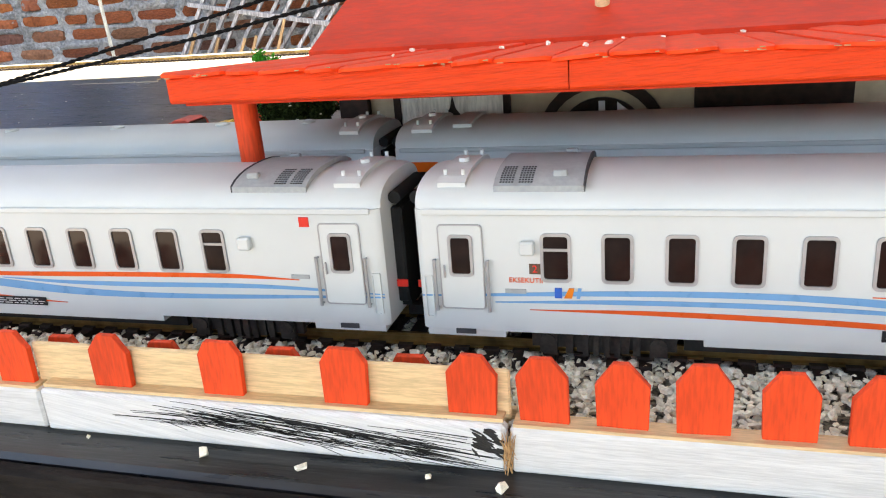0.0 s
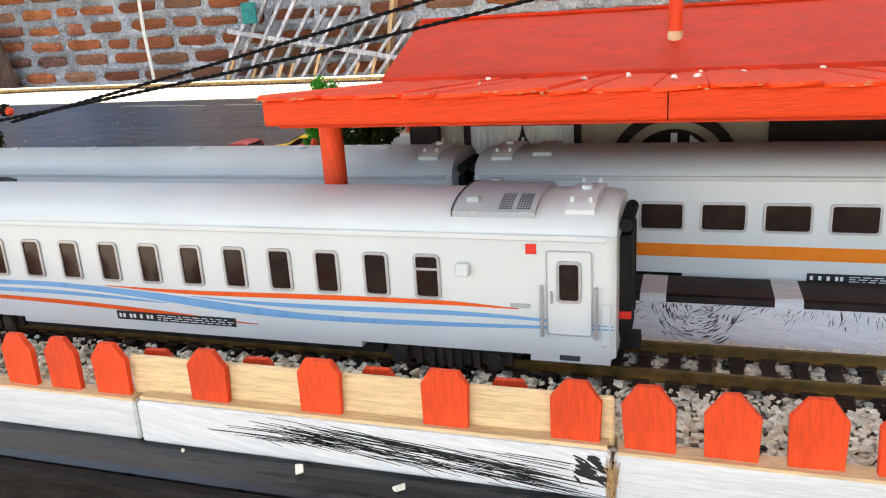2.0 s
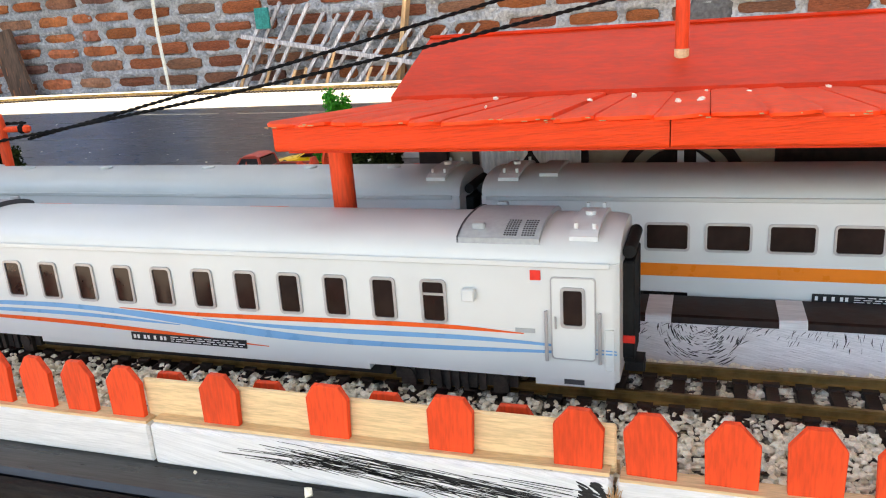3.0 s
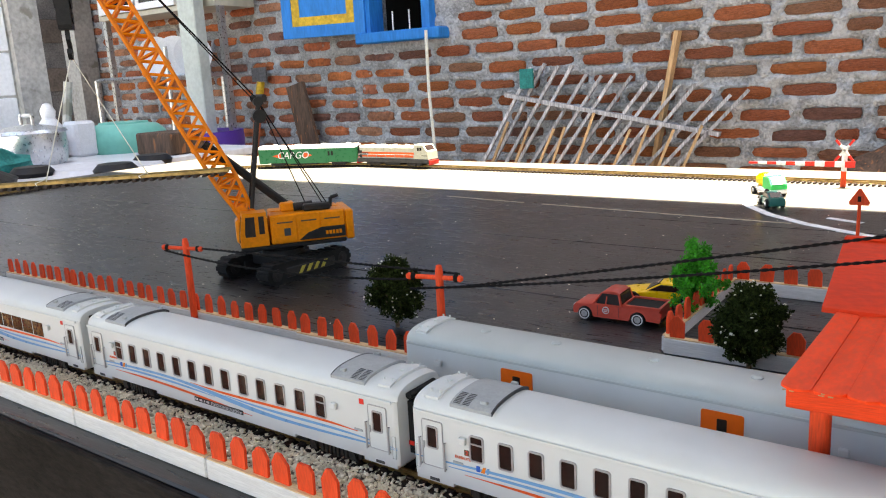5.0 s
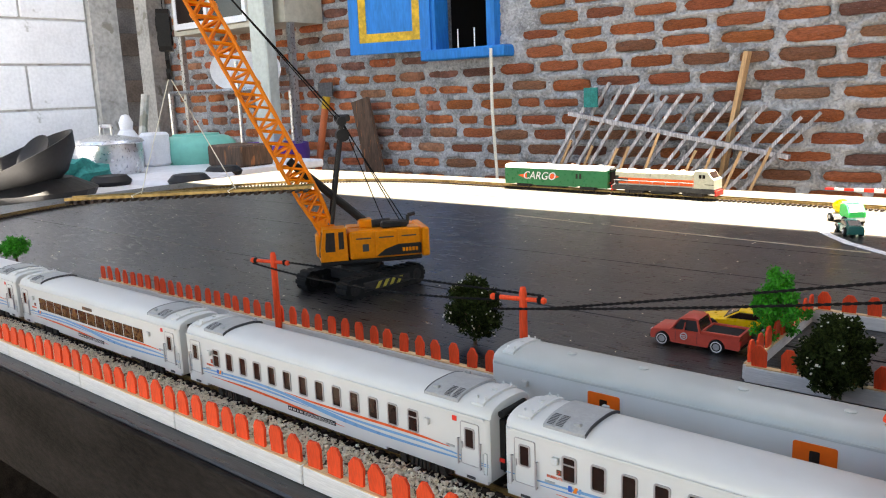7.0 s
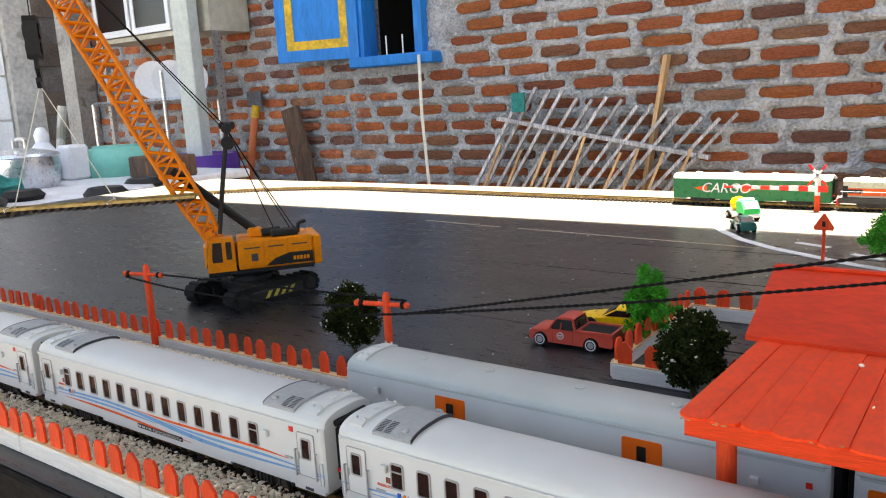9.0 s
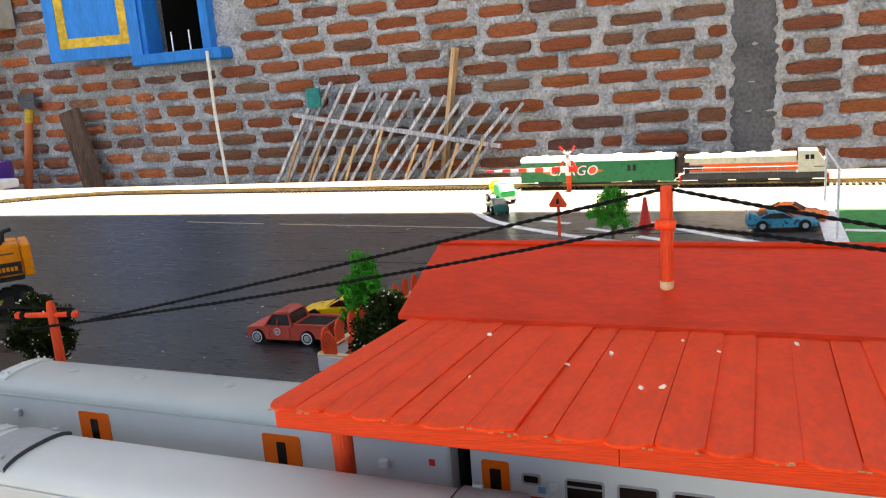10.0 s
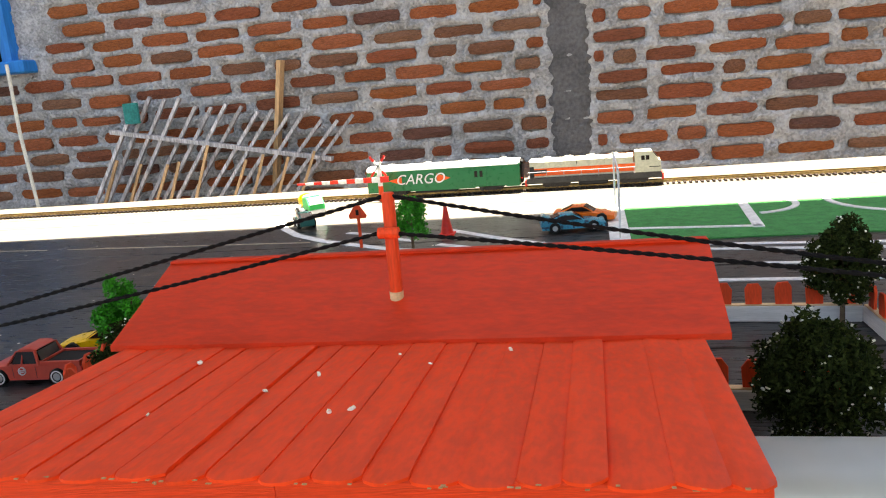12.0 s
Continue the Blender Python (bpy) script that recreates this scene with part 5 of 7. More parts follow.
def white_coach(label, dining=False):
    """A white saloon coach with its left end at the origin and its rails along x."""
    L = 0.2375
    c = thing("passenger_coach", label, "train coach", "white coaches of the near train")
    coach_shell(c, L, COACH_WHITE, COACH_WHITE)
    livery(c, L)
    y = -HALF
    for x0, x1 in ((0.0055, 0.0156), (L - 0.0156, L - 0.0055)):
        coach_door(c, x0, x1, 0.0205, 0.0408, COACH_WHITE)
        part("step_slot", boxes(((x0 + x1) / 2 - 0.0024, (x0 + x1) / 2 + 0.0024, y - 0.0003, y, FLOOR - 0.0009, FLOOR + 0.0003)), SLIT_AND_SHADE, c)
    if dining:
        for k in range(12):
            x0 = 0.036 + 0.0132 * k
            part("window", rounded(x0, x0 + 0.0122, y - 0.0003, y + 0.0003, 0.0278, 0.0372, 0.0002), PANE_BROWN, c, "brown tinted dining window")
        part("sign_strip", boxes((0.110, 0.124, y - 0.0004, y, 0.0388, 0.0410)), DARK_BOARD, c, "small brown name board")
    else:
        for k in range(13):
            x0 = 0.0295 + 0.01337 * k
            coach_window(c, x0, x0 + 0.0054, 0.0283, 0.0384, PANE, bar=k in (0, 12))
    for x0 in (0.0243, 0.2002):
        part("vent_box", rounded(x0, x0 + 0.0034, y - 0.0020, y, 0.0342, 0.0374, 0.0004), COACH_WHITE, c, "small white vent box")
    part("sticker", boxes((L - 0.0205, L - 0.0180, y - 0.0003, y, 0.0400, 0.0424)), RED_SIGN, c, "small red square sticker")
    sign = part("class_sign", boxes((0.0262, 0.0288, y - 0.0003, y, 0.0294, 0.0318)), DARK_BOARD, c, "small dark number sign")
    up = pose(0, 0, 0, 90)
    part("numeral", lettering("2", 0.0024, pose(0.0275, y - 0.00035, 0.0306) @ up), RED_SIGN, sign)
    part("class_name", lettering("EKSEKUTIF", 0.0017, pose(0.0255, y - 0.0002, 0.0278) @ up), ORANGE_LINE, c, "small orange lettering")
    for x0 in (0.0205, L - 0.0245):
        part("small_plate", boxes((x0, x0 + 0.0048, y - 0.00035, y, 0.0246 if x0 < 0.1 else 0.0266, 0.0256 if x0 < 0.1 else 0.0276)), UNIT_GREY, c, "tiny grey plate")
    logo = part("logo", extruded([(0.0318, 0.0238), (0.0334, 0.0238), (0.0334, 0.0262), (0.0318, 0.0262)], "y", y - 0.0004, y), material("logo_blue", (0.02, 0.10, 0.42), 0.4, bump=0), c, "small blue and orange emblem")
    part("emblem_shape", extruded([(0.0338, 0.0238), (0.0356, 0.0238), (0.0362, 0.0262), (0.0350, 0.0262)], "y", y - 0.0004, y), AMBER_LINE, logo)
    part("emblem_shape", extruded([(0.0366, 0.0238), (0.0374, 0.0238), (0.0378, 0.0262), (0.0370, 0.0262)], "y", y - 0.0004, y), BLUE_LINE, logo)
    bars_plate(c, 0.0985, 0.1370, 0.0164, 0.0188, y - 0.0001, 4)
    for x0 in (0.0012, L - 0.0034):
        part("end_panel", ring_plate(round_rect(x0, x0 + 0.0022, 0.0178, 0.0285, 0.0004), round_rect(x0 + 0.0003, x0 + 0.0019, 0.0181, 0.0282, 0.0003), "y", y - 0.0004, y + 0.0003), COACH_WHITE, c, "narrow raised corner panel")
    roof_gear(c, L)
    for x in (0.042, L - 0.042):
        bogie_part(c, x)
    for x, s in ((0.0003, -1), (L - 0.0003, 1)):
        gangway(c, x, s)
    part("underframe", boxes((0.06, L - 0.06, -0.0125, 0.0125, 0.0100, FLOOR - 0.0002)), BLACK_PLASTIC, c, "black underframe boxes")
    return c


def second_train():
    # service coach with orange doors, then a saloon with an amber line
    L = 0.2335
    c = thing("service_coach", "grey-white windowless service coach with orange doors", "train coach", "coaches at the platform", pose(-0.0465, 0.065, 0))
    coach_shell(c, L, COACH_WHITE, ROOF_GREY)
    for x0 in (0.0585, 0.1545):
        d = part("door", extruded(round_rect(x0, x0 + 0.0172, 0.0185, 0.0402, 0.0010), "y", -HALF - 0.0004, -HALF), DOOR_ORANGE, c, "bright orange door")
        part("door_glass", extruded(round_rect(x0 + 0.0066, x0 + 0.0106, 0.0270, 0.0372, 0.0005), "y", -HALF - 0.0007, -HALF - 0.0003), PANE, d)
        for x in (x0 - 0.0016, x0 + 0.0188):
            part("grab_rail", tubes(((x, -HALF - 0.0012, 0.0190), (x, -HALF - 0.0012, 0.0285), 0.0005)), SILVER, c, "metal grab rail")
    part("vent_box", rounded(0.2060, 0.2098, -HALF - 0.0022, -HALF, 0.0325, 0.0358, 0.0004), COACH_WHITE, c, "small white vent box")
    part("vent_box", rounded(0.0200, 0.0238, -HALF - 0.0022, -HALF, 0.0345, 0.0378, 0.0004), COACH_WHITE, c, "small white vent box")
    part("sticker", boxes((0.2255, 0.2278, -HALF - 0.0003, -HALF, 0.0352, 0.0376)), RED_SIGN, c, "small red square sticker")
    for x in (0.040, 0.080, 0.128, 0.172, 0.205):
        part("roof_vent", lathe([(0.0026, 0), (0.0025, 0.0007), (0.0014, 0.0011), (0.0, 0.0012)], 12, (x, 0.0, ROOF_TOP - 0.0002)), ROOF_GREY, c, "low round roof vent")
    roof_gear(c, L, unit=False)
    for x in (0.042, L - 0.042):
        bogie_part(c, x)
    gangway(c, 0.0003, -1), gangway(c, L - 0.0003, 1)
    L = 0.2375
    c = thing("passenger_coach", "white economy coach with an orange waist line and wide windows", "train coach", "coaches at the platform", pose(0.1945, 0.065, 0))
    coach_shell(c, L, COACH_WHITE, ROOF_GREY)
    y = -HALF
    part("waist_line", boxes((0.0005, L - 0.0005, y - 0.00025, y, 0.0200, 0.0240)), AMBER_LINE, c, "orange waist line")
    for x0 in (0.0045, L - 0.0145):
        d = part("door", extruded(round_rect(x0, x0 + 0.0100, 0.0185, 0.0402, 0.0010), "y", y - 0.0004, y), DOOR_ORANGE, c, "bright orange door")
        part("door_glass", extruded(round_rect(x0 + 0.0030, x0 + 0.0070, 0.0270, 0.0372, 0.0005), "y", y - 0.0007, y - 0.0003), PANE, d)
        for x in (x0 - 0.0014, x0 + 0.0114):
            part("grab_rail", tubes(((x, y - 0.0012, 0.0190), (x, y - 0.0012, 0.0285), 0.0004)), SILVER, c, "metal grab rail")
    coach_window(c, 0.0195, 0.0248, 0.0335, 0.0362, PANE)
    for k in range(11):
        x0 = 0.0345 + 0.01735 * k
        if x0 + 0.013 < L - 0.018:
            coach_window(c, x0, x0 + 0.0118, 0.0287, 0.0362, PANE, bar=k == 0)
    part("vent_box", rounded(0.0285, 0.0316, y - 0.0020, y, 0.0320, 0.0348, 0.0004), COACH_WHITE, c, "small white vent box")
    part("class_sign", boxes((0.0245, 0.0272, y - 0.0003, y, 0.0300, 0.0323)), BLUE_LINE, c, "small blue class sign")
    part("name_line", boxes((0.0205, 0.0270, y - 0.0003, y, 0.0278, 0.0284)), RED_SIGN, c, "thin red lettering strip")
    bars_plate(c, 0.0985, 0.1300, 0.0137, 0.0163, y - 0.0002, 9)
    roof_gear(c, L, unit=False)
    part("roof_vent", roof_strip(0.018, 0.024, 8, 0.0001), ROOF_GREY, c, "flat roof plate")
    for x in (0.042, L - 0.042):
        bogie_part(c, x)
    gangway(c, 0.0003, -1)
    part("underframe", boxes((0.06, L - 0.06, -0.0125, 0.0125, 0.0100, FLOOR - 0.0002)), BLACK_PLASTIC, c, "black underframe boxes")
    part("tank", rounded(0.070, 0.090, -0.0150, 0.0150, 0.0098, 0.0146, 0.0008), BLUE_LINE, c, "pale blue underfloor tank")


def cargo_van():
    L = 0.2225
    c = thing("cargo_van", "green cargo van with white roof on the far track", "train coach", "far goods train")
    coach_shell(c, L, CARGO_GREEN, COACH_WHITE)
    y = -HALF
    d = part("door", extruded(round_rect(0.153, 0.175, 0.0175, 0.0405, 0.0008), "y", y - 0.0003, y), CARGO_GREEN, c, "green sliding double door")
    part("door_rim", ring_plate(round_rect(0.1525, 0.1755, 0.0172, 0.0408, 0.0008), round_rect(0.1534, 0.1746, 0.018, 0.0400, 0.0006), "y", y - 0.0006, y), CARGO_GREEN, d)
    for x in (0.1585, 0.1660):
        part("door_glass", boxes((x, x + 0.0042, y - 0.0005, y - 0.0002, 0.0285, 0.0372)), PANE, d)
    up = pose(0, 0, 0, 90)
    part("sweep", extruded([(0.032, 0.0300), (0.052, 0.0345), (0.052, 0.0235)], "y", y - 0.0003, y), ORANGE_LINE, c, "orange-red pointed flash")
    part("sweep", extruded([(0.104, 0.0370), (0.124, 0.0300), (0.104, 0.0235)], "y", y - 0.0003, y), ORANGE_LINE, c, "orange-red pointed flash")
    part("lettering", lettering("CARGO", 0.0205, pose(0.0790, y - 0.0005, 0.0300) @ up, 0.0003, 0.25), PLATE_WHITE, c, "large slanted white lettering")
    for k in range(4):
        part("roof_vent", rounded(0.03 + 0.055 * k, 0.038 + 0.055 * k, -0.004, 0.004, ROOF_TOP - 0.0006, ROOF_TOP + 0.0016, 0.0005), COACH_WHITE, c, "small white roof vent")
    for x in (0.042, L - 0.042):
        bogie_part(c, x)
    gangway(c, 0.0003, -1), gangway(c, L - 0.0003, 1)
    part("underframe", boxes((0.07, 0.13, -0.0125, 0.0125, 0.0100, FLOOR - 0.0002)), BLACK_PLASTIC, c, "black underframe boxes")
    return c


def locomotive():
    L = 0.184
    c = thing("locomotive", "cream diesel locomotive with an orange stripe", "locomotive", "far goods train")
    part("frame", rounded(0.001, L - 0.001, -0.0165, 0.0165, 0.0140, 0.0222, 0.0006), LOCO_GREY, c, "dark grey running frame")
    hood = [(-0.0125, 0.0195), (-0.0125, 0.0440), (-0.0100, 0.0465), (0.0100, 0.0465), (0.0125, 0.0440), (0.0125, 0.0195)]
    part("hood", extruded(hood, "x", 0.006, 0.146), LOCO_CREAM, c, "cream long engine hood")
    part("stripe", boxes((0.012, 0.150, -0.0130, -0.0124, 0.0245, 0.0345)), ORANGE_LINE, c, "orange side stripe")
    for b in ((0.006, 0.012, -0.0130, -0.0124, 0.0225, 0.0375), (0.012, 0.030, -0.0132, -0.0129, 0.0275, 0.0330), (0.108, 0.113, -0.0130, -0.0124, 0.0375, 0.0440), (0.062, 0.072, -0.0130, -0.0124, 0.0375, 0.0430)):
        part("grille", boxes(b), BLACK_PLASTIC, c, "dark grille")
    for k in range(14):
        part("hood_door", rounded(0.016 + 0.0092 * k, 0.0246 + 0.0092 * k, -0.0131, -0.0125, 0.0350, 0.0435, 0.0002), LOCO_CREAM, c)
    cab = [(0.148, 0.0195), (0.148, 0.0500), (0.1700, 0.0500), (0.1785, 0.0385), (0.1815, 0.0370), (0.1825, 0.0195)]
    part("cab", extruded(cab, "y", -0.0158, 0.0158), LOCO_CREAM, c, "cream driver's cab with sloping front")
    part("cab_window", boxes((0.1565, 0.1610, -0.0162, -0.0156, 0.0385, 0.0445), (0.1625, 0.1670, -0.0162, -0.0156, 0.0385, 0.0445)), PANE, c, "dark cab side window")
    part("cab_stripe", boxes((0.1665, 0.1815, -0.0162, -0.0156, 0.0285, 0.0295)), BLACK_PLASTIC, c)
    part("windscreen", extruded([(0.1715, 0.0485), (0.1722, 0.0489), (0.1786, 0.0402), (0.1779, 0.0398)], "y", -0.0125, 0.0125), PANE, c, "dark windscreen")
    for k in range(3):
        part("roof_fan", lathe([(0.0062, 0), (0.0062, 0.0016), (0.0050, 0.0024), (0.0, 0.0026)], 16, (0.030 + 0.030 * k, 0, 0.0464)), LOCO_CREAM, c, "round cream roof fan")
    part("exhaust", rounded(0.118, 0.126, -0.003, 0.003, 0.0464, 0.0492, 0.0005), LOCO_CREAM, c)
    part("handrail", tubes(((0.004, -0.0160, 0.0300), (0.148, -0.0160, 0.0300), 0.0004), *[((0.006 + 0.0235 * k, -0.0160, 0.0195), (0.006 + 0.0235 * k, -0.0160, 0.0300), 0.0004) for k in range(7)], n=5), SILVER, c, "thin white handrail")
    part("fuel_tank", rounded(0.072, 0.112, -0.0150, 0.0150, 0.0090, 0.0148, 0.0015), BLACK_PLASTIC, c, "black fuel tank")
    for x in (0.040, 0.144):
        bogie_part(c, x)
        bogie_part(c, x + 0.004)
    part("buffer_beam", boxes((L - 0.0015, L + 0.0012, -0.0150, 0.0150, 0.0110, 0.0195)), RED_SIGN, c, "red buffer beam")
    part("buffer_beam", boxes((-0.0012, 0.0015, -0.0150, 0.0150, 0.0110, 0.0195)), RED_SIGN, c, "red buffer beam")
    return c


# ---- things on the board ----
def tree(label, x, y, z0, z1, r, seed, dark=True, trunk=0.012, group="model trees", lean=0.0):
    """A model tree: a forked stem and a crown of many small clumps with gaps."""
    t = thing("tree", label, "tree", group, pose(x, y, 0))
    rng = random.Random(seed)
    zb = z0 if z0 > 0.004 else trunk
    bm = tubes(((0, 0, 0), (lean * 0.3, 0, zb + (z1 - zb) * 0.25), 0.0016, 0.0012), n=7)
    for k in range(7):
        a = rng.uniform(0, math.tau)
        h = zb + (z1 - zb) * rng.uniform(0.05, 0.35)
        tube(bm, (lean * 0.3, 0, h), (r * 0.6 * math.cos(a), r * 0.6 * math.sin(a), h + (z1 - zb) * rng.uniform(0.2, 0.45)), 0.0008, 0.0004, 5)
    part("trunk", bm, TRUNK, t)
    zc, hz = (zb + z1) / 2, (z1 - zb) / 2
    nr = np.random.default_rng(seed)
    clumps = []
    while len(clumps) < (150 if dark else 64):
        v = nr.normal(size=3)
        v *= (nr.uniform(0.45, 0.95) if dark else nr.uniform(0.3, 0.95)) / np.linalg.norm(v)
        w = 1.0 - (0.16 * v[2] if dark else 0.5 * v[2])
        clumps.append((v[0] * r * w, v[1] * r * w, zc + v[2] * hz))
    pts, outs = [], []
    for c in clumps:
        n = 130 if dark else 110
        d = nr.normal(size=(n, 3))
        d /= np.linalg.norm(d, axis=1)[:, None]
        pts.append(np.array(c) + d * r * nr.uniform(0.03, 0.25, (n, 1)) * ([1, 1, 0.8] if dark else [1, 1, 1.1]))
        outs.append(d)
    pts, outs = np.concatenate(pts), np.concatenate(outs)
    ok = pts[:, 2] > zb - 0.003
    pts, outs = pts[ok], outs[ok]
    crown = leaf_mesh("crown", pts, 0.0012 if dark else 0.0013, LEAF_DARK if dark else LEAF_GREEN, seed, outs)
    crown.parent = t
    if dark:
        far = np.linalg.norm((pts - [0, 0, zc]) / [r, r, hz], axis=1)
        rim = pts[far > 0.86]
        sel = rim[nr.choice(len(rim), 125, replace=False)]
        fl = scatter_mesh("flecks", sel + (sel - [0, 0, zc]) * 0.02, 0.00062, FLECK, seed + 1)
        fl.parent = t
        tagged(fl, "tiny white flecks", kind="stuff")
    return t


def build_trees():
    d, g = "round dark green foam model tree with white flecks", "bright green plastic model tree"
    tree(d, -0.150, 0.168, 0.006, 0.0545, 0.0205, 1)
    tree(d, 0.090, 0.198, 0.006, 0.0550, 0.0215, 2)
    tree(d, 0.470, 0.322, 0.014, 0.066, 0.0210, 3)
    tree(d, 0.414, 0.162, 0.005, 0.060, 0.0245, 4)
    tree(g, 0.034, 0.275, 0.006, 0.063, 0.0205, 5, dark=False)
    tree(g, 0.149, 0.592, 0.008, 0.058, 0.0215, 6, dark=False)
    tree(g, -0.800, 0.105, 0.004, 0.036, 0.0200, 7, dark=False)


def wheel(car, x, y, r, w, white=True):
    s = 1 if y > 0 else -1
    t = part("wheel", lathe([(r * 0.8, -w / 2), (r, -w / 2 + 0.0005), (r, w / 2 - 0.0005), (r * 0.8, w / 2)], 18, m=pose(x, y, r, 90)), RUBBER, car, "black tyre", smooth=True)
    if white:
        o = [(x + r * 0.82 * math.cos(a), r + r * 0.82 * math.sin(a)) for a in np.linspace(0, math.tau, 18, endpoint=False)]
        i = [(x + r * 0.66 * math.cos(a), r + r * 0.66 * math.sin(a)) for a in np.linspace(0, math.tau, 18, endpoint=False)]
        part("white_ring", ring_plate(o, i, "y", y + s * w * 0.5, y + s * (w * 0.5 + 0.0002)), PLATE_WHITE, t)
    part("rim", lathe([(r * 0.5, 0), (r * 0.42, 0.0004), (r * 0.14, 0.0002), (r * 0.1, 0.0007), (0.0, 0.0007)], 14, m=pose(x, y + s * w * 0.5, r, -90 * s)), SILVER, t, "bright metal rim", smooth=True)


def shaped(outline, half, tuck, top, z_belt):
    """A car shell: a side outline drawn across, drawn in above the belt line and at nose and tail."""
    bm = bmesh.new()
    x_lo, x_hi = min(p[0] for p in outline), max(p[0] for p in outline)
    rows = []
    for f in (-1, -0.9, 0.9, 1):
        row = []
        for x, z in outline:
            u = max(0.0, (z - z_belt) / max(top - z_belt, 1e-6))
            e = abs((x - (x_lo + x_hi) / 2) / ((x_hi - x_lo) / 2)) ** 4
            wid = half * (1 - tuck * u) * (1 - 0.10 * e)
            inset = 0.0006 if abs(f) == 1 else 0
            row.append(bm.verts.new((x, wid * (f if abs(f) == 1 else f * 1.02), z - (inset if z > 0.004 else 0))))
        rows.append(row)
    n = len(outline)
    for a, b in zip(rows, rows[1:]):
        for k in range(n):
            bm.faces.new((a[k], a[(k + 1) % n], b[(k + 1) % n], b[k]))
    bm.faces.new(rows[0][::-1]), bm.faces.new(rows[-1])
    return bm


def pickup():
    c = thing("toy_pickup", "matte red toy pickup truck with white-ringed tyres", "toy car", "toy cars on the board", pose(-0.0165, 0.2585, 0, 0, 0, 2))
    H = 0.0136
    arch = lambda x, r: [(x + r * math.cos(radians(a)), 0.0050 + r * math.sin(radians(a))) for a in range(0, 181, 20)]
    side = [(-0.0296, 0.0044), (-0.0302, 0.0072), (-0.0298, 0.0100), (-0.0280, 0.0116), (-0.0150, 0.0126), (0.0075, 0.0126), (0.0335, 0.0124), (0.0345, 0.0100), (0.0348, 0.0062), (0.0340, 0.0042)]
    side += [p for p in arch(0.0190, 0.0058)] + [(0.0125, 0.0030), (-0.0140, 0.0030)] + arch(-0.0205, 0.0058) + [(-0.0272, 0.0040)]
    part("body", shaped(side, H, 0.06, 0.013, 0.0085), CAR_RED, c, smooth=True)
    # cab: pillars and roof round real openings
    part("roof", shaped([(-0.0092, 0.0205), (-0.0060, 0.0222), (0.0020, 0.0224), (0.0046, 0.0210), (0.0040, 0.0202), (-0.0085, 0.0198)], H * 0.80, 0.06, 0.0224, 0.020), CAR_RED, c, "red cab roof", smooth=True)
    for sy in (-1, 1):
        foot, top = sy * H * 0.90, sy * H * 0.74
        for xa, xb, r in ((-0.0148, -0.0085, 0.0007), (-0.0052, -0.0042, 0.0005), (0.0066, 0.0040, 0.0010)):
            part("pillar", tubes(((xa, foot, 0.0122), (xb, top, 0.0206), r), n=6), CAR_RED, c)
        y = sy * H * 0.79
        part("side_window", extruded([(-0.0128, 0.0124), (-0.0080, 0.0202), (0.0034, 0.0204), (0.0052, 0.0124)], "y", y - 0.0003, y + 0.0003), CRANE_GLASS, c, "smoked side glass")
        part("mirror", rounded(-0.0132, -0.0120, min(sy * H * 0.92, sy * H * 1.06), max(sy * H * 0.92, sy * H * 1.06), 0.0134, 0.0148, 0.0003), CAR_RED, c)
        part("headlight", rounded(-0.0306, -0.0298, sy * H * 0.66 - 0.0016, sy * H * 0.66 + 0.0016, 0.0082, 0.0102, 0.0003), WHITE_PLASTIC, c)
        part("tail_light", boxes((0.0343, 0.0351, sy * H * 0.82 - 0.0010, sy * H * 0.82 + 0.0010, 0.0078, 0.0105)), RED_SIGN, c)
    part("windscreen", extruded([(-0.0150, 0.0122), (-0.0088, 0.0204), (-0.0082, 0.0202), (-0.0144, 0.0120)], "y", -H * 0.74, H * 0.74), CRANE_GLASS, c, "smoked windscreen")
    part("rear_glass", extruded([(0.0066, 0.0128), (0.0044, 0.0200), (0.0050, 0.0200), (0.0072, 0.0128)], "y", -H * 0.68, H * 0.68), CRANE_GLASS, c, "smoked rear glass")
    part("seat_back", rounded(0.0002, 0.0026, -H * 0.66, H * 0.66, 0.0110, 0.0160, 0.0006), RUBBER, c, "dark seat back")
    part("bed_floor", boxes((0.0088, 0.0325, -H * 0.78, H * 0.78, 0.0121, 0.0130)), RUBBER, c, "dark open load bed")
    part("bed_wall", boxes((0.0080, 0.0345, -H * 0.93, -H * 0.79, 0.0122, 0.0142), (0.0080, 0.0345, H * 0.79, H * 0.93, 0.0122, 0.0142), (0.0330, 0.0346, -H * 0.79, H * 0.79, 0.0122, 0.0142), (0.0074, 0.0086, -H * 0.85, H * 0.85, 0.0122, 0.0142)), CAR_RED, c)
    disc = lambda r: [(-0.0045 + r * math.cos(a), 0.0088 + r * math.sin(a)) for a in np.linspace(0, math.tau, 18, endpoint=False)]
    part("door_badge", ring_plate(disc(0.0026), disc(0.0021), "y", -H - 0.0004, -H + 0.0006), PLATE_WHITE, c, "white ring badge on the door")
    part("badge_bar", boxes((-0.0060, -0.0030, -H - 0.0004, -H, 0.0089, 0.0095), (-0.0056, -0.0034, -H - 0.0004, -H, 0.0079, 0.0083)), PLATE_WHITE, c)
    part("door_line", boxes((-0.0108, -0.0106, -H - 0.0002, -H, 0.0045, 0.0122), (0.0050, 0.0052, -H - 0.0002, -H, 0.0045, 0.0122)), SLIT_AND_SHADE, c, "thin dark door gap")
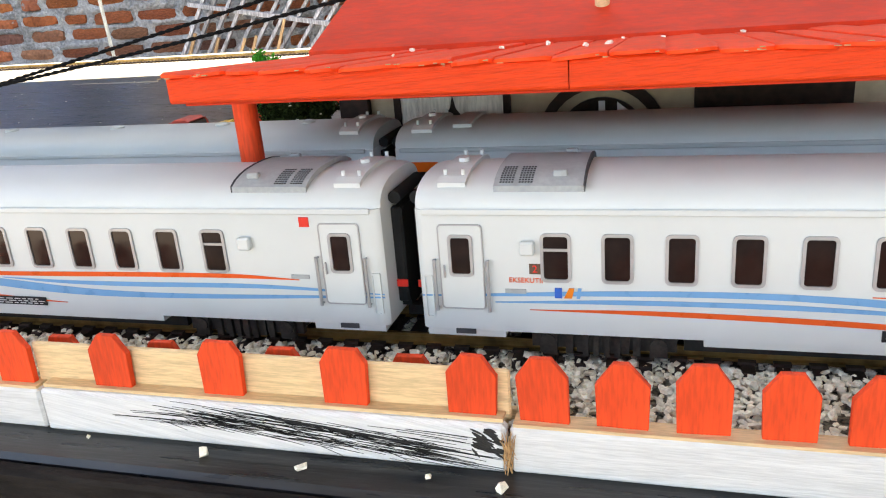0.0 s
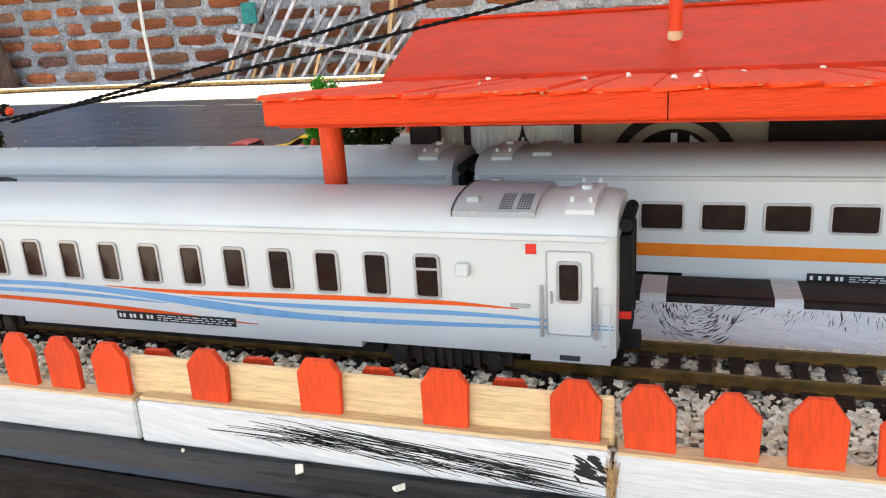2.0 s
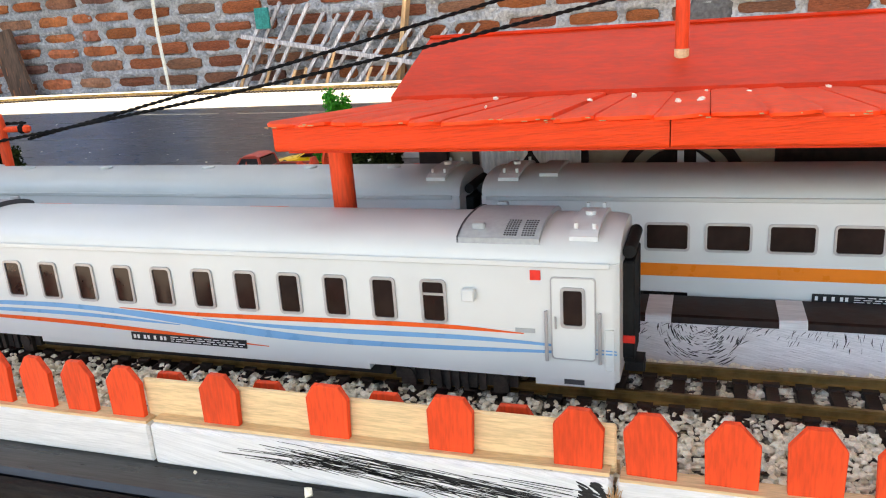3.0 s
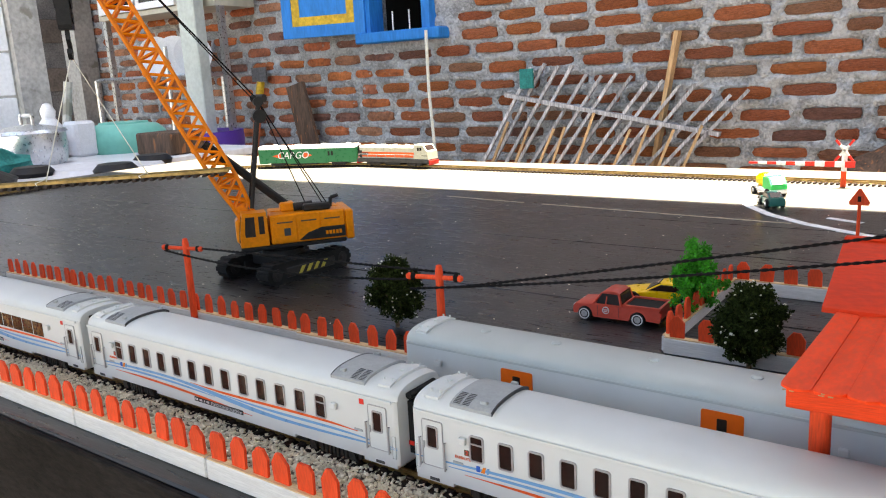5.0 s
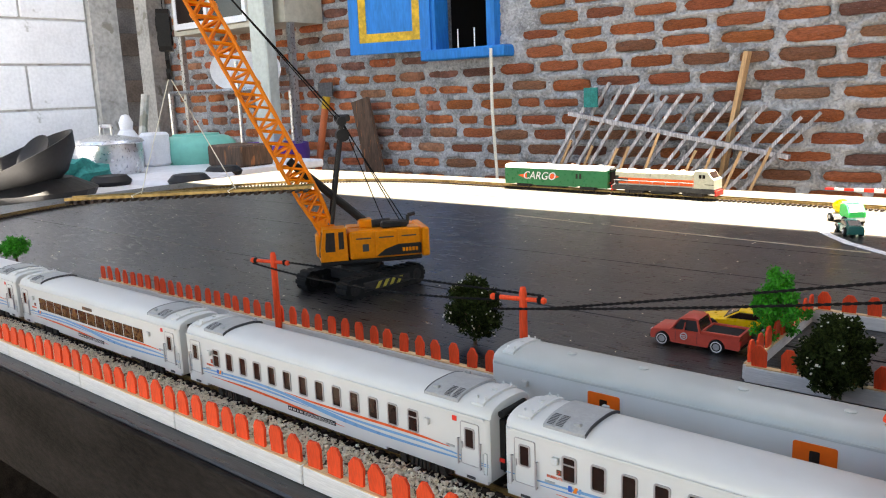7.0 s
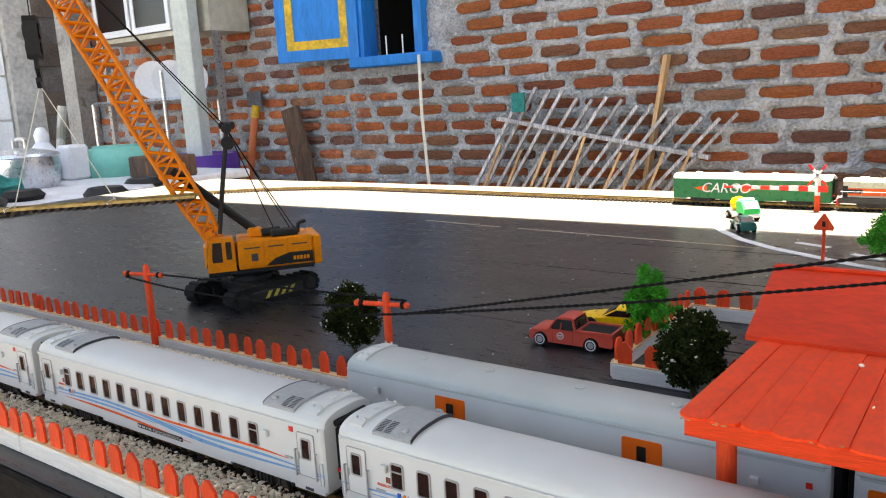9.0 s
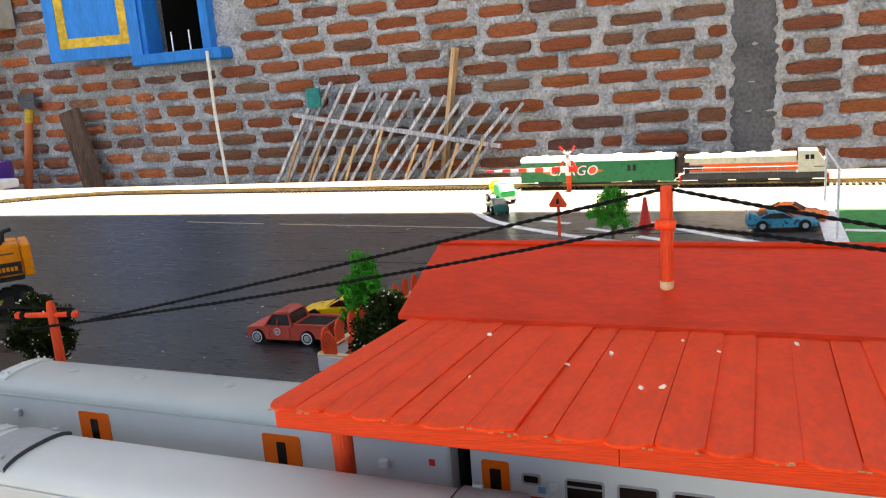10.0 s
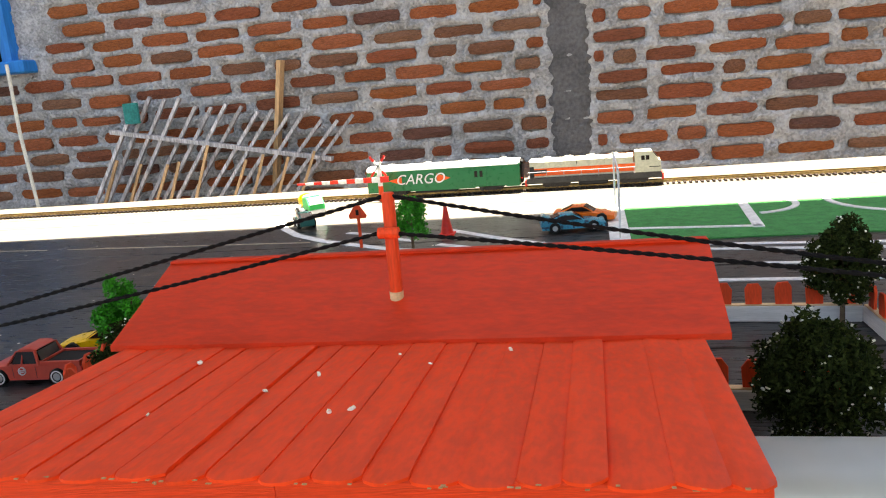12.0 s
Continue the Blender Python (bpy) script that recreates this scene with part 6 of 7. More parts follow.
    part("bumper", boxes((-0.0312, -0.0298, -H * 0.85, H * 0.85, 0.0042, 0.0058), (0.0342, 0.0354, -H * 0.8, H * 0.8, 0.0042, 0.0056)), BLACK_PLASTIC, c, "dark bumper")
    part("floor_pan", boxes((-0.0270, 0.0320, -H * 0.6, H * 0.6, 0.0026, 0.0044)), BLACK_PLASTIC, c)
    for x in (-0.0205, 0.0190):
        for sy in (-1, 1):
            wheel(c, x, sy * (H - 0.0012), 0.0049, 0.0044)


def coupe(label, x, y, turn, mat, L=0.068, glass=None, fin=0.0, group="toy cars on the board"):
    c = thing("toy_car", label, "toy car", group, pose(x, y, 0, 0, 0, turn))
    h, H = L / 2, L * 0.205
    body = [(-h, 0.0040), (-h * 0.99, 0.0085), (-h * 0.72, 0.0105), (-h * 0.30, 0.0122), (h * 0.55, 0.0128), (h * 0.95, 0.0132 + fin), (h, 0.0085), (h * 0.97, 0.0036)]
    part("body", shaped(body, H, 0.1, 0.0135, 0.008), mat, c, smooth=True)
    top = [(-h * 0.36, 0.0118), (-h * 0.02, 0.0185), (h * 0.38, 0.0182), (h * 0.80, 0.0124)]
    part("roof", shaped(top, H * 0.9, 0.25, 0.0185, 0.012), mat, c, smooth=True)
    g = [(-h * 0.26, 0.0130), (0.0, 0.0176), (h * 0.36, 0.0173), (h * 0.64, 0.0130)]
    for s in (-1, 1):
        yy = s * H * 0.80
        part("side_window", extruded(g, "y", yy - 0.0010, yy + 0.0010), glass or PANE, c, "dark side glass")
    part("windscreen", extruded([(-h * 0.35, 0.0124), (-h * 0.04, 0.0187), (0.0, 0.0182), (-h * 0.31, 0.0120)], "y", -H * 0.66, H * 0.66), glass or PANE, c)
    part("rear_glass", extruded([(h * 0.42, 0.0184), (h * 0.74, 0.0135), (h * 0.70, 0.0130), (h * 0.38, 0.0179)], "y", -H * 0.62, H * 0.62), glass or PANE, c)
    for wx in (-h * 0.60, h * 0.58):
        for s in (-1, 1):
            wheel(c, wx, s * (H - 0.0008), 0.0056, 0.0046, white=False)
    return c


def build_cars():
    pickup()
    coupe("yellow toy car behind the red pickup", 0.000, 0.305, 8, CAR_YELLOW, 0.066)
    blue = coupe("turquoise toy car with dark flame pattern and tail fins", 0.306, 0.646, 188, CAR_BLUE, 0.066, fin=0.006)
    coupe("orange toy sports car beside the pitch", 0.318, 0.690, 172, CAR_ORANGE, 0.066)
    coupe("dark teal toy car on the road bend", -0.024, 0.748, -60, CAR_TEAL, 0.048)
    c = thing("toy_lorry", "bright green and white toy lorry with yellow drum", "toy car", "toy cars on the board", pose(-0.046, 0.830, 0, 0, 0, -48))
    part("chassis", rounded(-0.026, 0.026, -0.0110, 0.0110, 0.0050, 0.0105, 0.0010), WHITE_PLASTIC, c, "white lower body")
    part("cab", extruded([(0.004, 0.0106), (0.004, 0.0262), (0.018, 0.0262), (0.0250, 0.0165), (0.026, 0.0106)], "y", -0.0112, 0.0112), CAR_GREEN, c, "bright green cab")
    part("windscreen", extruded([(0.0190, 0.0255), (0.0248, 0.0172), (0.0255, 0.0178), (0.0197, 0.0260)], "y", -0.0090, 0.0090), WHITE_PLASTIC, c)
    part("roof_bar", rounded(0.006, 0.012, -0.0105, 0.0105, 0.0264, 0.0290, 0.0006), WHITE_PLASTIC, c)
    part("drum", lathe([(0.004, -0.012), (0.0095, -0.005), (0.0095, 0.004), (0.005, 0.012)], 14, m=pose(-0.012, 0, 0.0195, 0, 78)), CAR_YELLOW, c, "yellow drum", smooth=True)
    for x in (-0.017, 0.017):
        for s in (-1, 1):
            wheel(c, x, s * 0.0108, 0.0056, 0.0046, white=False)


def crane():
    c = thing("crane", "orange-yellow toy crawler crane with lattice boom", "toy crane", m=pose(-0.357, 0.253, 0, 0, 0, -37))
    low = pose(0, 0, 0, 0, 0, 33)

    def under(name, bm, mat, parent, label=""):
        bmesh.ops.transform(bm, matrix=low, verts=bm.verts[:])
        return part(name, bm, mat, parent, label)

    # forward is -y in the crane's own space
    for s in (-1, 1):
        pts = [((0.040 if abs(a) < 90 else -0.040) + 0.0105 * math.cos(radians(a)), 0.0098 + 0.0093 * math.sin(radians(a))) for a in list(range(-90, 91, 18)) + list(range(91, 270, 18))]
        tr = under("crawler_track", extruded(pts, "x", s * 0.031 - 0.0075, s * 0.031 + 0.0075), RUBBER, c, "black ribbed crawler track")
        for k in range(11):
            yk = -0.042 + 0.0084 * k
            for z0, z1 in ((-0.0001, 0.0008), (0.0188, 0.0199)):
                under("tread", boxes((s * 0.031 - 0.0080, s * 0.031 + 0.0080, yk - 0.0024, yk + 0.0024, max(z0, 0.0), z1)), RUBBER, tr)
        for k in range(5):
            for e, yy in ((-1, -0.040), (1, 0.040)):
                a = radians(-72 + 36 * k)
                m = pose(s * 0.031, yy + e * 0.0104 * math.cos(a), 0.0098 + 0.0093 * math.sin(a), math.degrees(a) * e)
                bm = boxes((-0.0080, 0.0080, -0.0010, 0.0010, -0.0022, 0.0022))
                bmesh.ops.transform(bm, matrix=m, verts=bm.verts[:])
                under("tread", bm, RUBBER, tr)
        under("side_frame", rounded(s * 0.031 - 0.0084, s * 0.031 + 0.0084, -0.030, 0.030, 0.0050, 0.0145, 0.0010), BLACK_PLASTIC, c, "black track frame")
        for k in range(4):
            x = s * 0.0396
            bm = extruded([(-0.016 + 0.009 * k, 0.0066), (-0.0120 + 0.009 * k, 0.0066), (-0.007 + 0.009 * k, 0.0130), (-0.0115 + 0.009 * k, 0.0130)], "x", min(x, x + s * 0.0004), max(x, x + s * 0.0004))
            under("hazard_stripe", bm, HAZARD, c, "yellow hazard stripe")
    for s in (-1, 1):
        for yy in (-0.040, 0.040):
            under("idler_wheel", tubes(((s * 0.031 - 0.0082, yy, 0.0098), (s * 0.031 + 0.0082, yy, 0.0098), 0.0058), ((s * 0.031 - 0.0090, yy, 0.0098), (s * 0.031 + 0.0090, yy, 0.0098), 0.0024), n=16), BLACK_PLASTIC, c, "round track idler")
    under("car_body", rounded(-0.024, 0.024, -0.020, 0.020, 0.0095, 0.0200, 0.0015), BLACK_PLASTIC, c, "black centre frame")
    part("turntable", lathe([(0.020, 0.0200), (0.020, 0.0245), (0.017, 0.0245), (0.017, 0.0285)], 28), BLACK_PLASTIC, c, "black slewing ring")
    u = part("deck", rounded(-0.026, 0.026, -0.040, 0.058, 0.0285, 0.0325, 0.0010), BLACK_PLASTIC, c, "black upper deck")
    house = part("engine_house", rounded(0.004, 0.026, -0.012, 0.0575, 0.0326, 0.0600, 0.0010), CRANE_YELLOW, c, "yellow engine house")
    part("engine_house", rounded(-0.026, -0.006, -0.010, 0.0575, 0.0326, 0.0590, 0.0010), CRANE_YELLOW, c, "yellow engine house")
    part("counterweight", rounded(-0.0255, 0.0255, 0.0580, 0.0660, 0.0305, 0.0590, 0.0015), CRANE_YELLOW, c, "yellow counterweight")
    for k in range(3):
        y0 = -0.009 + 0.022 * k
        p = part("side_panel", rounded(0.0258, 0.0267, y0, y0 + 0.0205, 0.0345, 0.0585, 0.0003), CRANE_YELLOW, c, "yellow side hatch")
        part("slot", boxes((0.0266, 0.0270, y0 + 0.003, y0 + 0.0175, 0.0520, 0.0532)), SLIT_AND_SHADE, p)
    part("vent_square", boxes((0.0266, 0.0270, 0.0000, 0.0060, 0.0400, 0.0470)), SLIT_AND_SHADE, c, "small brown vent")
    part("dark_sweep", extruded([(0.0130, 0.0345), (0.0570, 0.0345), (0.0570, 0.0450), (0.0350, 0.0450), (0.0220, 0.0410)], "x", 0.0268, 0.0272), BLACK_PLASTIC, c, "dark curved side panel")
    part("maker_mark", boxes(*[(0.0271, 0.0275, 0.0385 + 0.0032 * k, 0.0408 + 0.0032 * k, 0.0375, 0.0412) for k in range(5)]), CRANE_YELLOW, c, "short row of yellow bars")
    cab = [(-0.040, 0.0326), (-0.0400, 0.0440), (-0.0365, 0.0640), (-0.0150, 0.0640), (-0.0140, 0.0326)]
    part("cab", extruded(cab, "x", 0.008, 0.0262), CRANE_YELLOW, c, "yellow driver's cab")
    part("cab_glass", extruded([(-0.0408, 0.0370), (-0.0402, 0.0440), (-0.0375, 0.0600), (-0.0368, 0.0600), (-0.0395, 0.0440), (-0.0400, 0.0370)], "x", 0.0102, 0.0240), CRANE_GLASS, c, "smoked front glass")
    part("cab_glass", extruded([(-0.0355, 0.0450), (-0.0340, 0.0605), (-0.0260, 0.0605), (-0.0260, 0.0420), (-0.0350, 0.0420)], "x", 0.0259, 0.0266), CRANE_GLASS, c, "smoked door glass")
    part("cab_glass", boxes((0.0259, 0.0266, -0.0225, -0.0175, 0.0440, 0.0605)), CRANE_GLASS, c)
    part("winch_box", rounded(-0.006, 0.010, 0.000, 0.014, 0.0595, 0.0680, 0.0015), CRANE_YELLOW, c, "yellow winch cover")
    part("engine_block", rounded(0.008, 0.021, 0.020, 0.046, 0.0600, 0.0665, 0.0015), BLACK_PLASTIC, c, "black engine block")
    part("engine_tube", tubes(((0.010, 0.012, 0.0635), (0.010, 0.030, 0.0645), 0.0040), ((0.016, 0.046, 0.062), (0.016, 0.047, 0.0710), 0.0017), ((0.016, 0.047, 0.0705), (0.016, 0.054, 0.0722), 0.0017), n=12), BLACK_PLASTIC, c, "black exhaust pipe")
    part("boom_foot", rounded(-0.012, 0.006, -0.042, -0.012, 0.0326, 0.0560, 0.0020), CRANE_YELLOW, c, "yellow boom foot block")
    part("foot_base", rounded(-0.026, -0.010, -0.040, -0.018, 0.0290, 0.0400, 0.0020), BLACK_PLASTIC, c)
    # lattice boom: four chords and zigzag braces
    a, b = Vector((-0.003, -0.024, 0.046)), Vector((-0.003, -0.159, 0.336))
    ax = (b - a).normalized()
    sx, sn = Vector((1, 0, 0)), ax.cross(Vector((1, 0, 0))).normalized()
    n = 25
    wide = lambda f: (0.0102 if f > 0.16 else 0.0045 + 0.0356 * f) * (1.0 if f < 0.9 else 1 - 3 * (f - 0.9))
    node = lambda f, i, j: a + ax * (b - a).length * f + sx * i * wide(f) + sn * j * wide(f)
    for i in (-1, 1):
        for j in (-1, 1):
            ob = cord([node(k / n, i, j) for k in range(n + 1)], 0.00185, CRANE_BOOM, "boom_chord", "orange boom chord", "", parent=c)
    for face in range(4):
        corners = ((-1, -1), (1, -1), (1, 1), (-1, 1))
        p, q = corners[face], corners[(face + 1) % 4]
        for k in range(n):
            u, v = (p, q) if k % 2 else (q, p)
            part("boom_lacing", tubes((node(k / n, *u), node((k + 1) / n, *v), 0.00135), n=5), CRANE_BOOM, c)
            part("boom_stiffener", tubes((node(k / n, *v).lerp(node((k + 1) / n, *u), 0.06), node(k / n, *v).lerp(node((k + 1) / n, *u), 0.94), 0.00115), n=5), CRANE_BOOM, c)
            if k % 2 == 0:
                part("boom_rung", tubes((node(k / n, *p), node(k / n, *q), 0.0012), n=5), CRANE_BOOM, c)
    for f in (0.28, 0.52, 0.76):
        bm = bmesh.new()
        for i in (-1, 1):
            for j in (-1, 1):
                tube(bm, node(f - 0.006, i, j), node(f + 0.006, i, j), 0.0028, n=8)
        part("boom_joint", bm, CRANE_BOOM, c, "thick boom joint collar")
    part("boom_plate", extruded([(-0.012, 0.040), (-0.030, 0.040), (-0.044, 0.066), (-0.034, 0.070)], "x", -0.0115, -0.0085), CRANE_BOOM, c)
    part("boom_plate", extruded([(-0.012, 0.040), (-0.030, 0.040), (-0.044, 0.066), (-0.034, 0.070)], "x", 0.0025, 0.0055), CRANE_BOOM, c)
    # back mast, gantry and ropes
    part("strut", tubes(((-0.003, 0.012, 0.060), (-0.003, -0.062, 0.128), 0.0042), n=10), BLACK_PLASTIC, c, "thick black strut")
    part("gantry", tubes(((-0.013, -0.026, 0.066), (-0.007, -0.010, 0.160), 0.0020), ((0.009, -0.026, 0.066), (0.003, -0.010, 0.160), 0.0020), ((-0.010, -0.019, 0.108), (0.006, -0.019, 0.108), 0.0012), n=8), BLACK_PLASTIC, c, "black A-frame gantry")
    part("gantry_sheave", tubes(((-0.010, -0.010, 0.150), (0.006, -0.010, 0.150), 0.0062), ((-0.009, -0.010, 0.163), (0.005, -0.010, 0.163), 0.0045), ((-0.007, -0.014, 0.166), (0.003, -0.004, 0.166), 0.0035), n=16), BLACK_PLASTIC, c, "black rope sheaves")
    tip = b + Vector((0, 0.004, 0.004))
    ropes = [((-0.006, -0.010, 0.165), tip + Vector((-0.004, 0, 0))), ((0.002, -0.010, 0.165), tip + Vector((0.004, 0, 0))), ((-0.002, -0.010, 0.160), tip + Vector((0, 0.01, -0.01))),
             ((-0.006, -0.008, 0.160), Vector((0.000, 0.026, 0.062))), ((0.002, -0.008, 0.160), Vector((0.014, 0.040, 0.064))), ((0.003, -0.008, 0.158), Vector((0.016, 0.044, 0.064)))]
    for p, q in ropes:
        part("rope", tubes((p, q, 0.00055), n=5), WIRE, c, "thin black rope")
    hx, hy = b.x, b.y - 0.003
    part("hoist_rope", tubes(((hx, hy, 0.338), (hx, hy, 0.268), 0.0005), n=5), WIRE, c, "thin black rope")
    part("hook_block", extruded([(hx - 0.0075, 0.232), (hx - 0.0085, 0.2360), (hx - 0.0085, 0.2640), (hx - 0.006, 0.2680), (hx + 0.006, 0.2680), (hx + 0.0085, 0.2640), (hx + 0.0085, 0.2360), (hx + 0.0075, 0.232)], "y", hy - 0.0055, hy + 0.0055), BLACK_PLASTIC, c, "black hook block")
    for sy in (-1, 1):
        part("sheave_cover", tubes(((hx, hy + sy * 0.0055, 0.2555), (hx, hy + sy * 0.0066, 0.2555), 0.0068), ((hx, hy + sy * 0.0055, 0.2415), (hx, hy + sy * 0.0064, 0.2415), 0.0050), n=18), BLACK_PLASTIC, c)
    # a broad flat hook, open to one side
    outer = [(hx - 0.0020, 0.2335), (hx - 0.0022, 0.2250), (hx - 0.0062, 0.2200), (hx - 0.0068, 0.2130), (hx - 0.0030, 0.2072), (hx + 0.0030, 0.2075), (hx + 0.0062, 0.2125), (hx + 0.0058, 0.2165),
             (hx + 0.0034, 0.2150), (hx + 0.0016, 0.2118), (hx - 0.0016, 0.2125), (hx - 0.0026, 0.2160), (hx - 0.0004, 0.2200), (hx + 0.0028, 0.2240), (hx + 0.0022, 0.2335)]
    hook = extruded(outer, "y", hy - 0.0017, hy + 0.0017)
    part("hook", hook, BLACK_PLASTIC, c, "black load hook")
    h = c.matrix_basis @ Vector((hx, hy, 0.210))
    # a short track panel hangs from the hook on white strings
    dirn, mid = Vector((0.755, 0.640, 0.012)).normalized(), Vector((h.x + 0.006, h.y + 0.006, 0.101))
    rp = thing("track_panel", "short brass model track panel hanging from white strings", "track", m=Matrix.Translation(mid) @ dirn.to_track_quat("X", "Z").to_matrix().to_4x4())
    for s in (-1, 1):
        part("rail", boxes((-0.114, 0.114, s * 0.00825 - 0.0006, s * 0.00825 + 0.0006, 0.0018, 0.0045)), RAIL_BRASS, rp, "brass-coloured rail")
        part("tie_strip", boxes((-0.110, 0.110, s * 0.006 - 0.0006, s * 0.006 + 0.0006, 0.0, 0.0008)), SLEEPER, rp)
    me = None
    for k in range(30):
        ob = part("sleeper", boxes((-0.0016, 0.0016, -0.0148, 0.0148, -0.0008, 0.0018)), SLEEPER, rp) if me is None else new("sleeper", me)
        me = ob.data
        ob.parent, ob.matrix_basis = rp, pose(-0.109 + 0.0075 * k, 0, 0)
    for f in (-0.046, 0.042):
        e = mid + dirn * f
        st = part("string", tubes((h, e + Vector((0, 0, 0.004)), 0.0005), (e + Vector((0, 0, 0.006)), e + Vector((0.004, -0.012, 0.004)), 0.0005), (e + Vector((0.004, -0.012, 0.004)), e + Vector((0.009, -0.0135, 0.0025)), 0.0004), n=5), FLECK)
        tagged(st, "thin white string tied to the hook", "string", "lifting strings")


def pole(x, y, z0, z1, label, arm=True, tilt=0.0):
    p = thing("line_pole", label, "pole", "line poles", pose(x, y, z0, 0, tilt))
    h = z1 - z0
    part("shaft", lathe([(0.0026, -0.001), (0.00265, h * 0.4), (0.0024, h - 0.004), (0.0017, h - 0.0006), (0.0, h)] if arm else [(0.0026, -0.001), (0.00265, h * 0.4), (0.0025, h - 0.0006), (0.0021, h), (0.0, h)], 14), ORANGE_PAINT, p, "round red stick", smooth=True)
    part("foot", tubes(((0, 0, -0.001), (0, 0, 0.0035), 0.0028), n=14), BARE_WOOD, p, "bare wood foot")
    if arm:
        part("cross_arm", tubes(((-0.018, -0.006, h - 0.0075), (0.012, 0.004, h - 0.0085), 0.0015), n=8), ORANGE_PAINT, p, "red cross arm")
        for q in ((-0.018, -0.006, h - 0.0075), (0.012, 0.004, h - 0.0085)):
            part("arm_tip", lathe([(0.0008, -0.002), (0.0021, -0.001), (0.0021, 0.001), (0.0008, 0.002)], 10, q), ORANGE_PAINT, p, smooth=True)
        for q in ((-0.0155, -0.0052, h - 0.0076), (0.0098, 0.0033, h - 0.0084)):
            part("knot", lathe([(0.001, -0.0022), (0.0022, -0.0008), (0.0022, 0.0008), (0.001, 0.0022)], 8, q), WIRE, p, "black cord knot")
    else:
        part("pin", tubes(((-0.004, -0.0036, h - 0.0150), (0.004, -0.0036, h - 0.0150), 0.0022), n=10), ORANGE_PAINT, p)
    return p


def build_poles():
    pole(-0.296, 0.1005, 0.0, 0.069, "red stick line pole beside the back fence")
    pole(-0.0665, 0.109, 0.0, 0.0695, "red stick line pole with a cross arm")
    pole(0.2525, 0.1345, 0.0790, 0.1215, "red stick line pole standing on the station roof", arm=False, tilt=0.5)
    spans = (((-0.314, 0.0945, 0.0590), (-0.0845, 0.103, 0.0600), 0.006), ((-0.284, 0.1045, 0.0610), (-0.0545, 0.113, 0.0640), 0.0),
             ((-0.0845, 0.103, 0.0540), (0.2490, 0.1310, 0.1065), 0.003), ((-0.0545, 0.113, 0.0560), (0.2525, 0.1345, 0.1205), 0.001),
             ((0.2525, 0.1345, 0.1205), (0.560, 0.060, 0.083), 0.004), ((0.2560, 0.1310, 0.1060), (0.560, 0.040, 0.082), -0.002))
    for a, b, d in spans:
        twisted(sag(a, b, d, 420), 0.00055, WIRE, "line_wire", "twisted black cord strung between the poles", "wire", "line wires")
    pole(0.562, 0.048, 0.0, 0.094, "red stick line pole beside the far platform end")


def build_signs():
    p = thing("road_sign", "red triangular toy road sign on a post", "road sign", m=pose(0.0905, 0.607, 0))
    part("post", tubes(((0, 0, 0), (0, 0, 0.034), 0.0017), n=10), ORANGE_PAINT, p)
    part("panel", extruded([(-0.0085, 0.031), (0.0085, 0.031), (0.0095, 0.034), (0.0010, 0.0475), (-0.0010, 0.0475), (-0.0095, 0.034)], "y", -0.0024, -0.0010), ORANGE_PAINT, p, "triangular red panel")
    part("mark", boxes((-0.0016, 0.0016, -0.0027, -0.0022, 0.0345, 0.0400)), DARK_WOOD, p)
    c = thing("traffic_cone", "small orange-red toy traffic cone", "traffic cone", m=pose(0.1730, 0.652, 0))
    part("base", rounded(-0.0085, 0.0085, -0.0085, 0.0085, 0, 0.0022, 0.0006), RED_SIGN, c)
    part("body", lathe([(0.0070, 0.0022), (0.0050, 0.012), (0.0032, 0.022), (0.0016, 0.0325), (0.0, 0.033)], 18), RED_SIGN, c, smooth=True)
    g = thing("crossing_gate", "red and white striped level crossing barrier with a cross sign", "barrier", m=pose(0.029, 0.922, 0))
    for k in range(5):
        part("mast", tubes(((0, 0, 0.011 * k), (0, 0, 0.011 * (k + 1)), 0.0036), n=10), ORANGE_PAINT if k in (0, 1) else PLATE_WHITE, g, "striped mast")
    for a in (38, -38):
        for k in range(4):
            bm = boxes((-0.0016, 0.0016, -0.0052, -0.0042, -0.018 + 0.009 * k, -0.009 + 0.009 * k))
            bmesh.ops.transform(bm, matrix=pose(0, 0, 0.0505) @ pose(0, 0, 0, 0, a), verts=bm.verts[:])
            part("cross_bar", bm, PLATE_WHITE if k in (1, 2) else RED_SIGN, g, "red and white cross board")
    n = 11
    for k in range(n):
        x1, x0 = 0.014 - 0.0125 * k, 0.014 - 0.0125 * (k + 1)
        h = 0.0042 - 0.00028 * k
        part("barrier_arm", boxes((x0, x1, -0.0052, -0.0036, 0.0315 - h, 0.0315 + h)), RED_SIGN if k % 2 == 0 else PLATE_WHITE, g, "striped barrier arm")
    q = thing("goal", "thin white wire football goal", "goal", m=pose(0.352, 0.592, 0))
    part("frame", tubes(((0, 0, 0), (0, 0, 0.066), 0.0011), ((0, 0.16, 0), (0, 0.16, 0.066), 0.0011), ((0, 0, 0.066), (0, 0.16, 0.066), 0.0011), n=8), PLATE_WHITE, q)


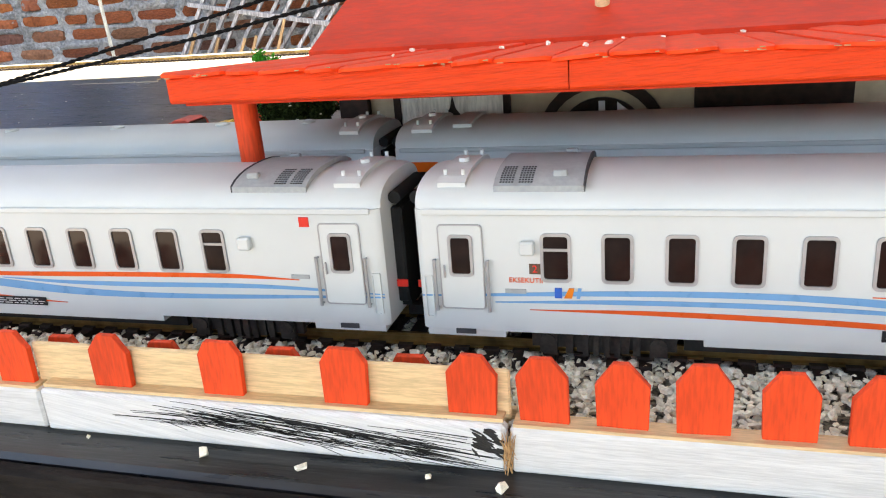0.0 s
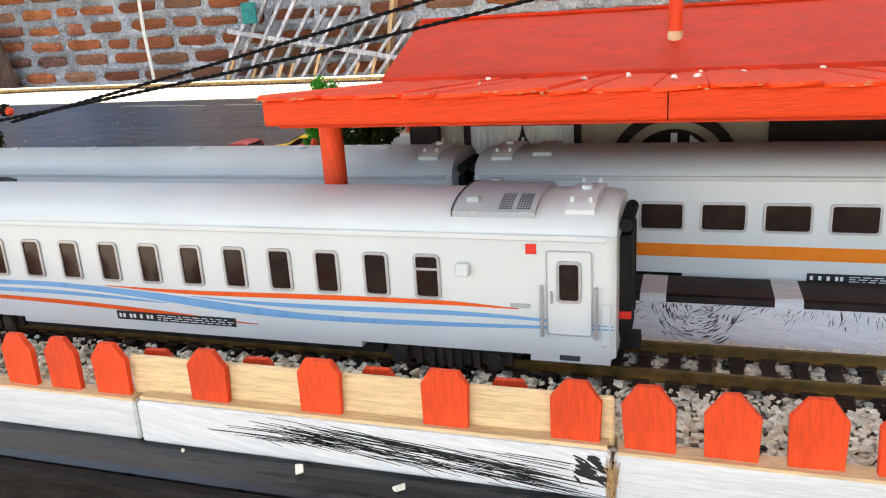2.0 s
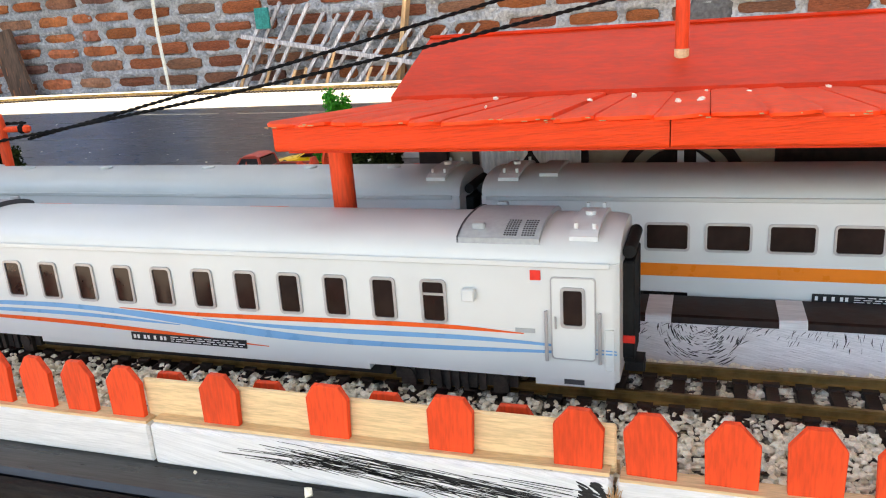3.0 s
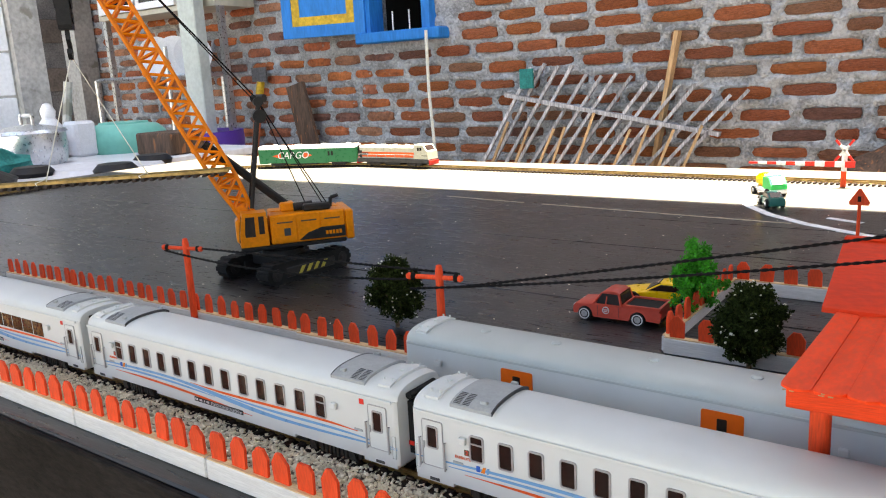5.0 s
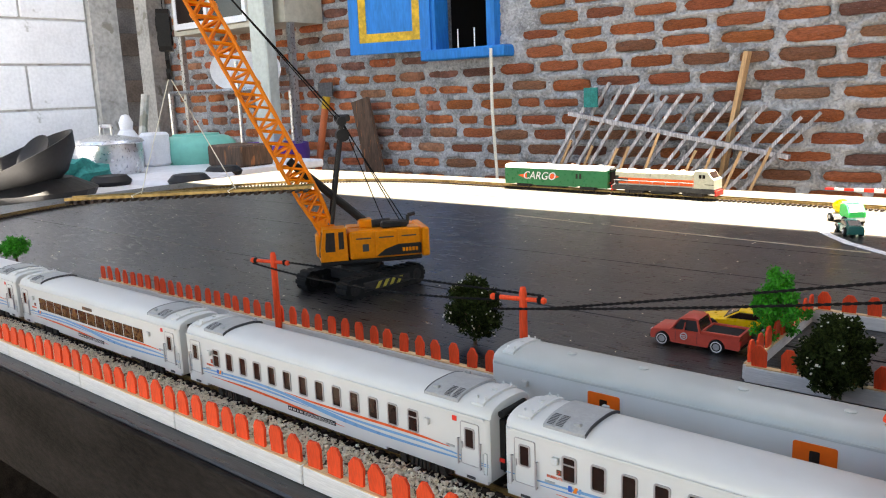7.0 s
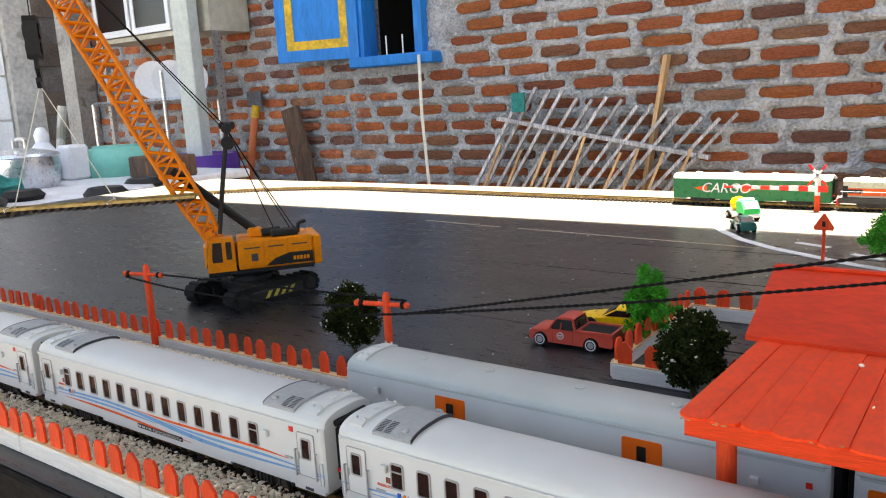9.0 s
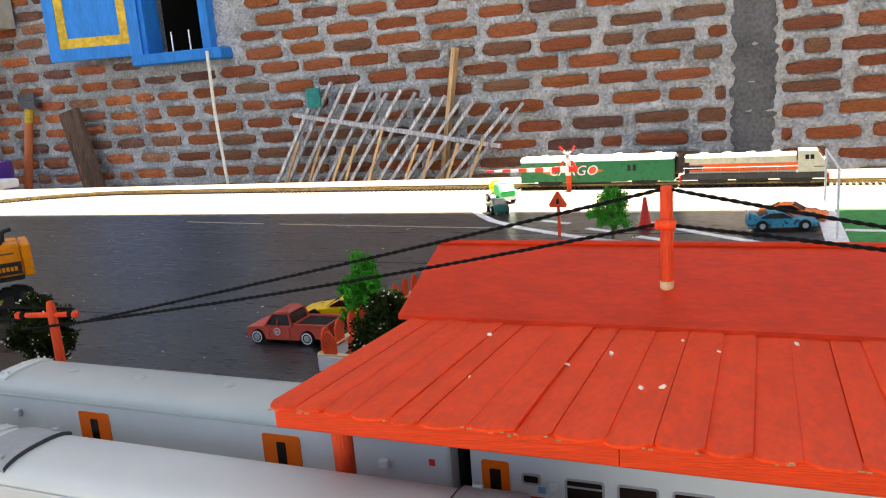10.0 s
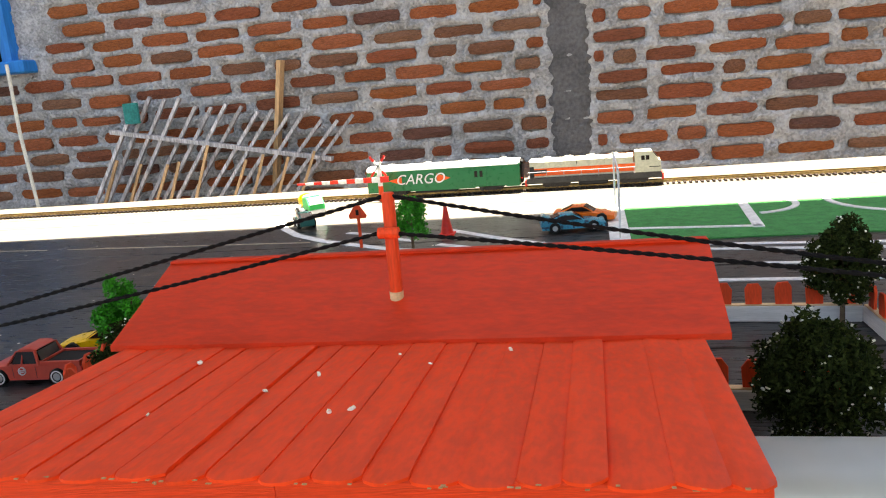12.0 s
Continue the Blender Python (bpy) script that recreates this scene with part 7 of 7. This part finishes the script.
# ---- the far side of the yard ----
def build_yard_things():
    rng = random.Random(14)
    y = 2.66
    # lattice panel of weathered slats leaning on the wall
    f = thing("trellis", "weathered grey wooden slat trellis leaning on the brick wall", "trellis")
    n = 15
    for k in range(n):
        u = k / (n - 1)
        x0, z0 = -1.76 + 0.78 * u, -0.42
        x1, z1 = -1.43 + 0.88 * u, 0.20 - 0.15 * u + rng.uniform(-0.02, 0.02)
        d = Vector((x1 - x0, 0.10, z1 - z0))
        bm = boxes((-0.014, 0.014, -0.006, 0.006, 0, d.length))
        bmesh.ops.transform(bm, matrix=Matrix.Translation((x0, y - 0.06, z0)) @ d.to_track_quat("Z", "Y").to_matrix().to_4x4(), verts=bm.verts[:])
        part("slat", bm, OLD_SLAT, f, "weathered grey slat")
    for a, b in (((-1.54, y + 0.012, 0.075), (-0.64, y + 0.012, -0.09)), ((-1.62, y - 0.03, -0.30), (-0.75, y - 0.03, -0.33))):
        d = Vector(b) - Vector(a)
        bm = boxes((-0.016, 0.016, -0.008, 0.008, 0, d.length))
        bmesh.ops.transform(bm, matrix=Matrix.Translation(a) @ d.to_track_quat("Z", "Y").to_matrix().to_4x4(), verts=bm.verts[:])
        part("cross_slat", bm, OLD_SLAT, f, "grey cross slat")
    part("cloth_scrap", boxes((-1.455, -1.395, y - 0.02, y - 0.008, 0.10, 0.18)), CLOTH_TEAL, f, "dark teal rag")
    for k in range(9):
        x = -1.62 + 0.105 * k + rng.uniform(-0.02, 0.02)
        zt = rng.uniform(-0.06, 0.04) - 0.01 * k
        d = Vector((0.16 + rng.uniform(-0.03, 0.03), 0.05, zt + 0.45))
        bm = boxes((-0.008, 0.008, -0.005, 0.005, 0, d.length))
        bmesh.ops.transform(bm, matrix=Matrix.Translation((x - 0.05, y - 0.10, -0.45)) @ d.to_track_quat("Z", "Y").to_matrix().to_4x4(), verts=bm.verts[:])
        tagged(part("wood_strip", bm, NEW_SLAT), "thin fresh wooden strip leaning on the trellis", "wood strip", "wood strips")
    d = Vector((0.13, 0.0, 0.75))
    bm = boxes((-0.022, 0.022, -0.008, 0.008, 0, d.length))
    bmesh.ops.transform(bm, matrix=Matrix.Translation((-0.945, 2.715, -0.46)) @ d.to_track_quat("Z", "Y").to_matrix().to_4x4(), verts=bm.verts[:])
    tagged(part("plank", bm, NEW_SLAT), "pale wooden plank leaning on the brick wall", "plank")
    d = Vector((0.145, 0.05, 0.62))
    bm = rounded(-0.062, 0.062, -0.012, 0.012, 0, d.length, 0.003)
    bmesh.ops.transform(bm, matrix=Matrix.Translation((-2.645, 2.655, -0.46)) @ Matrix.Rotation(radians(-13), 4, "Y"), verts=bm.verts[:])
    tagged(part("plank", bm, DARK_BOARD), "dark stained board leaning on the brick wall", "plank")
    s = thing("spade", "garden spade with orange handle standing against the wall", "spade")
    part("shaft", tubes(((-3.22, 2.66, -0.45), (-3.115, 2.70, 0.12), 0.020), n=10), ORANGE_PLASTIC, s, "orange shaft")
    part("socket", tubes(((-3.115, 2.70, 0.12), (-3.100, 2.705, 0.185), 0.022), n=10), YELLOW_PAINT, s, "yellow socket")
    part("blade", boxes((-3.15, -3.04, 2.69, 2.70, 0.185, 0.26)), CEMENT, s, "grey steel blade")
    cord([(-1.925, 2.64, 0.37), (-1.922, 2.635, 0.1), (-1.90, 2.63, -0.2), (-1.89, 2.63, -0.6)], 0.007, FLECK, "cord", "white cord hanging from the window sill", "cord")
    post = thing("steel_post", "pale green steel post beside the dish rack", "post", kind="structure")
    part("tube", rounded(-3.275, -3.145, 2.35, 2.42, -0.8, 2.2, 0.006), STEEL_PALE, post)
    cb = thing("wall_cabinet", "pale aluminium dish cabinet with dark glass doors", "cabinet", m=pose(0, 2.62, 0))
    part("carcass", boxes((-4.15, -3.11, -0.16, 0.10, 0.575, 0.60), (-4.15, -4.12, -0.16, 0.10, 0.60, 1.2), (-3.14, -3.11, -0.16, 0.10, 0.60, 1.2), (-4.12, -3.14, 0.08, 0.10, 0.60, 1.2), (-3.42, -3.14, -0.16, -0.14, 0.60, 1.2)), CABINET, cb)
    for x in (-4.12, -3.76):
        d = part("door", boxes((x, x + 0.34, -0.175, -0.16, 0.605, 0.64), (x, x + 0.03, -0.175, -0.16, 0.64, 1.2), (x + 0.31, x + 0.34, -0.175, -0.16, 0.64, 1.2)), WHITE_PLASTIC, cb, "white door frame")
        part("pane", boxes((x + 0.03, x + 0.31, -0.170, -0.165, 0.64, 1.2)), PANE, d)
    for x in (-3.13, -4.15):
        part("leg", boxes((x, x + 0.03, -0.14, -0.11, -0.8, 0.575)), STEEL, cb, "thin metal leg")
    part("hanging_plug", rounded(-3.27, -3.21, -0.20, -0.165, 0.62, 0.72, 0.01), WHITE_PLASTIC, cb, "white plug hanging on the door")
    rk = thing("dish_rack", "metal dish rack with stacked plates", "dish rack")
    part("rack_frame", tubes(((-4.25, 2.45, 0.24), (-3.35, 2.45, 0.24), 0.012), ((-4.25, 2.45, 0.24), (-4.25, 2.45, -0.8), 0.014), ((-3.55, 2.45, 0.40), (-3.55, 2.45, -0.3), 0.012), ((-4.25, 2.70, 0.24), (-3.35, 2.70, 0.24), 0.012), ((-3.35, 2.45, 0.24), (-3.35, 2.70, 0.24), 0.012), ((-3.40, 2.7, 0.24), (-3.40, 2.70, -0.8), 0.014)), STEEL, rk)
    for k in range(3):
        bm = lathe([(0.05, 0), (0.10, 0.012), (0.105, 0.020), (0.05, 0.008)], 26, m=pose(-3.66 + 0.09 * k, 2.48 + 0.05 * k, 0.352, 90, 0, 40))
        tagged(part("plate", bm, WHITE_PLASTIC, smooth=True), "white enamel plate standing in the rack", "plate", "plates in the rack")
    tagged(part("basin", lathe([(0.17, -0.42), (0.22, -0.25), (0.235, -0.10), (0.23, -0.05), (0.21, -0.06)], 28, (-3.22, 2.35, 0.0)), PURPLE, smooth=True), "purple plastic basin behind the post", "basin")
    # outdoor kitchen counter
    k = thing("counter", "low white-topped kitchen counter beyond the board", "counter")
    part("top", rounded(-3.3, -1.60, 0.25, 1.12, -0.075, -0.045, 0.006), STOVE_WHITE, k, "white top")
    part("edge", boxes((-1.599, -1.585, 0.25, 1.12, -0.10, -0.045)), TABLE_SIDE, k, "dark worn edge")
    for x in (-3.2, -1.8):
        part("support", boxes((x, x + 0.1, 0.3, 1.1, -0.8, -0.076)), TABLE_SIDE, k)
    k = thing("counter", "white-topped back counter carrying pots", "counter")
    part("top", rounded(-3.3, -2.05, 1.13, 1.72, -0.075, -0.045, 0.006), STOVE_WHITE, k, "white top")
    for x in (-3.2, -2.3):
        part("support", boxes((x, x + 0.1, 1.2, 1.6, -0.8, -0.076)), TABLE_SIDE, k)
    tagged(part("wood_block", rounded(-2.27, -2.07, 1.36, 1.50, -0.045, 0.03, 0.006), DARK_BOARD), "dark wooden block on the counter", "block")
    tagged(part("pot_lid", lathe([(0.16, 0), (0.15, 0.012), (0.03, 0.018), (0.0, 0.02)], 26, (-1.95, 1.05, -0.045)), STOVE_WHITE, smooth=True), "flat white lid on the counter", "lid")
    for x, yy in ((-1.80, 0.98), (-2.02, 0.86), (-1.92, 1.18)):
        tagged(part("burner", lathe([(0.055, 0), (0.060, 0.012), (0.045, 0.028), (0.02, 0.030), (0.0, 0.024)], 18, (x, yy, -0.045)), WOK_BLACK, smooth=True), "black iron gas burner ring", "burner", "burners on the counter")
    b = thing("teal_tub", "teal plastic tub upside down on the counter", "tub", m=pose(-2.50, 1.47, -0.045) @ Matrix.Diagonal((0.72, 0.72, 0.66, 1)))
    part("bowl", lathe([(0.205, 0.0), (0.215, 0.05), (0.205, 0.11), (0.17, 0.145), (0.125, 0.155), (0.12, 0.165), (0.0, 0.163)], 36), TEAL, b, smooth=True)
    p = thing("cooking_pot", "dented aluminium cooking pot with a lid", "pot", m=pose(-2.40, 1.06, -0.045) @ Matrix.Diagonal((0.75, 0.75, 0.8, 1)))
    part("body", lathe([(0.135, 0.0), (0.145, 0.02), (0.148, 0.125), (0.155, 0.13)], 32), STEEL, p, "aluminium body", smooth=True)
    part("lid", lathe([(0.158, 0.13), (0.15, 0.142), (0.06, 0.16), (0.02, 0.165), (0.0, 0.165)], 32), STEEL, p, "aluminium lid", smooth=True)
    part("handle", tubes(((-0.05, 0, 0.16), (-0.05, 0, 0.20), 0.008), ((-0.05, 0, 0.20), (0.05, 0, 0.20), 0.008), ((0.05, 0, 0.20), (0.05, 0, 0.16), 0.008)), STEEL, p, "metal handle")
    part("side_handle", tubes(((-0.17, 0.03, 0.10), (-0.14, 0.03, 0.10), 0.009)), STEEL, p, "metal handle")
    tagged(part("pitcher", lathe([(0.05, 0.0), (0.062, 0.05), (0.05, 0.10), (0.022, 0.14), (0.026, 0.165), (0.014, 0.19), (0.0, 0.195)], 20, (-2.56, 1.22, -0.045)), WHITE_PLASTIC, smooth=True), "white plastic jug on the counter", "jug")
    tagged(part("canister", rounded(-2.54, -2.45, 1.25, 1.33, -0.045, 0.08, 0.01), WHITE_PLASTIC), "white plastic box on the counter", "box")
    tagged(part("stick", tubes(((-2.70, 1.34, -0.045), (-2.68, 1.38, 0.22), 0.016), n=9), CEMENT_PALE), "grey wooden pestle standing on the counter", "pestle")
    w = thing("wok", "black iron wok tilted on the stove", "wok", m=pose(-1.93, 0.60, 0.015, 20, -14, 20) @ Matrix.Diagonal((0.8, 0.8, 0.8, 1)))
    part("bowl", lathe([(0.05, -0.06), (0.11, -0.035), (0.165, 0.02), (0.185, 0.07), (0.178, 0.07), (0.155, 0.025), (0.10, -0.025), (0.04, -0.045)], 36), WOK_BLACK, w, smooth=True)
    part("ladle", lathe([(0.02, 0), (0.06, 0.006), (0.068, 0.016), (0.06, 0.012), (0.0, 0.004)], 20, m=pose(0.05, 0.02, 0.05, 30, 0, 0)), WOK_BLACK, w, "black perforated ladle", smooth=True)
    tagged(part("burner_stand", lathe([(0.15, 0), (0.16, 0.02), (0.10, 0.05), (0.08, 0.05)], 24, (-1.93, 0.60, -0.045)), WOK_BLACK), "black iron stove stand under the wok", "stove")
    # crumpled cloth
    bm = bmesh.new()
    bmesh.ops.create_icosphere(bm, subdivisions=3, radius=0.10)
    for v in bm.verts:
        v.co *= 1 + 0.5 * noise.noise(v.co * 18)
        v.co.z = max(v.co.z * 0.55, -0.02)
    bmesh.ops.translate(bm, vec=(-2.20, 0.84, -0.025), verts=bm.verts[:])
    tagged(part("cloth", bm, CLOTH_TEAL, smooth=True), "crumpled teal cloth on the counter", "cloth")
    for k, (x, yy) in enumerate(((-0.06, 2.62), (0.10, 2.60))):
        bm = bmesh.new()
        bmesh.ops.create_icosphere(bm, subdivisions=3, radius=0.16 - 0.03 * k)
        for v in bm.verts:
            v.co *= 1 + 0.35 * noise.noise(v.co * 9 + Vector((k, 0, 0)))
            v.co.z *= 0.9
        bmesh.ops.translate(bm, vec=(x, yy, -0.27), verts=bm.verts[:])
        tagged(part("sack", bm, DARK_BOARD, smooth=True), "dark brown crumpled sack at the wall foot", "sack")
    rng = np.random.default_rng(9)
    pts = np.stack([rng.uniform(-1.3, 0.4, 380), rng.uniform(0.1, 0.74, 380), np.full(380, 0.0002)], -1)
    keep = [p for p in pts if not (0.02 < p[0] < 0.5 and p[1] < 0.37)]
    tagged(scatter_mesh("crumbs", keep, 0.0006, STONE, 5, 0.5), "scattered pale crumbs on the black board", "crumbs", kind="stuff")
    rub = rng.uniform((-1.3, -0.5, -0.8), (0.1, -0.08, -0.76), (260, 3))
    tagged(scatter_mesh("rubble", rub, 0.022, GROUND, 6), "brown rubble on the earth below the board", "rubble", kind="stuff")


# ---- build ----
build_ground()
build_window()
build_left_wall()
build_table()
build_markings()
build_platform()
build_station()
build_fences()
second_train()
near_b = white_coach("white executive coach with blue and orange sweeping lines")
near_c = copy_thing(near_b, pose(0, 0, 0))
near_d = copy_thing(near_b, pose(0, 0, 0))
near_a = white_coach("white dining coach with a long brown window band", dining=True)
van = cargo_van()
loco = locomotive()
build_trees()
build_cars()
crane()
build_poles()
build_signs()
build_yard_things()

build_tracks()
build_wall()


def far_pose(s, back):
    """A pose on the far line, s metres along it, for a vehicle whose two pivots lie back metres apart."""
    P = [Vector((*p, 0)) for p in FAR_LINE]

    def at(d):
        for a, b in zip(P, P[1:]):
            n = (b - a).length
            if d <= n or b is P[-1]:
                return a + (b - a) * (d / n)
            d -= n

    a, b = at(s), at(s + back)
    return Matrix.Translation((a.x, a.y, -0.0034)) @ Matrix.Rotation(math.atan2(b.y - a.y, b.x - a.x), 4, "Z")


def motions():
    """The near train rolls in and stops; the far goods train runs to the right and brakes."""
    slide = [(0.0, 0.2135), (0.25, 0.1825), (0.5, 0.1510), (0.75, 0.1206), (1.0, 0.0900), (1.25, 0.0585), (1.5, 0.0270), (1.7, 0.0075), (1.9, 0.0005), (2.0, 0.0), (2.7, 0.0), (12.0, 0.0)]
    for coach, x in ((near_a, -0.4845), (near_b, -0.2385), (near_c, 0.0075), (near_d, -0.7305)):
        walk(coach, [(t, pose(x + dx, 0, 0)) for t, dx in slide])
    # where the van's tail stands, measured along x on the straight
    straight = sum((Vector(b) - Vector(a)).length for a, b in zip(FAR_LINE[:41], FAR_LINE[1:42]))
    runs = [(0.0, -2.18), (1.0, -1.98), (2.0, -1.77), (3.0, -1.555), (4.0, -1.33), (4.5, -1.232), (5.0, -1.115), (5.5, -1.00), (6.0, -0.90), (6.5, -0.797), (7.0, -0.677), (7.6, -0.52), (8.3, -0.337), (8.5, -0.285),
            (9.0, -0.180), (9.5, -0.106), (10.0, -0.049), (10.5, -0.013), (11.0, 0.0), (11.5, 0.004), (12.0, 0.004)]
    for car, ahead, back in ((van, 0.003, 0.2225), (loco, 0.2330, 0.184)):
        walk(car, [(t, far_pose(max(straight + 0.70 + x + ahead, 0.001 + ahead), back)) for t, x in runs])


motions()
